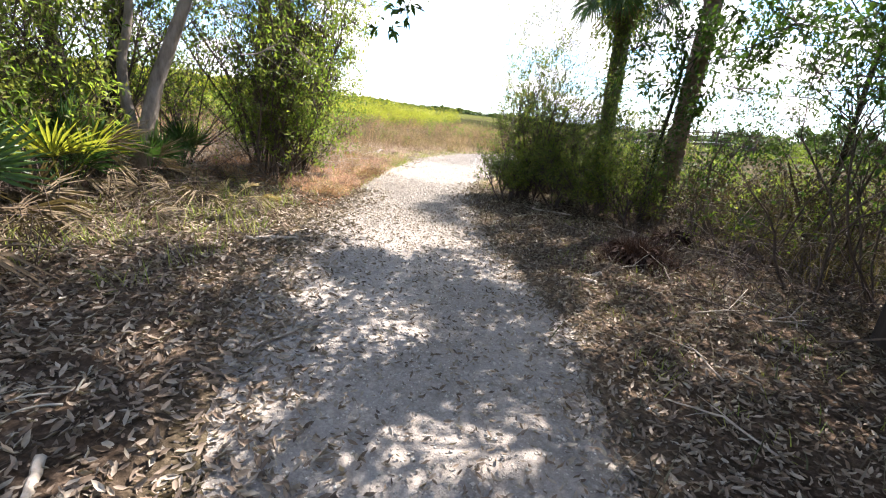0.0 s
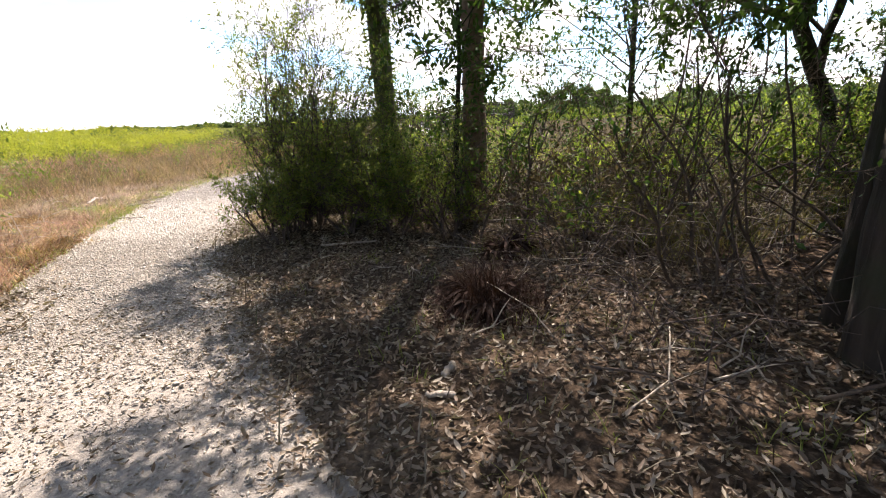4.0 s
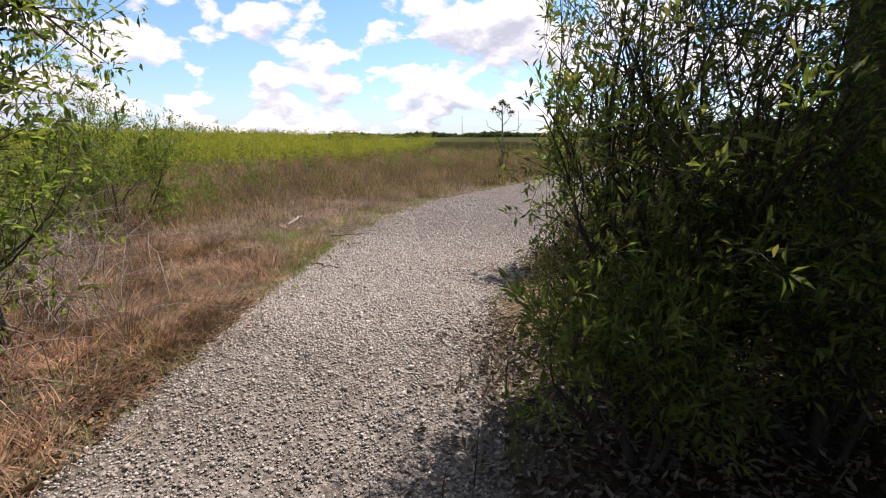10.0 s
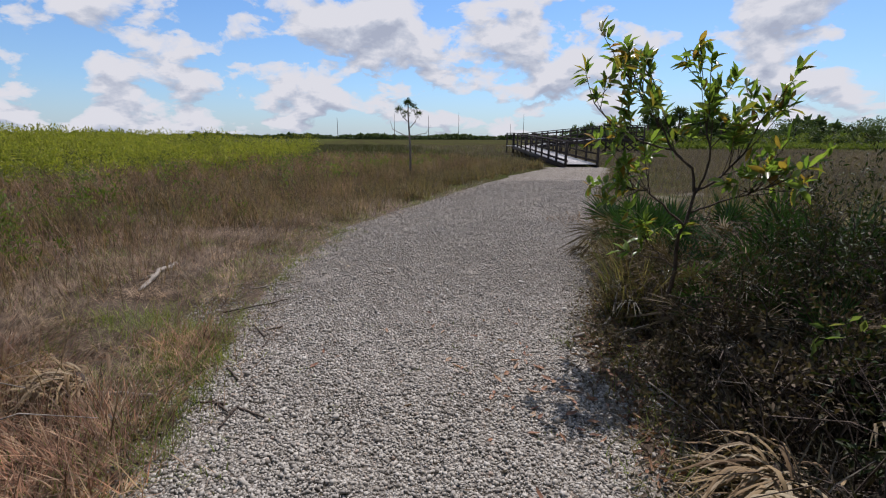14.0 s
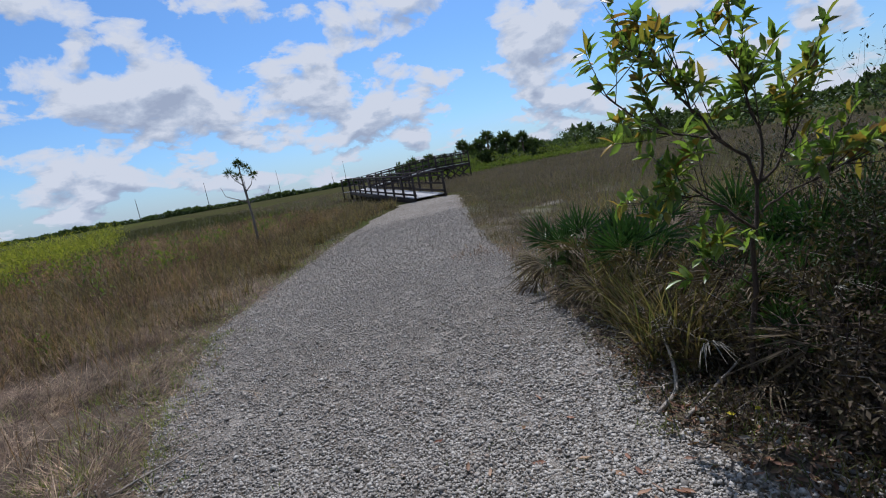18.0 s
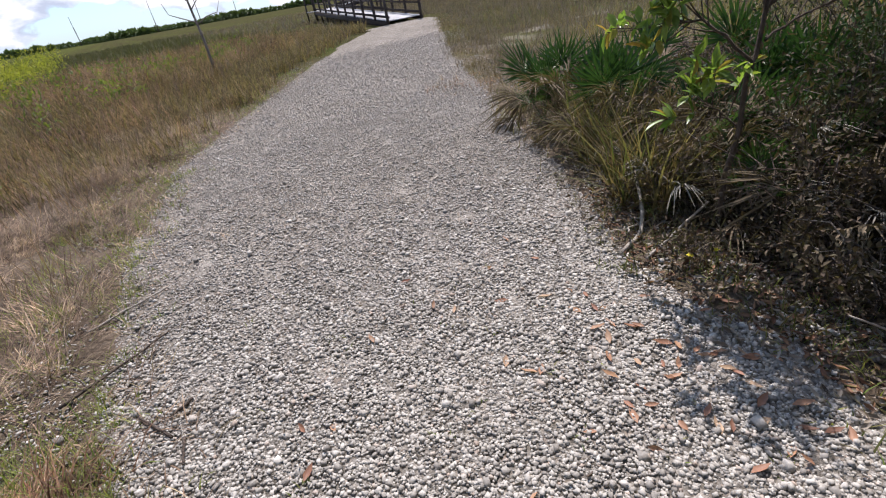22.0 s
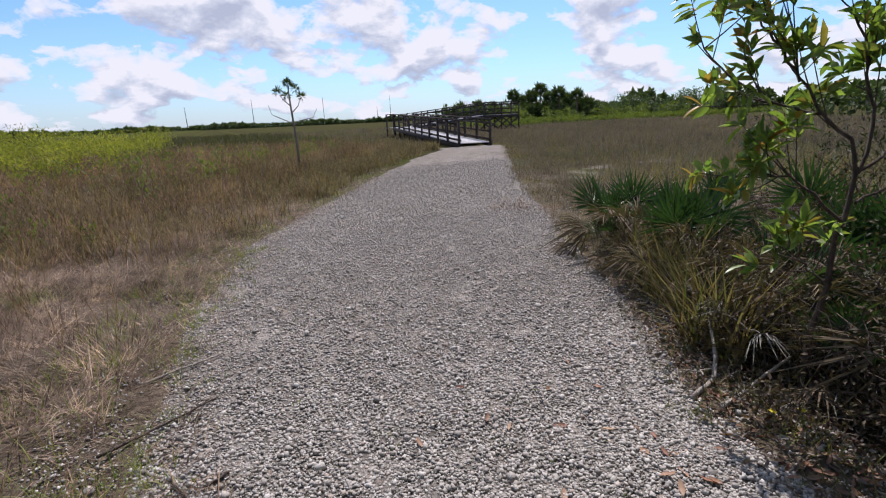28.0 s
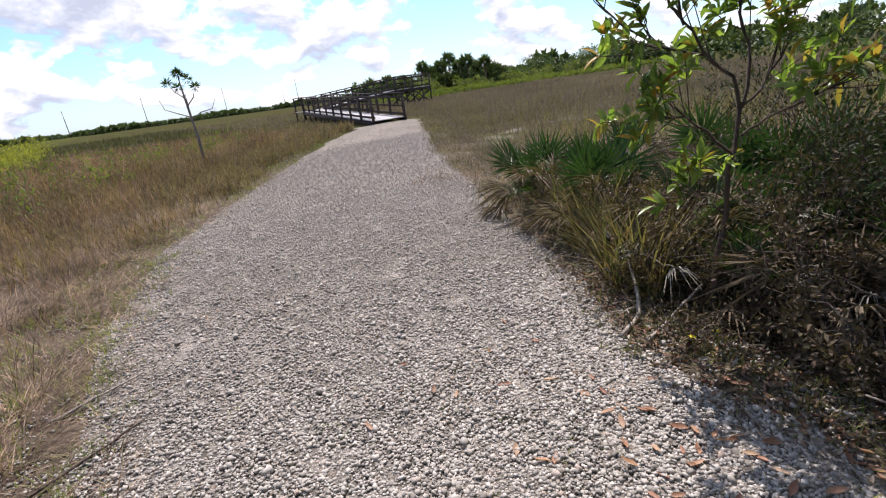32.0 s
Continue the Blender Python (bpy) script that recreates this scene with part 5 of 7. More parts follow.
for bx, by, h in ((6.9, 17.6, 0.6), (8.2, 18.2, 0.7), (9.8, 17.4, 0.8), (7.6, 16.2, 0.5), (11.2, 18.8, 1.1), (12.6, 16.5, 1.3), (5.9, 18.6, 0.9), (10.6, 13.4, 1.4), (12.5, 12.0, 1.6), (9.0, 15.2, 1.0), (13.2, 9.4, 1.6), (10.8, 9.0, 1.5), (8.8, 8.4, 1.3)):
    shrub("leafy_bush", bx, by, 5, h, 0.6, BUSHY, 11, (0.08, 0.03), THICK, "low sunlit green bush behind the trees", "bush", 0.015, "thicket bushes")

# ---- palmettos ----
palmetto(-3.6, 14.45, 11, 0.95, "small blue-green palmetto at the thicket's foot", dead=2)
palmetto(-3.4, 12.1, 10, 1.3, "large palmetto with one yellow frond beside the path", dead=4, yellow=2, face=-2.1)
palmetto(-2.7, 10.2, 12, 1.45, "tall green palmetto beside the start of the path", dead=4)
palmetto(-3.5, 10.5, 10, 1.3, "large green palmetto in the thicket", dead=3)
palmetto(-3.7, 12.6, 10, 1.3, "large green palmetto under leaning limbs", dead=3)
palmetto(-3.9, 11.2, 10, 1.5, "tall green palmetto rising through the thicket", dead=5)
palmetto(-3.2, 13.2, 8, 1.0, "green palmetto over brown dead fronds", dead=8)
palmetto(5.15, 14.65, 4, 0.75, "bright yellow-green palmetto behind thin stems", yellow=5)
palmetto(3.3, 22.65, 9, 1.05, "dark green saw palmetto over brown dead fronds", dead=11)
palmetto(2.96, 21.5, 8, 1.05, "dark green saw palmetto with stiff spiky fans", dead=8)
palmetto(3.75, 20.15, 9, 1.1, "dark green saw palmetto behind the young tree", dead=8)
palmetto(2.95, 22.45, 6, 0.7, "low dark palmetto spreading at the gravel's edge", dead=5)
palmetto(3.75, 22.4, 6, 1.0, "dark green saw palmetto with bleached dead fronds", dead=11)
palmetto(4.5, 22.3, 6, 1.0, "dark green saw palmetto in the roadside scrub", dead=11)
palmetto(3.5, 20.6, 7, 1.0, "dark green saw palmetto beside the young tree", dead=11)
palmetto(4.3, 21.2, 6, 1.05, "dark green saw palmetto in the roadside scrub", dead=11)
palmetto(2.75, 19.3, 5, 0.8, "low saw palmetto over fallen fronds", dead=11)
palmetto(3.3, 18.6, 6, 0.9, "low saw palmetto behind the myrtle bush", dead=11)
palmetto(2.75, 20.6, 5, 0.8, "narrow upright saw palmetto among dead fronds", dead=9)
palmetto(3.1, 20.0, 5, 0.85, "dark saw palmetto deep in dead fronds", dead=10)
palmetto(3.9, 19.7, 6, 1.0, "dark saw palmetto at the back of the scrub", dead=9)
palmetto(3.4, 21.6, 5, 0.9, "dark saw palmetto over tangled dead blades", dead=10)
palmetto(2.28, 19.98, 4, 0.55, "small dark saw palmetto in front of the young tree", dead=4)
palmetto(2.6, 19.75, 4, 0.6, "small dark saw palmetto among dead fronds", dead=5)
palmetto(2.5, 20.15, 6, 0.6, "small saw palmetto at the young tree's foot", dead=3)

# ---- the young tree by the path ----
def sapling():
    bx, by = 2.10, 20.08
    z = float(trail_z(np.array([bx]), np.array([by]))[0])
    ob = empty("young_bay_tree", bx, by, z, "young bay tree with long glossy leaves, some orange", "tree")
    rx, ry = 0.885, -0.465

    def at(side, h, deep=0.0):
        side = side * 0.84 if side < 0 else side
        away = 0.24 * max(h - 1.05, 0.0)
        s, deep = 1 + away / 2.45, deep + away
        side, h = side * s + 1.8 * (s - 1), 1.45 + (h - 1.45) * s if h > 0.5 else h
        return np.array([side * rx - deep * ry, side * ry + deep * rx, h])
    limbs, twigs = [], []

    def limb(points, r0, r1):
        p = np.array([at(*q) for q in points])
        t = np.linspace(0, 1, len(p))
        q = np.linspace(0, 1, 10)
        pts = np.stack([np.interp(q, t, p[:, k]) for k in range(3)], -1) + rng.normal(0, 0.006, (10, 3))
        limbs.append((pts, np.linspace(r0, r1, 10)))
        return pts
    trunk = limb([(0, -0.05), (-0.01, 0.3), (0.04, 0.55), (0.02, 0.8), (0.08, 1.0), (0.09, 1.22)], 0.019, 0.011)
    a = limb([(0.09, 1.2), (0.02, 1.38), (-0.14, 1.49), (-0.3, 1.65), (-0.38, 1.90)], 0.011, 0.005)
    b = limb([(0.09, 1.2), (0.14, 1.45), (0.05, 1.62), (0.04, 1.80), (-0.06, 1.95)], 0.010, 0.005)
    c = limb([(-0.14, 1.49), (-0.42, 1.54), (-0.68, 1.68), (-0.85, 1.81)], 0.008, 0.004)
    d = limb([(0.09, 1.2), (0.24, 1.32), (0.32, 1.48), (0.36, 1.68)], 0.010, 0.005)
    e = limb([(0.06, 0.95), (-0.12, 1.1), (-0.28, 1.2), (-0.45, 1.22)], 0.010, 0.004)
    f = limb([(0.11, 1.05), (0.24, 1.12), (0.38, 1.2, -0.1), (0.46, 1.25, -0.15)], 0.009, 0.004)
    g = limb([(-0.3, 1.65), (-0.5, 1.86), (-0.62, 1.98)], 0.009, 0.004)
    h = limb([(0.05, 0.6), (-0.1, 0.72), (-0.2, 0.8)], 0.007, 0.003)
    P, D = [], []
    for pts, shoots in ((a, 13), (b, 13), (c, 11), (d, 13), (e, 13), (f, 12), (g, 10), (h, 7)):
        for k in range(shoots):
            i = len(pts) - 1 if k == 0 else int(rng.integers(3, len(pts)))
            dd = pts[i] - pts[i - 1]
            dd = dd / np.linalg.norm(dd) + rng.normal(0, 0.6, 3) + [0, 0, 0.25]
            dd /= np.linalg.norm(dd)
            L = rng.uniform(0.12, 0.40)
            tw = np.array([pts[i] + dd * L * s + np.array([0, 0, 0.05 * s * s]) for s in np.linspace(0, 1, 5)])
            limbs.append((tw, np.linspace(0.004, 0.002, 5)))
            for s in range(11):
                q = tw[-1] - dd * L * 0.55 * rng.random() ** 1.5
                o = rng.normal(0, 1, 3)
                o -= dd * (o @ dd) * 0.4
                o = o / np.linalg.norm(o) + dd * 0.6 + [0, 0, 0.15]
                P.append(q)
                D.append(o / np.linalg.norm(o))
    V, F = join([tube(p, r, 7 if r[0] > 0.01 else 4, caps=False) for p, r in limbs])
    part("trunk", V, F, M_TWIG, ob)
    V, F = leaf_cloud(np.array(P), np.array(D), 0.118, 0.038, 0.55, fine=True)
    part("crown", V, F, M_LEAF_SAPLING, ob)


sapling()
for bx, by, h, per in ((4.5, 20.8, 1.1, 5), (4.2, 20.1, 1.0, 8), (5.0, 21.5, 1.0, 4), (5.5, 20.4, 1.3, 9), (4.0, 19.4, 1.0, 9), (4.9, 19.2, 1.2, 9)):
    shrub("scrub_bush", bx, by, 5, h, 0.45, SPARSE, per // 2, (0.05, 0.018), (M_TWIG_DARK, M_LEAF_SCRUB), "twiggy half-bare scrub bush with dark stems", "bush", 0.011, "scrub bushes")

for bx, by, hh in ((1.95, 18.0, 0.45), (2.45, 18.5, 0.6), (3.0, 18.9, 0.8), (3.5, 19.3, 0.9), (2.9, 18.0, 0.7), (3.1, 19.8, 0.65)):
    shrub("wax_myrtle", bx, by, 5, hh, 0.6, BUSHY, 5, (0.045, 0.015), (M_TWIG_DARK, M_LEAF_SCRUB), "low dark green twiggy growth in the scrub", "bush", 0.012, "dark scrub growth")

for bx, by, hh in ((1.9, 19.2, 0.3), (2.0, 19.75, 0.36), (2.15, 19.3, 0.4), (2.55, 19.05, 0.5), (2.4, 19.7, 0.5), (2.95, 19.5, 0.6), (2.05, 18.8, 0.35), (2.6, 18.6, 0.5), (2.75, 20.9, 0.5), (3.2, 20.5, 0.7), (3.6, 20.1, 0.8), (2.35, 20.45, 0.45)):
    shrub("scrub_bush", bx, by, 5, hh, 0.8, BUSHY, 2, (0.045, 0.018), (M_TWIG_DARK, M_DEAD_LEAF), "low dark twiggy scrub with withered leaves", "bush", 0.008, "dark scrub growth", base_spread=0.3)

# dead twigs, grass tufts and litter in the scrub
x, y = tufted(52, lambda n: (lambda q: (edge_r(q) + rng.uniform(0.12, 0.7, n), q))(rng.uniform(20.4, 21.9, n)), 22, 0.04)
keep = x > edge_r(y) + 0.15
grass("tall_grass", x[keep], y[keep], rng.uniform(0.35, 0.85, keep.sum()), rng.uniform(0.009, 0.017, keep.sum()), 0.42, M_GRASS_REED, "tall green and straw-coloured grass tufts beside the path")
x, y = tufted(34, lambda n: (rng.uniform(2.4, 4.4, n), rng.uniform(20.9, 23.2, n)), 22, 0.06)
keep = x > edge_r(y) + 0.25
grass("tall_grass", x[keep], y[keep], rng.uniform(0.25, 0.6, keep.sum()), rng.uniform(0.006, 0.010, keep.sum()), 0.4, M_GRASS_TUFT, "tall grass among the palmettos")
x, y = tufted(60, lambda n: (rng.uniform(0.95, 1.75, n), rng.uniform(17.7, 20.2, n)), 9, 0.05)
keep = x > edge_r(y) + 0.02
grass("green_grass", x[keep], y[keep], rng.uniform(0.04, 0.14, keep.sum()), rng.uniform(0.004, 0.007, keep.sum()), 0.7, M_GRASS_GREEN, "low weeds on the litter beside the path")
x, y = tufted(95, lambda n: (rng.uniform(-3.2, -1.1, n), rng.uniform(10.0, 14.6, n)), 12, 0.07)
keep = x < edge_l(y) - 0.25
grass("green_grass", x[keep], y[keep], rng.uniform(0.08, 0.34, keep.sum()), rng.uniform(0.005, 0.010, keep.sum()), 0.5, M_GRASS_GREEN, "sunlit green weeds on the leaf litter")
x, y = tufted(110, lambda n: (rng.uniform(1.6, 4.6, n), rng.uniform(9.5, 15.5, n)), 8, 0.06)
keep = x > edge_r(y) + 0.3
grass("green_grass", x[keep], y[keep], rng.uniform(0.05, 0.16, keep.sum()), rng.uniform(0.004, 0.008, keep.sum()), 0.6, M_GRASS_GREEN, "sparse weeds on the shaded leaf litter")
x, y = tufted(500, lambda n: (rng.uniform(5, 15, n), rng.uniform(16, 27, n)), 12, 0.12)
keep = x > edge_r(y) + 2.5
grass("tall_grass", x[keep], y[keep], rng.uniform(0.3, 0.8, keep.sum()), rng.uniform(0.008, 0.016, keep.sum()), 0.45, M_GRASS_REED, "tall straw and green grass beyond the trees")

def tangle(name, n, sampler, length, mat, label, lift=0.35):
    """Thin dead stems that lean and arch over one another."""
    cx, cy = sampler(n)
    pieces = []
    for px, py in zip(cx, cy):
        a, L = rng.uniform(0, 6.3), length * rng.uniform(0.5, 1.3)
        d = np.array([math.cos(a), math.sin(a), 0])
        z = float(trail_z(np.array([px]), np.array([py]))[0])
        e = rng.uniform(0.1, 1.3)
        p = np.array([px, py, z + lift * rng.random() ** 2])
        q = p + d * L * 0.5 * math.cos(e) + [0, 0, L * 0.5 * math.sin(e)]
        r = q + d * L * 0.5 * math.cos(e * 0.3) + [0, 0, L * 0.4 * math.sin(e * 0.4) - 0.08 * L]
        pieces.append(tube([p, q, r], [0.005, 0.004, 0.002], 3, caps=False))
    return tagged(part(name, *join(pieces), mat), label, "twigs", kind="stuff")


def scrub_area(n):
    py = rng.uniform(17.9, 23.4, n)
    return edge_r(py) + 0.45 + rng.random(n) * 3.2, py


tangle("dead_twigs", 1700, scrub_area, 0.6, M_TWIG, "tangle of dead stems in the roadside scrub")
tangle("dead_twigs", 160, scrub_area, 0.5, M_STICK, "bleached dead stems in the roadside scrub")
tangle("dead_twigs", 700, lambda n: (rng.uniform(3.4, 9.5, n), rng.uniform(11.5, 17.5, n)), 0.7, M_TWIG_DARK, "tangle of dark dead stems under the trees")
tangle("dead_twigs", 650, lambda n: (rng.uniform(4.4, 9.0, n), rng.uniform(13.4, 18.0, n)), 1.0, M_TWIG, "brown tangle of dead stems behind the trees", 0.6)
tangle("dead_twigs", 300, lambda n: (rng.uniform(4.4, 8.5, n), rng.uniform(13.0, 17.0, n)), 0.8, M_STICK, "bleached dead stems behind the trees", 0.5)
tangle("dead_twigs", 350, lambda n: (rng.uniform(-5.0, -2.0, n), rng.uniform(15.0, 19.5, n)), 0.8, M_STICK, "pale dead stems at the meadow's edge")
tangle("dead_twigs", 400, lambda n: (rng.uniform(-5.0, -1.9, n), rng.uniform(9.5, 15.0, n)), 0.7, M_TWIG, "dead stems under the left thicket")
sx, sy = scrub_area(15000)
grass("dead_blades", sx, sy, rng.uniform(0.12, 0.5, len(sx)), rng.uniform(0.006, 0.014, len(sx)), 0.8, M_FROND_SCRAP, "brown and grey scraps of dead palmetto blades", "dead leaves")
wx, wy = tufted(420, lambda n: (rng.uniform(5.2, 10.5, n), rng.uniform(13.5, 18.5, n)), 14, 0.10)
grass("tall_grass", wx, wy, rng.uniform(0.25, 0.7, len(wx)), rng.uniform(0.006, 0.012, len(wx)), 0.5, M_GRASS_TUFT, "withered grass and weeds between the trees")
for bx, by, hh, per in ((4.6, 14.0, 0.8, 3), (5.4, 15.3, 0.9, 4), (6.4, 14.8, 1.0, 4), (7.8, 13.2, 1.2, 5), (8.6, 14.6, 1.1, 6), (6.9, 11.3, 1.5, 5), (7.7, 10.2, 1.5, 8), (3.6, 16.2, 0.8, 8), (4.0, 17.3, 1.0, 9), (4.8, 18.2, 0.9, 9), (9.4, 13.4, 1.6, 8)):
    shrub("understorey_shrub", bx, by, 4, hh, 0.5, SPARSE, per, (0.065, 0.026), (M_TWIG_DARK, M_LEAF_THICKET), "thin-stemmed shrub with light green leaves", "shrub", 0.013, "understorey shrubs")
for bx, by, hh in ((4.5, 14.6, 0.9), (5.2, 13.9, 1.0), (5.7, 15.2, 1.1), (6.3, 14.2, 1.2), (6.9, 15.6, 1.2), (5.1, 15.9, 0.9), (7.6, 14.8, 1.3), (6.1, 16.6, 1.0), (7.2, 17.2, 1.1)):
    shrub("withered_shrub", bx, by, 5, hh * 0.85, 0.6, SPARSE, 4, (0.07, 0.028), (M_TWIG, M_DEAD_LEAF), "rusty brown withered shrub between the stems", "shrub", 0.010, "withered shrubs", base_spread=0.4)
for bx, by, hh in ((-2.7, 17.6, 0.9), (-3.1, 18.3, 0.8), (-2.5, 16.9, 1.0), (-3.6, 18.9, 0.8)):
    shrub("bare_bush", bx, by, 6, hh, 0.45, SPARSE, 0, (0.06, 0.02), (M_STICK, M_LEAF_THICKET), "bare pinkish-grey twiggy bush at the meadow's edge", "bush", 0.009, "bare bushes")

# ---- yellow-green weeds on the rise and other far growth ----
def weed_mass(name, n, sampler, height, per, leaf, mat, label):
    cx, cy = sampler(n)
    h = height(n) * (1 + 0.45 * wob(cx, cy, 0.22, 3) + 0.2 * wob(cx, cy, 0.6, 5))
    P = np.repeat(np.stack([cx, cy, ground_z(cx, cy)], -1), per, 0)
    H = np.repeat(h, per)
    f = rng.random(len(P)) ** 0.6
    P = P + np.stack([rng.normal(0, 0.17, len(P)) * (0.4 + f) * H, rng.normal(0, 0.17, len(P)) * (0.4 + f) * H, f * H], -1)
    D = np.stack([rng.normal(0, 0.6, len(P)), rng.normal(0, 0.6, len(P)), np.abs(rng.normal(0.7, 0.4, len(P)))], -1)
    D /= np.linalg.norm(D, axis=1, keepdims=True)
    V, F = leaf_cloud(P, D, leaf[0], leaf[1], 0.5)
    return tagged(part(name, V, F, mat), label, "weeds", kind="stuff")


weed_mass("weeds", 1900, left_of_trail(12, 46, 22, 62, 0.9), lambda n: 0.8 + 0.6 * rng.random(n) ** 2, 80, (0.15, 0.042), M_WEED, "yellow-green weeds covering the low rise")
weed_mass("weeds", 110, left_of_trail(4, 14, 24, 44, 1.0), lambda n: rng.uniform(0.4, 0.9, n), 34, (0.14, 0.04), M_WEED_GREEN, "scattered green weeds in the meadow")
weed_mass("weeds", 90, left_of_trail(2.5, 6, 17, 27, 1.0), lambda n: rng.uniform(0.25, 0.6, n), 34, (0.09, 0.025), M_WEED_GREEN, "low green weeds among dry grass")
weed_mass("weeds", 900, lambda n: (rng.uniform(30, 95, n), rng.uniform(70, 84, n)), lambda n: rng.uniform(0.3, 0.8, n), 26, (0.35, 0.10), M_WEED_GREEN, "yellow-green reeds along the marsh edge")
weed_mass("weeds", 900, lambda n: (rng.uniform(-85, -22, n), rng.uniform(40, 105, n)), lambda n: 0.9 + 0.8 * rng.random(n) ** 2, 34, (0.38, 0.11), M_WEED, "yellow-green weeds far across the meadow")
for bx, by, h in ((-4.9, 21.6, 1.45), (-5.5, 21.9, 1.3), (-4.7, 19.2, 0.8), (-5.4, 19.9, 0.9), (-4.3, 18.4, 0.7), (-5.8, 20.8, 0.9), (-3.9, 17.7, 0.8)):
    shrub("leafy_bush", bx, by, 5, h, 0.5, BUSHY, 14, (0.06, 0.018), (M_TWIG, M_LEAF_THICKET), "grey-green bush at the meadow's edge", "bush", 0.012, "meadow bushes")

# ---- lone pine ----
def lone_pine(x, y):
    z = float(ground_z(x, y))
    ob = empty("young_pine", x, y, z, "lone young pine with a needle tuft and two bare limbs", "tree")
    pieces = [tube([(0, 0, -0.1), (0.02, 0, 1.0), (-0.03, 0, 2.0), (-0.05, 0, 2.75)], [0.05, 0.04, 0.03, 0.015], 7)]
    for pts in ([(0, 0, 1.55), (-0.35, 0.1, 1.72), (-0.62, 0.1, 1.85), (-0.70, 0.1, 2.15)], [(0, 0, 1.5), (0.3, 0, 1.66), (0.62, -0.05, 1.72), (0.78, 0, 2.0)], [(0, 0, 1.9), (0.2, 0, 2.1), (0.3, 0, 2.35)], [(-0.03, 0, 2.1), (-0.25, 0, 2.3), (-0.35, 0, 2.5)]):
        pieces.append(tube(pts, np.linspace(0.018, 0.006, len(pts)), 5))
    part("trunk", *join(pieces), M_BARK_GREY, ob)
    P, D = [], []
    for c, n in (((-0.05, 0, 2.78), 130), ((0.32, 0, 2.38), 70), ((-0.38, 0, 2.52), 70), ((-0.12, 0.1, 2.42), 60), ((0.16, -0.05, 2.62), 60)):
        d = rng.normal(0, 1, (n, 3)) + [0, 0, 0.4]
        d /= np.linalg.norm(d, axis=1, keepdims=True)
        P.append(np.array(c) + d * rng.uniform(0, 0.07, (n, 1)))
        D.append(d)
    part("needle_crown", *leaf_cloud(np.concatenate(P), np.concatenate(D), 0.17, 0.012, 0.15), M_FAR_LEAF, ob)


lone_pine(PINE_X, PINE_Y)

# ---- boardwalk ramp ----
def timber(name, a, b, w, d, parent, mat=None):
    V, F = beam(a, b, w, d)
    return part(name, V, F, mat or M_TIMBER, parent)


def ramp_run(parent, a, b, width, bays, z_ground):
    """A timber walkway from a to b (deck height at both ends): boards, posts, rails on both sides, stringers."""
    a, b = np.array(a, float), np.array(b, float)
    run = b - a
    flat = run.copy()
    flat[2] = 0
    length = np.linalg.norm(flat)
    d = flat / length
    s = np.array([d[1], -d[0], 0])
    board_v, board_f = beam((-width / 2 - 0.02, 0, 0), (width / 2 + 0.02, 0, 0), 0.135, 0.035)
    rot = Matrix(((s[0], d[0], 0), (s[1], d[1], 0), (0, 0, 1)))
    data = mesh_data("deck_board", board_v, board_f, M_DECK)
    count = int(length / 0.145)
    for i in range(count):
        ob = new("deck_board", data)
        ob.parent = parent
        p = a + run * ((i + 0.5) / count)
        ob.matrix_local = Matrix.LocRotScale(Vector((p[0], p[1], p[2] - 0.018 + rng.normal(0, 0.002))), rot.to_quaternion(), (1, 1, 1))
    for side in (-1, 1):
        o = s * side * (width / 2 + 0.05)
        for i in range(bays + 1):
            p = a + run * (i / bays) + o
            timber("post", p + [0, 0, z_ground - p[2] - 0.1], p + [0, 0, 1.06], 0.10, 0.10, parent)
        for h, w, t in ((1.08, 0.15, 0.045), (0.90, 0.045, 0.10), (0.50, 0.04, 0.07), (0.13, 0.045, 0.10)):
            off = o if h > 1 else o - s * side * 0.075
            timber("rail", a + off + [0, 0, h] - d * 0.06, b + off + [0, 0, h] + d * 0.06, w, t, parent)
        timber("stringer", a + o + s * side * 0.075 + [0, 0, -0.14], b + o + s * side * 0.075 + [0, 0, -0.14], 0.05, 0.22, parent)


def cross_braces(parent, a, b, width, bays, z_ground):
    """Crossed timbers between the legs under a raised run."""
    a, b = np.array(a, float), np.array(b, float)
    flat = (b - a) * [1, 1, 0]
    s = np.array([flat[1], -flat[0], 0]) / np.linalg.norm(flat) * (width / 2 + 0.11)
    for side in (-1, 1):
        for i in range(bays):
            p, q = a + (b - a) * (i / bays) + s * side, a + (b - a) * ((i + 1) / bays) + s * side
            timber("brace", p * [1, 1, 0] + [0, 0, z_ground + 0.1], q - [0, 0, 0.2], 0.04, 0.12, parent)
            timber("brace", p - [0, 0, 0.2], q * [1, 1, 0] + [0, 0, z_ground + 0.1] + s * side * 0.05, 0.04, 0.12, parent)


walkway = tagged(new("boardwalk"), "dark weathered timber boardwalk ramp with post and rail sides", "boardwalk")
ramp_run(walkway, BR[:3], BR[3:], 1.50, 9, 0.05)
ramp_run(walkway, BR2[:3], BR2[3:6], 1.50, 5, 0.05)
ramp_run(walkway, BR2[3:6], (BR2[6], BR2[7], BR2[5]), 1.50, 2, 0.05)
cross_braces(walkway, BR2[3:6], (BR2[6], BR2[7], BR2[5]), 1.50, 2, 0.1)
land = join([beam((BR[3] - 0.9, BR[4] + 0.1 + 0.145 * i, BR[5] - 0.012), (BR2[0] + 0.1, BR[4] + 0.1 + 0.145 * i, BR[5] - 0.012), 0.135, 0.035) for i in range(13)])
part("landing", *land, M_DECK, walkway)
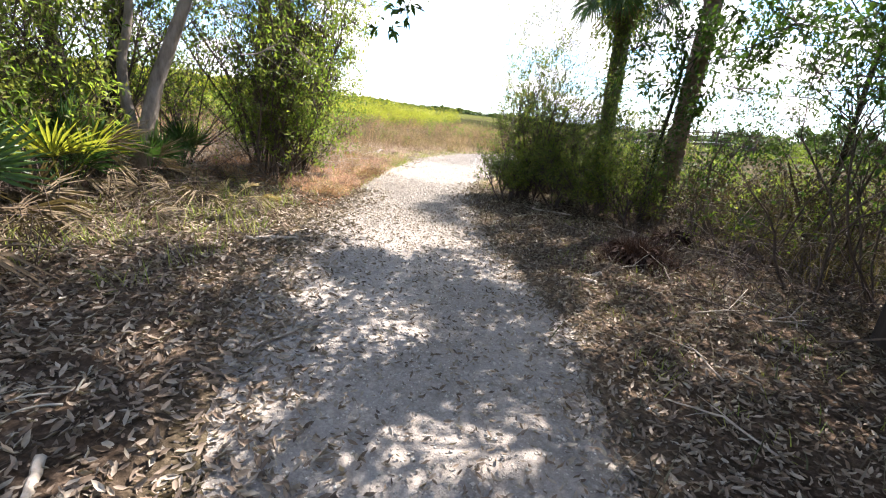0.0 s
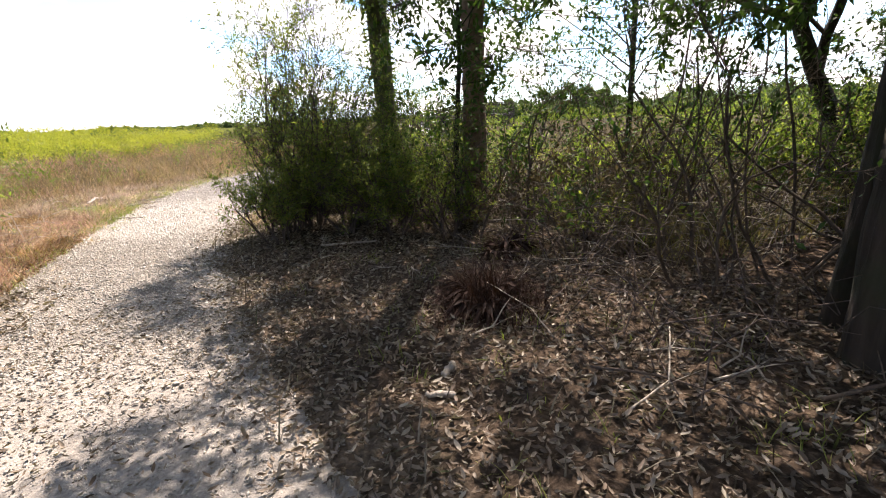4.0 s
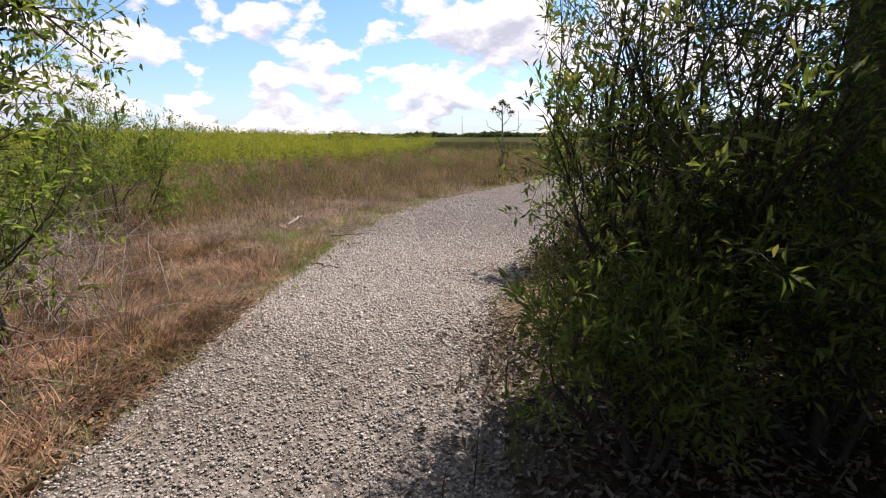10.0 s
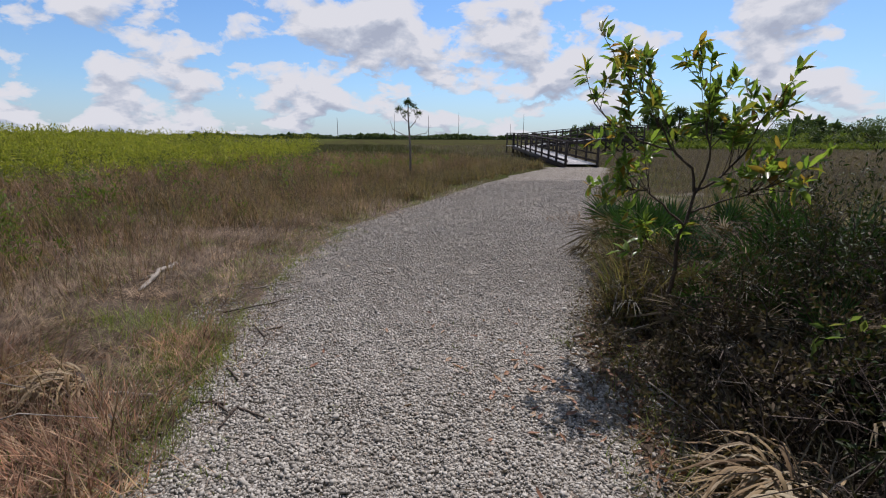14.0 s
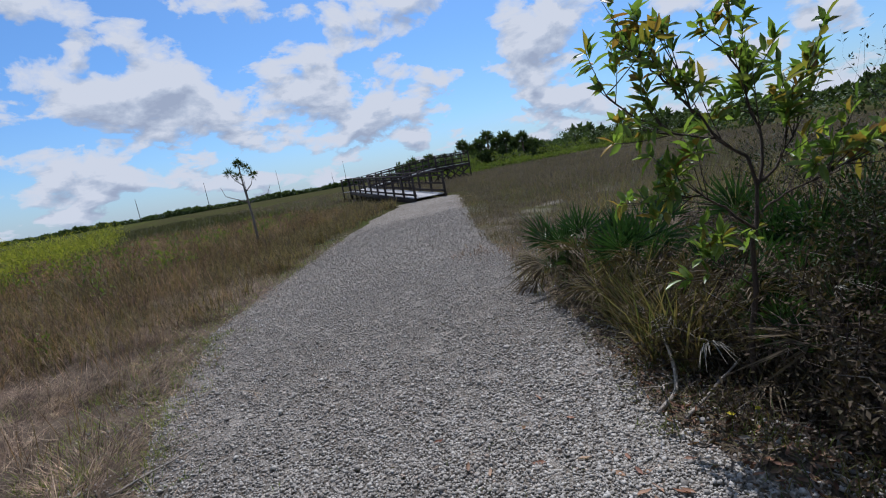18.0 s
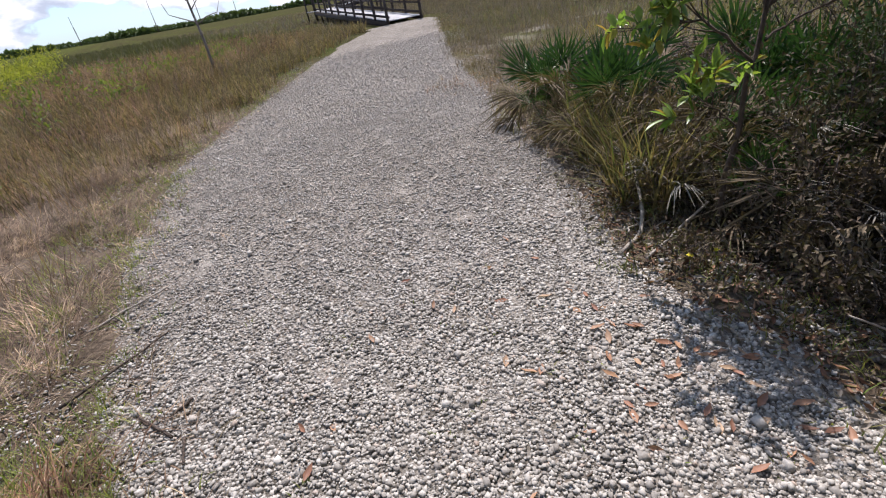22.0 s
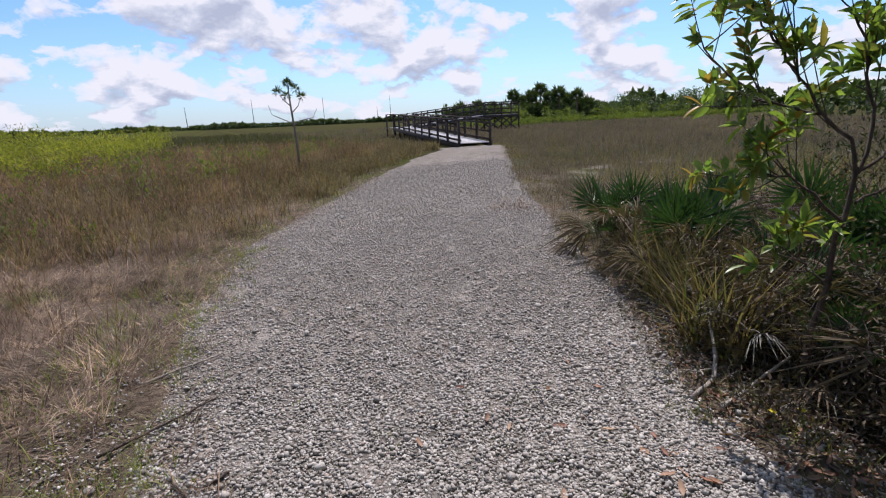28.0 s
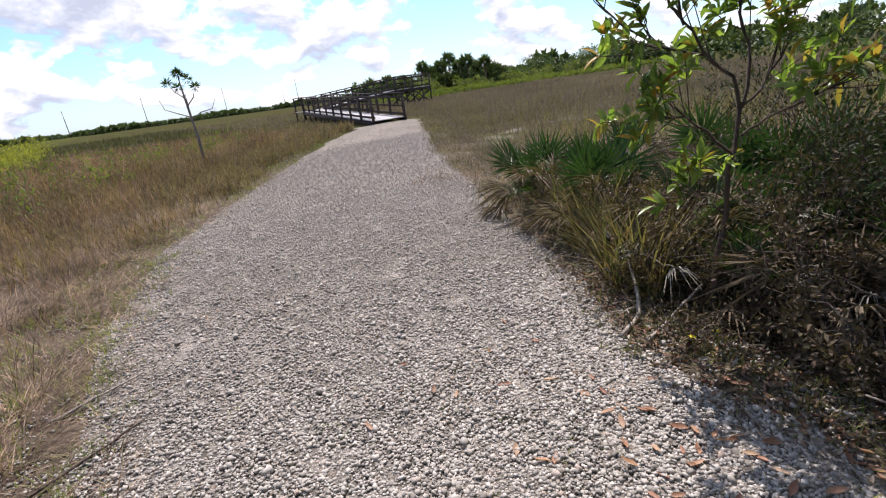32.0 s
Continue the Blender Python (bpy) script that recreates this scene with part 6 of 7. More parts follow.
for px, py in ((BR[3] - 0.85, BR[4] + 0.2), (BR[3] - 0.85, BR[4] + 1.95), (BR2[0] - 0.1, BR[4] + 1.95)):
    timber("post", (px, py, 0.0), (px, py, BR[5] + 1.06), 0.10, 0.10, walkway)
for h, w, t in ((1.08, 0.15, 0.045), (0.90, 0.045, 0.10), (0.50, 0.04, 0.07)):
    timber("rail", (BR[3] - 0.85, BR[4] + 0.1, BR[5] + h), (BR[3] - 0.85, BR[4] + 2.0, BR[5] + h), w, t, walkway)
    timber("rail", (BR[3] - 0.85, BR[4] + 1.97, BR[5] + h), (BR2[0] + 0.1, BR[4] + 1.97, BR[5] + h), w, t, walkway)

# ---- far trees ----
def far_palm(x, y, h, label, size=1.0):
    z = float(ground_z(x, y))
    ob = empty("cabbage_palm", x, y, z, label, "palm tree", "far cabbage palms")
    part("trunk", *tube([(0, 0, -0.2), (0.1, 0, h * 0.5), (0.05, 0, h)], [0.22, 0.19, 0.17], 7), M_BARK_PALM, ob)
    n = 420
    d = rng.normal(0, 1, (n, 3))
    d[:, 2] = d[:, 2] * 0.8 + 0.15
    d /= np.linalg.norm(d, axis=1, keepdims=True)
    P = np.array([0.05, 0, h]) + d * rng.uniform(0.2, 0.9, (n, 1)) * size
    part("crown", *leaf_cloud(P, d, 1.0 * size, 0.16 * size, 0.35), M_FAR_LEAF, ob)
    return ob


def far_bush(name, x, y, w, h, n, leaf, label, category="tree", mat=None, trunk=True, clumps=9):
    z = float(ground_z(x, y))
    ob = empty(name, x, y, z, label, category, "far trees")
    if trunk:
        part("trunk", *tube([(0, 0, -0.2), (0.1, 0, h * 0.35), (0.0, 0.1, h * 0.75)], [0.05 * h, 0.035 * h, 0.015 * h], 7), M_BARK_OAK, ob)
    cc = np.stack([rng.normal(0, 0.30, clumps) * w, rng.normal(0, 0.30, clumps) * w, h * rng.uniform(0.18, 0.88, clumps)], -1)
    cr = rng.uniform(0.14, 0.3, clumps) * min(w, h)
    k = rng.integers(0, clumps, n)
    d = rng.normal(0, 1, (n, 3))
    d /= np.linalg.norm(d, axis=1, keepdims=True)
    P = cc[k] + d * cr[k][:, None] * rng.uniform(0.5, 1.05, (n, 1))
    P[:, 2] = np.maximum(P[:, 2], 0.05)
    part("crown", *leaf_cloud(P, d, leaf, leaf * 0.45, 0.7), mat or M_FAR_LEAF, ob)
    return ob


def bearing(deg, dist):
    """A place by its bearing to the right of north from the standing point, and its distance."""
    a = radians(deg)
    return STATIC[0] + dist * math.sin(a), STATIC[1] + dist * math.cos(a)


for deg, dist, h in FAR_PALMS:
    px, py = bearing(deg, dist)
    far_palm(px, py, h, "cabbage palm at the far edge of the field", rng.uniform(0.85, 1.1))
for deg, dist, w, h in FAR_BUSHES:
    px, py = bearing(deg, dist)
    far_bush("hammock_tree", px, py, w * 1.15, h * 0.64, 1900, 0.55, "dark green tree at the far edge of the field", clumps=16)
for deg, dist, w, h in FAR_LOW:
    px, py = bearing(deg, dist)
    far_bush("marsh_bush", px, py, w, h, 500, 0.4, "low light green bush at the far edge of the field", "bush", M_WEED_GREEN, False)

# far wood along the horizon
def tree_line(a0, a1, dist, h0, h1, step, label, taper):
    pieces = []
    for a in np.arange(a0, a1, step):
        px, py = bearing(a, dist * rng.uniform(0.95, 1.05))
        h = rng.uniform(h0, h1) * (1 + 0.5 * math.sin(a * 0.7) * 0.4)
        n = 150
        d = rng.normal(0, 1, (n, 3))
        d /= np.linalg.norm(d, axis=1, keepdims=True)
        w = dist * radians(step) * 0.9
        P = np.array([px, py, h * 0.55]) + d * [w, w, h * 0.45] * rng.uniform(0.4, 1.0, (n, 1))
        P[:, 2] = np.maximum(P[:, 2], 0.1)
        pieces.append(leaf_cloud(P, d, h * taper, h * taper * 0.7, 0.7))
    ob = part("backdrop", *join(pieces), M_FAR_LEAF)
    return tagged(ob, label, "tree line", kind="structure")


tree_line(-100, 36, 900, 6.0, 8.5, 0.28, "thin dark line of woods on the horizon", 0.45)
tree_line(38, 75, 170, 3.8, 6.4, 0.42, "line of dark oaks and pines beyond the field", 0.24)
tree_line(100, 270, 60, 5, 8, 3.0, "wood that closes the view behind the path", 0.14)
tree_line(60, 100, 60, 2.0, 3.2, 2.0, "low sunlit thicket beyond the field", 0.2)

for deg, dist, h in ((8.5, 700, 34), (4.5, 800, 42), (12.0, 900, 48), (19.5, 900, 46), (18.0, 950, 30), (-2.0, 700, 30)):
    px, py = bearing(deg, dist)
    ob = empty("radio_mast", px, py, 0, "thin far radio mast above the horizon", "mast", "radio masts")
    part("mast", *tube([(0, 0, -1), (0, 0, h)], [0.55, 0.25], 5), M_TWIG_DARK, ob)

# ---- litter, sticks and small things ----
def litter(name, n, sampler, size, mat, label):
    lx, ly = sampler(n)
    P = np.stack([lx, ly, trail_z(lx, ly) + rng.uniform(0.004, 0.03, len(lx))], -1)
    R = rots(rng.uniform(0, 6.3, len(lx)), rng.normal(0, 0.35, len(lx)), rng.normal(0, 0.6, len(lx)))
    L = size * rng.uniform(0.6, 1.3, len(lx))
    tv = np.array([[0, 0, 0.012 * 8], [-0.15, 0.30, 0.16], [-0.13, 0.68, 0.10], [0, 1.0, 0.22], [0.13, 0.68, 0.10], [0.15, 0.30, 0.16], [0, 0.5, -0.04]])
    tf = np.array([[0, 6, 1], [1, 6, 2], [2, 6, 3], [3, 6, 4], [4, 6, 5], [5, 6, 0]])
    V, F = scatter(tv, tf, R, P, L)
    return tagged(part(name, V, F, mat), label, "fallen leaves", kind="stuff")


def wood_right(n):
    y = rng.uniform(8.2, 18.2, n)
    d = rng.random(n) ** 1.2 * 4.6 - 0.15 - 0.4 * rng.random(n) ** 4
    return edge_r(y) + d, y


def wood_left(n):
    y = rng.uniform(8.4, 15.5, n)
    d = rng.random(n) ** 1.1 * 3.4 - 0.35 - 0.5 * rng.random(n) ** 3
    return edge_l(y) - d, y


litter("leaf_litter", 30000, wood_right, 0.058, M_LITTER, "brown and grey fallen leaves under the trees")
litter("leaf_litter", 18000, wood_left, 0.066, M_LITTER, "curled brown fallen leaves beside the path")
wx, wy = wood_right(2600)
grass("dead_blades", wx, wy, rng.uniform(0.10, 0.32, len(wx)), rng.uniform(0.006, 0.012, len(wx)), 1.45, M_FROND_SCRAP, "grey strips of dead palm leaf on the litter", "dead leaves")
litter("leaf_litter", 4200, lambda n: (lambda y: (edge_l(y) + (edge_r(y) - edge_l(y)) * rng.random(n), y))(rng.uniform(7.8, 14.5, n)), 0.045, M_LITTER, "scattered dry leaves on the footpath")
litter("leaf_litter", 9000, lambda n: (lambda y: (edge_r(y) - 0.25 + rng.random(n) ** 0.8 * 2.2, y))(rng.uniform(17.0, 21.6, n)), 0.048, M_LITTER, "brown fallen leaves under the roadside scrub")

ORANGE_V = np.array([[0, 0, 0.0], [-0.17, 0.3, 0.10], [-0.15, 0.65, 0.08], [0, 1, 0.14], [0.15, 0.65, 0.08], [0.17, 0.3, 0.10], [0, 0.35, -0.02], [0, 0.68, 0.0]])
ORANGE_F = [np.array([[0, 6, 1], [3, 2, 7], [3, 7, 4], [0, 5, 6]]), np.array([[1, 6, 7, 2], [6, 5, 4, 7]])]
orange = mesh_data("fallen_bay_leaf", ORANGE_V * 0.07, ORANGE_F, M_LEAF_ORANGE)
for i in range(86):
    fx, fy = rng.normal(1.0, 0.34), rng.normal(19.55, 0.40)
    if i > 66:
        fx, fy = rng.uniform(-0.6, 1.2), rng.uniform(19.4, 21.0)
    ob = new("fallen_leaf", orange)
    s = rng.uniform(0.7, 1.25)
    ob.matrix_world = Matrix.LocRotScale((fx, fy, float(trail_z(np.array([fx]), np.array([fy]))[0]) + 0.012), Euler((rng.normal(0, 0.15), rng.normal(0, 0.3), rng.uniform(0, 6.3))), (s, s, s))
    tagged(ob, "orange-brown fallen bay leaf lying on pale gravel", "leaf", "fallen bay leaves")


def stick(points, r0, r1, label, mat=None, forks=0, name="stick"):
    p = np.array(points, float)
    p[:, 2] += trail_z(p[:, 0], p[:, 1])
    c = p[0].copy()
    t = np.linspace(0, 1, len(p))
    q = np.linspace(0, 1, 9)
    pts = np.stack([np.interp(q, t, p[:, k] - c[k]) for k in range(3)], -1) + rng.normal(0, r0 * 0.25, (9, 3))
    pieces = [tube(pts, np.linspace(r0, r1, 9), 6)]
    for _ in range(forks):
        i = int(rng.integers(2, 8))
        d = pts[i] - pts[i - 1]
        d = d / np.linalg.norm(d) + rng.normal(0, 0.6, 3) * [1, 1, 0.4] + [0, 0, 0.1]
        L = rng.uniform(0.08, 0.25)
        pieces.append(tube([pts[i], pts[i] + d * L * 0.5, pts[i] + d * L + [0, 0, -0.01]], [r1, r1 * 0.7, r1 * 0.4], 4))
    ob = part(name, *join(pieces), mat or M_STICK)
    ob.location = c
    return tagged(ob, label, "stick")


stick([(1.47, 20.28, 0.015), (1.68, 20.32, 0.03), (1.88, 20.45, 0.08), (2.02, 20.62, 0.24)], 0.016, 0.010, "pale curved root beside the grass tufts")
stick([(0.05, 9.82, 0.015), (0.2, 10.08, 0.02), (0.33, 10.33, 0.02)], 0.011, 0.007, "short forked grey stick on the path", forks=3)
stick([(-1.1, 11.83, 0.02), (-0.88, 11.97, 0.025), (-0.66, 12.1, 0.02)], 0.022, 0.016, "short fallen log at the path's edge")
stick([(-0.24, 8.75, 0.02), (-0.14, 8.6, 0.02), (-0.03, 8.4, 0.02)], 0.022, 0.018, "grey stick on brown leaves")
stick([(2.05, 15.9, 0.03), (2.35, 15.88, 0.04), (2.75, 15.8, 0.05)], 0.016, 0.010, "pale fallen branch on leaf litter")
stick([(-2.5, 23.3, 0.03), (-2.5, 22.8, 0.05), (-2.45, 22.4, 0.04), (-2.43, 22.0, 0.06)], 0.030, 0.020, "pale grey dead branch in dry grass", forks=2)
stick([(-1.35, 22.0, 0.02), (-1.1, 22.1, 0.03), (-0.85, 22.2, 0.02)], 0.009, 0.005, "thin dry twig at the path's edge", forks=1)
stick([(-1.45, 21.3, 0.02), (-1.1, 21.5, 0.02), (-0.9, 21.6, 0.02)], 0.008, 0.004, "thin dry twig at the path's edge", M_TWIG)
stick([(4.2, 11.35, 0.03), (4.45, 11.15, 0.2), (5.1, 10.9, 0.5), (5.8, 10.65, 0.62)], 0.011, 0.006, "long fallen branch leaning on litter", M_TWIG, forks=3)
stick([(3.3, 12.1, 0.03), (3.6, 11.8, 0.08), (3.9, 11.3, 0.05)], 0.009, 0.005, "fallen grey branch on litter", M_TWIG, forks=3)
stick([(2.5, 12.15, 0.015), (2.35, 12.2, 0.02)], 0.02, 0.016, "short pale piece of wood on litter")
stick([(2.5, 12.35, 0.015), (2.6, 12.45, 0.02)], 0.025, 0.02, "short pale piece of bark on litter")
def yellow_flower(x, y):
    z = float(trail_z(np.array([x]), np.array([y]))[0])
    ob = empty("wild_flower", x, y, z, "tiny yellow wild flower in the litter by the path", "flower")
    part("stalk", *tube([(0, 0, -0.01), (0.005, 0, 0.05), (0.01, 0.005, 0.10)], [0.0018, 0.0015, 0.0012], 4), M_LEAF_THICKET, ob)
    for k in range(6):
        a = k * 1.047
        V = np.array([[0, 0, 0], [0.5, -0.35, 0.1], [1, 0, 0.16], [0.5, 0.35, 0.1]]) * 0.022 @ np.array([[math.cos(a), math.sin(a), 0], [-math.sin(a), math.cos(a), 0], [0, 0, 1]]) + [0.01, 0.005, 0.10]
        part("petal", V, np.array([[0, 1, 2, 3]]), M_PETAL, ob)


yellow_flower(1.55, 19.92)
yellow_flower(1.68, 19.86)
stick([(1.75, 19.25, 0.03), (2.0, 19.38, 0.09), (2.25, 19.5, 0.16), (2.5, 19.7, 0.2)], 0.012, 0.006, "pale fallen branch with bleached side twigs in the scrub", forks=4)
stick([(1.8, 19.45, 0.04), (2.1, 19.4, 0.10), (2.45, 19.42, 0.12)], 0.010, 0.005, "bleached branch lying across the litter", forks=3)
stick([(2.05, 19.15, 0.03), (2.12, 19.4, 0.12), (2.2, 19.65, 0.28)], 0.009, 0.005, "bleached branch leaning in the scrub", forks=3)
for i in range(46):
    sx, sy = (rng.uniform(1.5, 4.5), rng.uniform(17.9, 20.9)) if i < 26 else (rng.uniform(2.6, 5.5), rng.uniform(9.5, 15.5))
    if sx < edge_r(sy) + 0.2:
        continue
    a, L = rng.uniform(0, 6.3), rng.uniform(0.25, 0.8)
    stick([(sx, sy, 0.02), (sx + L * 0.5 * math.cos(a), sy + L * 0.5 * math.sin(a), 0.07), (sx + L * math.cos(a + 0.3), sy + L * math.sin(a + 0.3), rng.uniform(0.02, 0.22))], 0.007, 0.004, "thin grey fallen twig on leaf litter", forks=2)
for i in range(14):
    sx, sy = rng.uniform(-1.55, -0.85), rng.uniform(19.4, 20.9)
    a, L = rng.uniform(0, 6.3), rng.uniform(0.12, 0.3)
    stick([(sx, sy, 0.015), (sx + L * math.cos(a), sy + L * math.sin(a), 0.02)], 0.008, 0.005, "short dark twig on the gravel's edge", M_TWIG)


def dead_bundle(x, y, count, size, data, label, tilt=(0.05, 0.45), yaw=None, spread=0.9, lift=0.04, category="palm frond"):
    z = float(trail_z(np.array([x]), np.array([y]))[0])
    ob = empty("dead_fronds", x, y, z, label, category)
    for i in range(count):
        a = (i * 2.399 if yaw is None else yaw + rng.normal(0, spread))
        add_frond(random.choice(data), ob, (rng.normal(0, 0.05), rng.normal(0, 0.05), lift + 0.02 * rng.random()), a, rng.uniform(*tilt), rng.normal(0, 0.4), size * rng.uniform(0.8, 1.1))
    return ob


def straw_bundle(x, y, apex, count, length, yaw, fan, label, sag=1.0):
    """A dead palm leaf: long folded blades that spring from its heart and sink to the ground."""
    z = float(trail_z(np.array([x]), np.array([y]))[0])
    ob = empty("dead_palm_leaf", x, y, z, label, "palm frond", "dead palm leaves")
    V, F, n = [], [], 0
    for i in range(count):
        a = yaw + rng.normal(0, fan)
        L = length * rng.uniform(0.55, 1.15)
        d, s = np.array([-math.sin(a), math.cos(a), 0]), np.array([math.cos(a), math.sin(a), 0])
        w = rng.uniform(0.0025, 0.007)
        h0, bow, curl = apex * rng.uniform(0.25, 1.0), rng.uniform(-0.02, 0.12), rng.normal(0, 0.5)
        o = np.array([rng.normal(0, 0.06), rng.normal(0, 0.06), 0])
        for k, t in enumerate(np.linspace(0, 1, 6)):
            p = o + d * L * t * (1 - 0.15 * sag * t) + s * curl * L * t * t + [0, 0, max(h0 * (1 - t ** 1.4 * sag) + bow * math.sin(t * 3.14), 0.012 + 0.004 * k)]
            ww = w * (0.5 + 1.2 * math.sin(0.4 + t * 2.5))
            V += [p - s * ww, p + [0, 0, 0.35 * ww], p + s * ww]
            if k:
                F += [[n - 3, n - 2, n + 1, n], [n - 2, n - 1, n + 2, n + 1]]
            n += 3
    part("leaf_blade", np.array(V), np.array(F), M_STRAW_BLADE, ob)
    part("heart", *tube([(0, 0, -0.01), (0.01, 0, apex * 0.6), (0.0, 0.02, apex)], [0.07, 0.06, 0.02], 7), M_TWIG, ob)
    return ob


straw_bundle(1.46, 18.08, 0.13, 260, 0.40, 1.9, 0.8, "drooping heap of straw-coloured dead palm leaf at the path's edge")
straw_bundle(1.58, 18.48, 0.16, 120, 0.40, 1.3, 0.8, "smaller brown dead palm leaf beside a larger heap")
straw_bundle(-1.95, 19.97, 0.15, 130, 0.42, 1.7, 0.6, "pale dead palm leaf lying in rusty grass", 0.7)
stick([(-1.89, 19.95, 0.03), (-1.67, 19.9, 0.03), (-1.47, 19.87, 0.02)], 0.013, 0.009, "pale stalk of a dead palm leaf")
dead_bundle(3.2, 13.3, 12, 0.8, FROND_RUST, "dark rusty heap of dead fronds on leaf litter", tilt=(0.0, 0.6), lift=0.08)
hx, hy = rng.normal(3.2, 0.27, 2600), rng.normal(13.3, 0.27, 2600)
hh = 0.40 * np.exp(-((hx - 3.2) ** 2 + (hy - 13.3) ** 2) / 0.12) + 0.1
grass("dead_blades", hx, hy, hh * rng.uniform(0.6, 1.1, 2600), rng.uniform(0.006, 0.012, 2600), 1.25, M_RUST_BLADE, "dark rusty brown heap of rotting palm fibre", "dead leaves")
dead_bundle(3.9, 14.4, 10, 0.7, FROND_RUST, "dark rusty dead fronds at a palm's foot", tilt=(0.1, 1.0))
dead_bundle(-0.55, 9.1, 4, 0.8, FROND_GREY, "grey dead palm fronds on brown leaves", yaw=1.4, tilt=(0.0, 0.2))
dead_bundle(2.0, 15.3, 3, 0.8, FROND_GREY, "grey dead palm frond on leaf litter", tilt=(0.0, 0.3))
dead_bundle(2.02, 15.72, 1, 0.5, FROND_GREY, "small bleached palm leaf standing in litter", tilt=(1.0, 1.2))
dead_bundle(0.91, 16.36, 1, 0.42, FROND_GREY, "small bleached palm leaf on gravel", tilt=(0.8, 1.0))
dead_bundle(2.35, 19.75, 2, 0.75, FROND_GREY, "bleached palm leaf hanging in the scrub", tilt=(0.3, 0.6), lift=0.2)
dead_bundle(1.95, 20.35, 2, 0.75, FROND_GREY, "bleached palm leaf by the grass tufts", tilt=(0.3, 0.6), lift=0.25)
for bx, by in ((2.25, 19.4), (2.6, 19.5), (2.95, 19.75), (2.5, 20.6), (2.15, 20.75), (3.2, 20.3)):
    dead_bundle(bx, by, 2, 0.7, FROND_GREY, "bleached drooping palm leaves in the scrub", tilt=(0.2, 0.9), lift=0.25)
dead_bundle(2.7, 19.95, 3, 0.8, FROND_GREY, "bleached drooping palm leaves in the scrub", tilt=(0.3, 0.8), lift=0.35)
dead_bundle(-2.15, 13.6, 4, 0.8, FROND_STRAW, "straw-coloured dead palmetto fronds in the sun", tilt=(0.0, 0.4))
dead_bundle(-2.6, 12.5, 4, 0.8, FROND_GREY, "bleached dead palmetto fronds at the thicket's foot", tilt=(0.2, 0.9))
for bx, by, n in ((2.2, 19.55, 5), (2.5, 19.25, 6), (2.9, 18.9, 6), (2.3, 18.75, 4), (2.7, 20.2, 6), (3.3, 20.9, 6), (2.5, 21.3, 5), (3.6, 19.6, 6)):
    dead_bundle(bx, by, n, 0.7, FROND_DEAD, "brown drooping dead palmetto fronds in the scrub", tilt=(0.1, 1.1), lift=0.15)
for bx, by, n in ((-2.35, 11.7, 5), (-2.2, 12.4, 5), (-2.75, 13.2, 6), (-1.95, 12.95, 4), (-2.9, 10.9, 6), (-2.5, 10.6, 5)):
    dead_bundle(bx, by, n, 0.85, FROND_DEAD, "pale brown dead palmetto fronds under green ones", tilt=(0.0, 0.8), lift=0.1)
for bx, by, n in ((2.65, 20.75, 5), (3.1, 20.35, 6), (2.95, 21.25, 5), (3.45, 21.1, 6), (3.5, 20.2, 6), (3.9, 20.6, 6), (2.9, 22.2, 5), (3.3, 22.3, 5), (3.9, 21.7, 6), (4.3, 20.5, 6), (2.45, 20.3, 4)):
    dead_bundle(bx, by, n, 0.75, FROND_DEAD, "brown drooping dead palmetto fronds in the scrub", tilt=(0.2, 1.2), lift=0.3)
dead_bundle(3.2, 19.0, 6, 0.8, FROND_DEAD, "brown dead palmetto fronds in the scrub", tilt=(0.1, 0.8))
dead_bundle(2.9, 21.8, 6, 0.8, FROND_DEAD, "brown dead palmetto fronds under green ones", tilt=(0.1, 0.8))

sx, sy = tufted(34, lambda n: (lambda q: (edge_l(q) + rng.uniform(0.1, 2.2, n), q))(rng.uniform(18.9, 21.5, n)), 9, 0.025)
grass("green_grass", sx, sy, rng.uniform(0.02, 0.06, len(sx)), rng.uniform(0.004, 0.007, len(sx)), 0.9, M_GRASS_GREEN, "tiny green sprouts between the stones")
litter("leaf_litter", 260, lambda n: (lambda q: (edge_l(q) + (edge_r(q) - edge_l(q)) * rng.random(n) ** 0.6, q))(rng.uniform(17.5, 24.0, n)), 0.035, M_LITTER, "stray dry leaves on the gravel")
sx, sy = tufted(60, lambda n: (lambda q: (edge_r(q) + rng.uniform(-0.25, 0.35, n), q))(rng.uniform(18.4, 20.6, n)), 10, 0.04)
grass("green_grass", sx, sy, rng.uniform(0.03, 0.10, len(sx)), rng.uniform(0.004, 0.008, len(sx)), 0.9, M_GRASS_GREEN, "low green weeds where gravel meets the scrub")

litter("leaf_litter", 2600, lambda n: (lambda q: (edge_l(q) - np.abs(rng.normal(0, 0.45, n)) + 0.12, q))(rng.uniform(13.6, 18.4, n)), 0.05, M_LITTER_RED, "rusty fallen leaves along the dry grass edge")
litter("leaf_litter", 900, lambda n: (lambda q: (edge_r(q) + np.abs(rng.normal(0, 0.5, n)) - 0.1, q))(rng.uniform(18.6, 21.0, n)), 0.05, M_LITTER_RED, "rusty fallen leaves under the scrub")
stick([(1.5, 20.14, 0.03), (1.8, 20.15, 0.08), (2.1, 20.16, 0.15)], 0.010, 0.007, "pale thin stick leaning into the scrub")
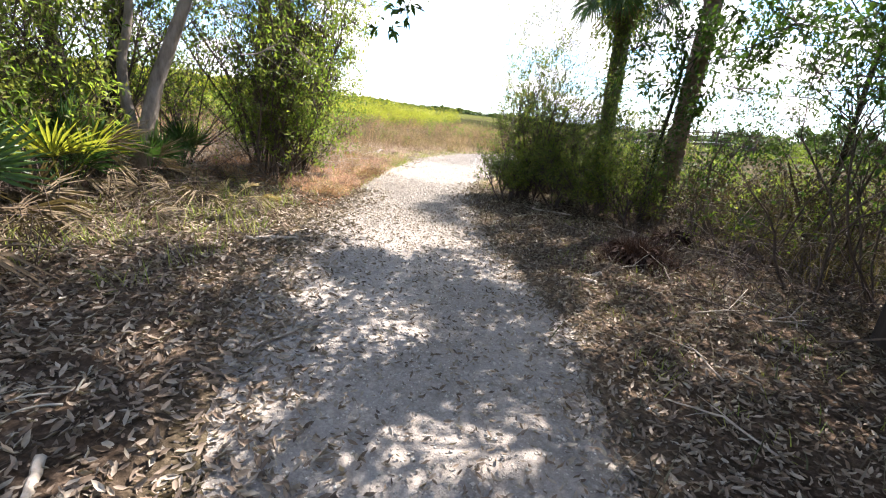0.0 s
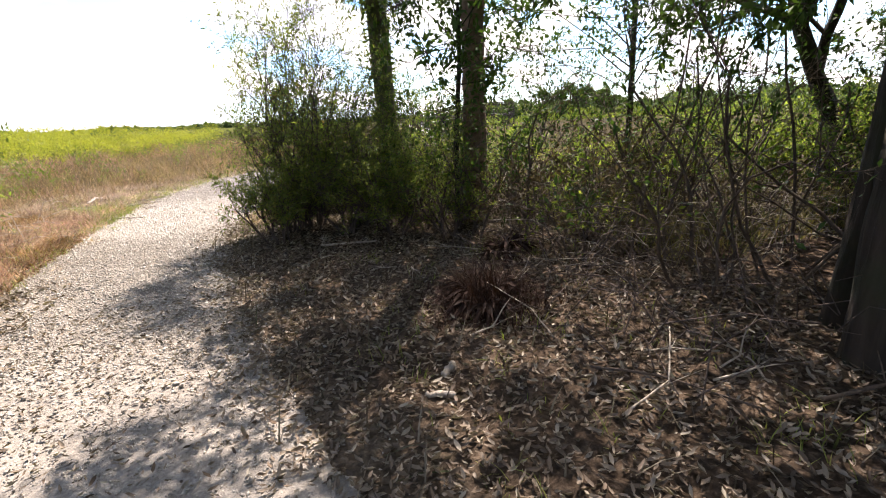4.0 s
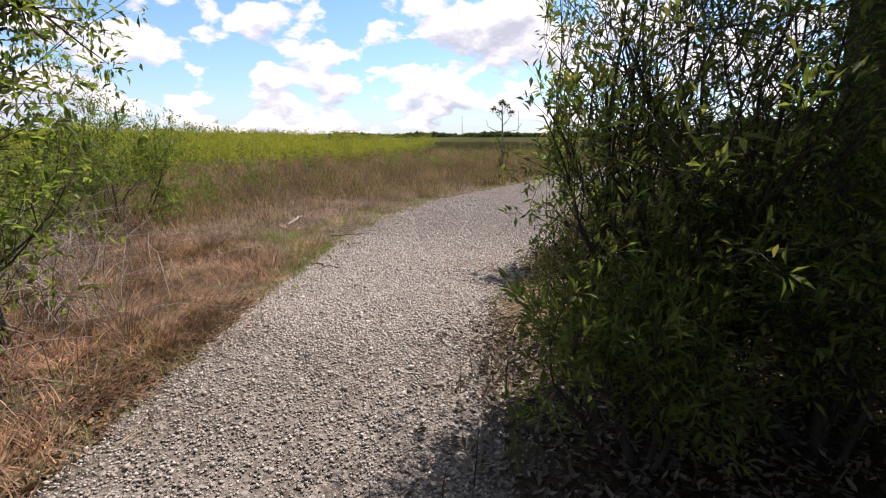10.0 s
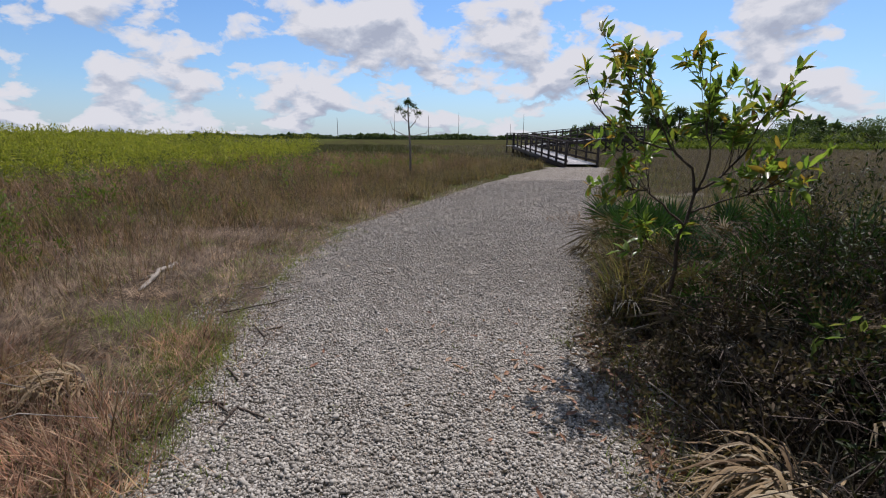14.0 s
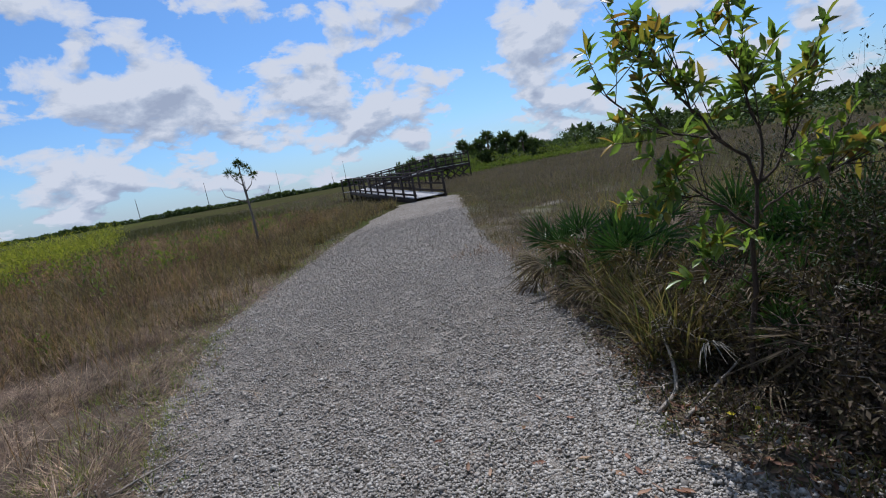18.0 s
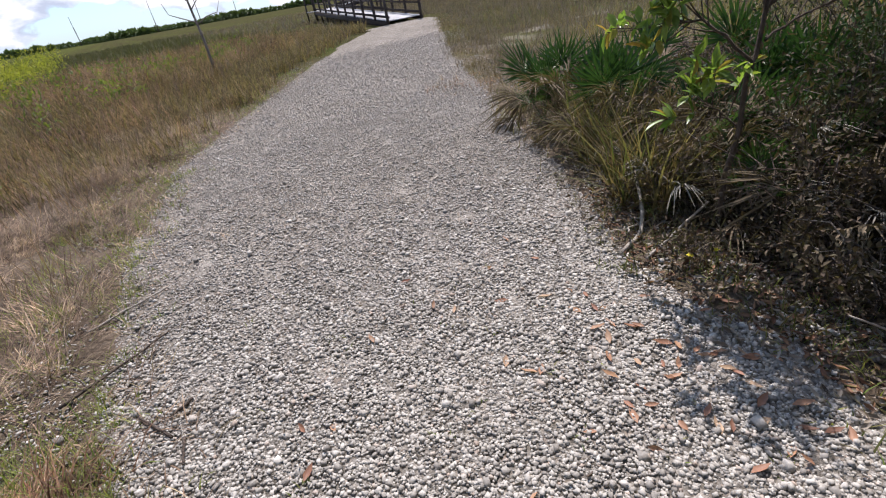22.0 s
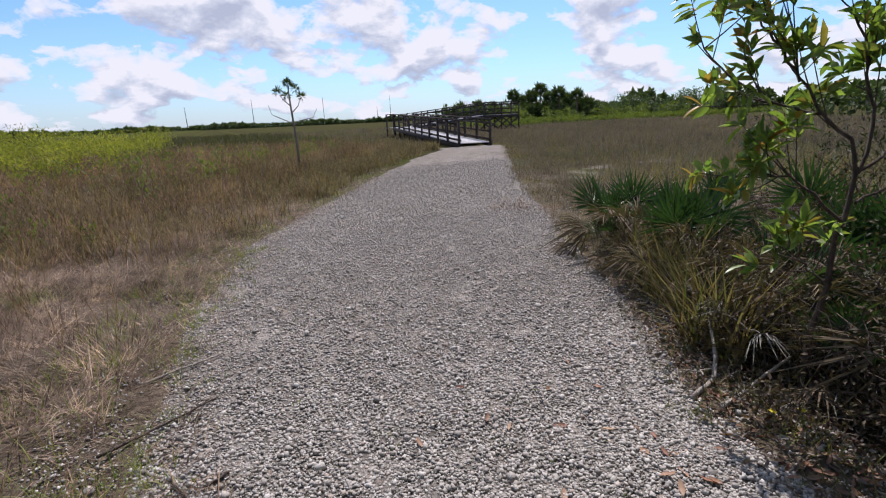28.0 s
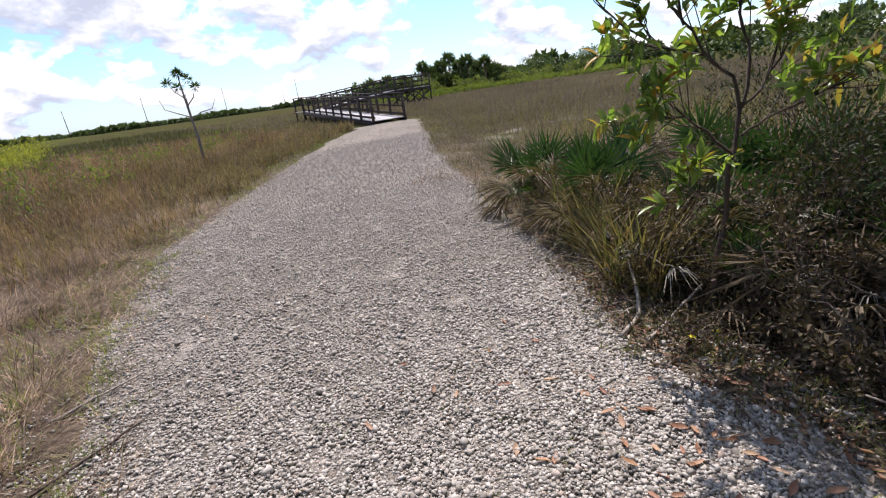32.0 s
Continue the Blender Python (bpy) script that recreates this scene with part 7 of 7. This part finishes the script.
# leaning limbs over the left thicket and the spray that hangs over the path
def leaning_tree(x, y, limbs_at, label, mat):
    z = float(trail_z(np.array([x]), np.array([y]))[0])
    ob = empty("leaning_tree", x, y, z, label, "tree")
    limbs, twigs = [], []
    for pts, r0, r1 in limbs_at:
        p = np.array(pts, float)
        t, q = np.linspace(0, 1, len(p)), np.linspace(0, 1, 10)
        pts = np.stack([np.interp(q, t, p[:, k]) for k in range(3)], -1) + rng.normal(0, 0.012, (10, 3))
        limbs.append((pts, np.linspace(r0, r1, 10)))
        for i in (5, 6, 7, 8, 9, 9):
            d = pts[i] - pts[i - 1]
            d = d / np.linalg.norm(d) + rng.normal(0, 0.5, 3)
            grow(pts[i], d / np.linalg.norm(d), 0.7, 0.012, 1, BUSHY, limbs, twigs)
    limbs, twigs = pruned(limbs, twigs, (x, y, z))
    for p, r in limbs:
        if r[0] > 0.03:
            part("trunk", *tube(p, r, 9), mat, ob)
    tagged(part("twig_tangle", *join([tube(p, r, 3, caps=False) for p, r in limbs if r[0] <= 0.03]), mat, ob), "thin grey twigs", kind="stuff")
    part("crown", *leaves_on(twigs, 5, 0.085, 0.034, 0.8), M_LEAF_THICKET, ob)


leaning_tree(-3.3, 13.1, [([(0, 0, -0.1), (0.15, 0.1, 0.9), (0.9, 0.5, 1.7), (1.8, 1.0, 2.6), (2.6, 1.4, 3.2)], 0.09, 0.03),
                          ([(0.05, 0, 0.3), (0.1, 0.3, 1.4), (0.4, 0.6, 2.6), (0.5, 0.8, 3.6)], 0.11, 0.05),
                          ([(0, 0.05, 0.4), (-0.3, 0.2, 1.5), (-0.2, 0.4, 2.8)], 0.08, 0.04)], "leaning grey-barked tree over the palmettos", M_BARK_GREY)


def hanging_spray():
    ob = empty("overhanging_branch", 3.7, 11.9, 3.65, "leafy oak branch hanging over the path", "branch")
    limbs, twigs = [], []
    main = np.array([(0.0, 0.0, 0.0), (-0.9, -0.1, -0.2), (-1.8, -0.25, -0.5), (-2.5, -0.3, -0.8), (-3.1, -0.35, -1.15)])
    t, q = np.linspace(0, 1, 5), np.linspace(0, 1, 14)
    pts = np.stack([np.interp(q, t, main[:, k]) for k in range(3)], -1)
    limbs.append((pts, np.linspace(0.03, 0.008, 14)))
    for i in range(5, 14):
        for _ in range(2):
            d = np.array([-0.5, 0.0, 0.15]) + rng.normal(0, 0.45, 3)
            grow(pts[i], d / np.linalg.norm(d), 0.32, 0.008, 1, [(0,) * 5, (3, 0.7, 0.6, 0.2, -0.05), (3, 0.8, 0.6, 0.2, -0.04), (0, 0, 0, 0.25, -0.04)], limbs, twigs)
    part("branch", *join([tube(p, r, 5 if r[0] > 0.01 else 3, caps=False) for p, r in limbs]), M_TWIG_DARK, ob)
    part("crown", *leaves_on(twigs, 6, 0.10, 0.04, 0.8), M_LEAF_OAK, ob)


hanging_spray()
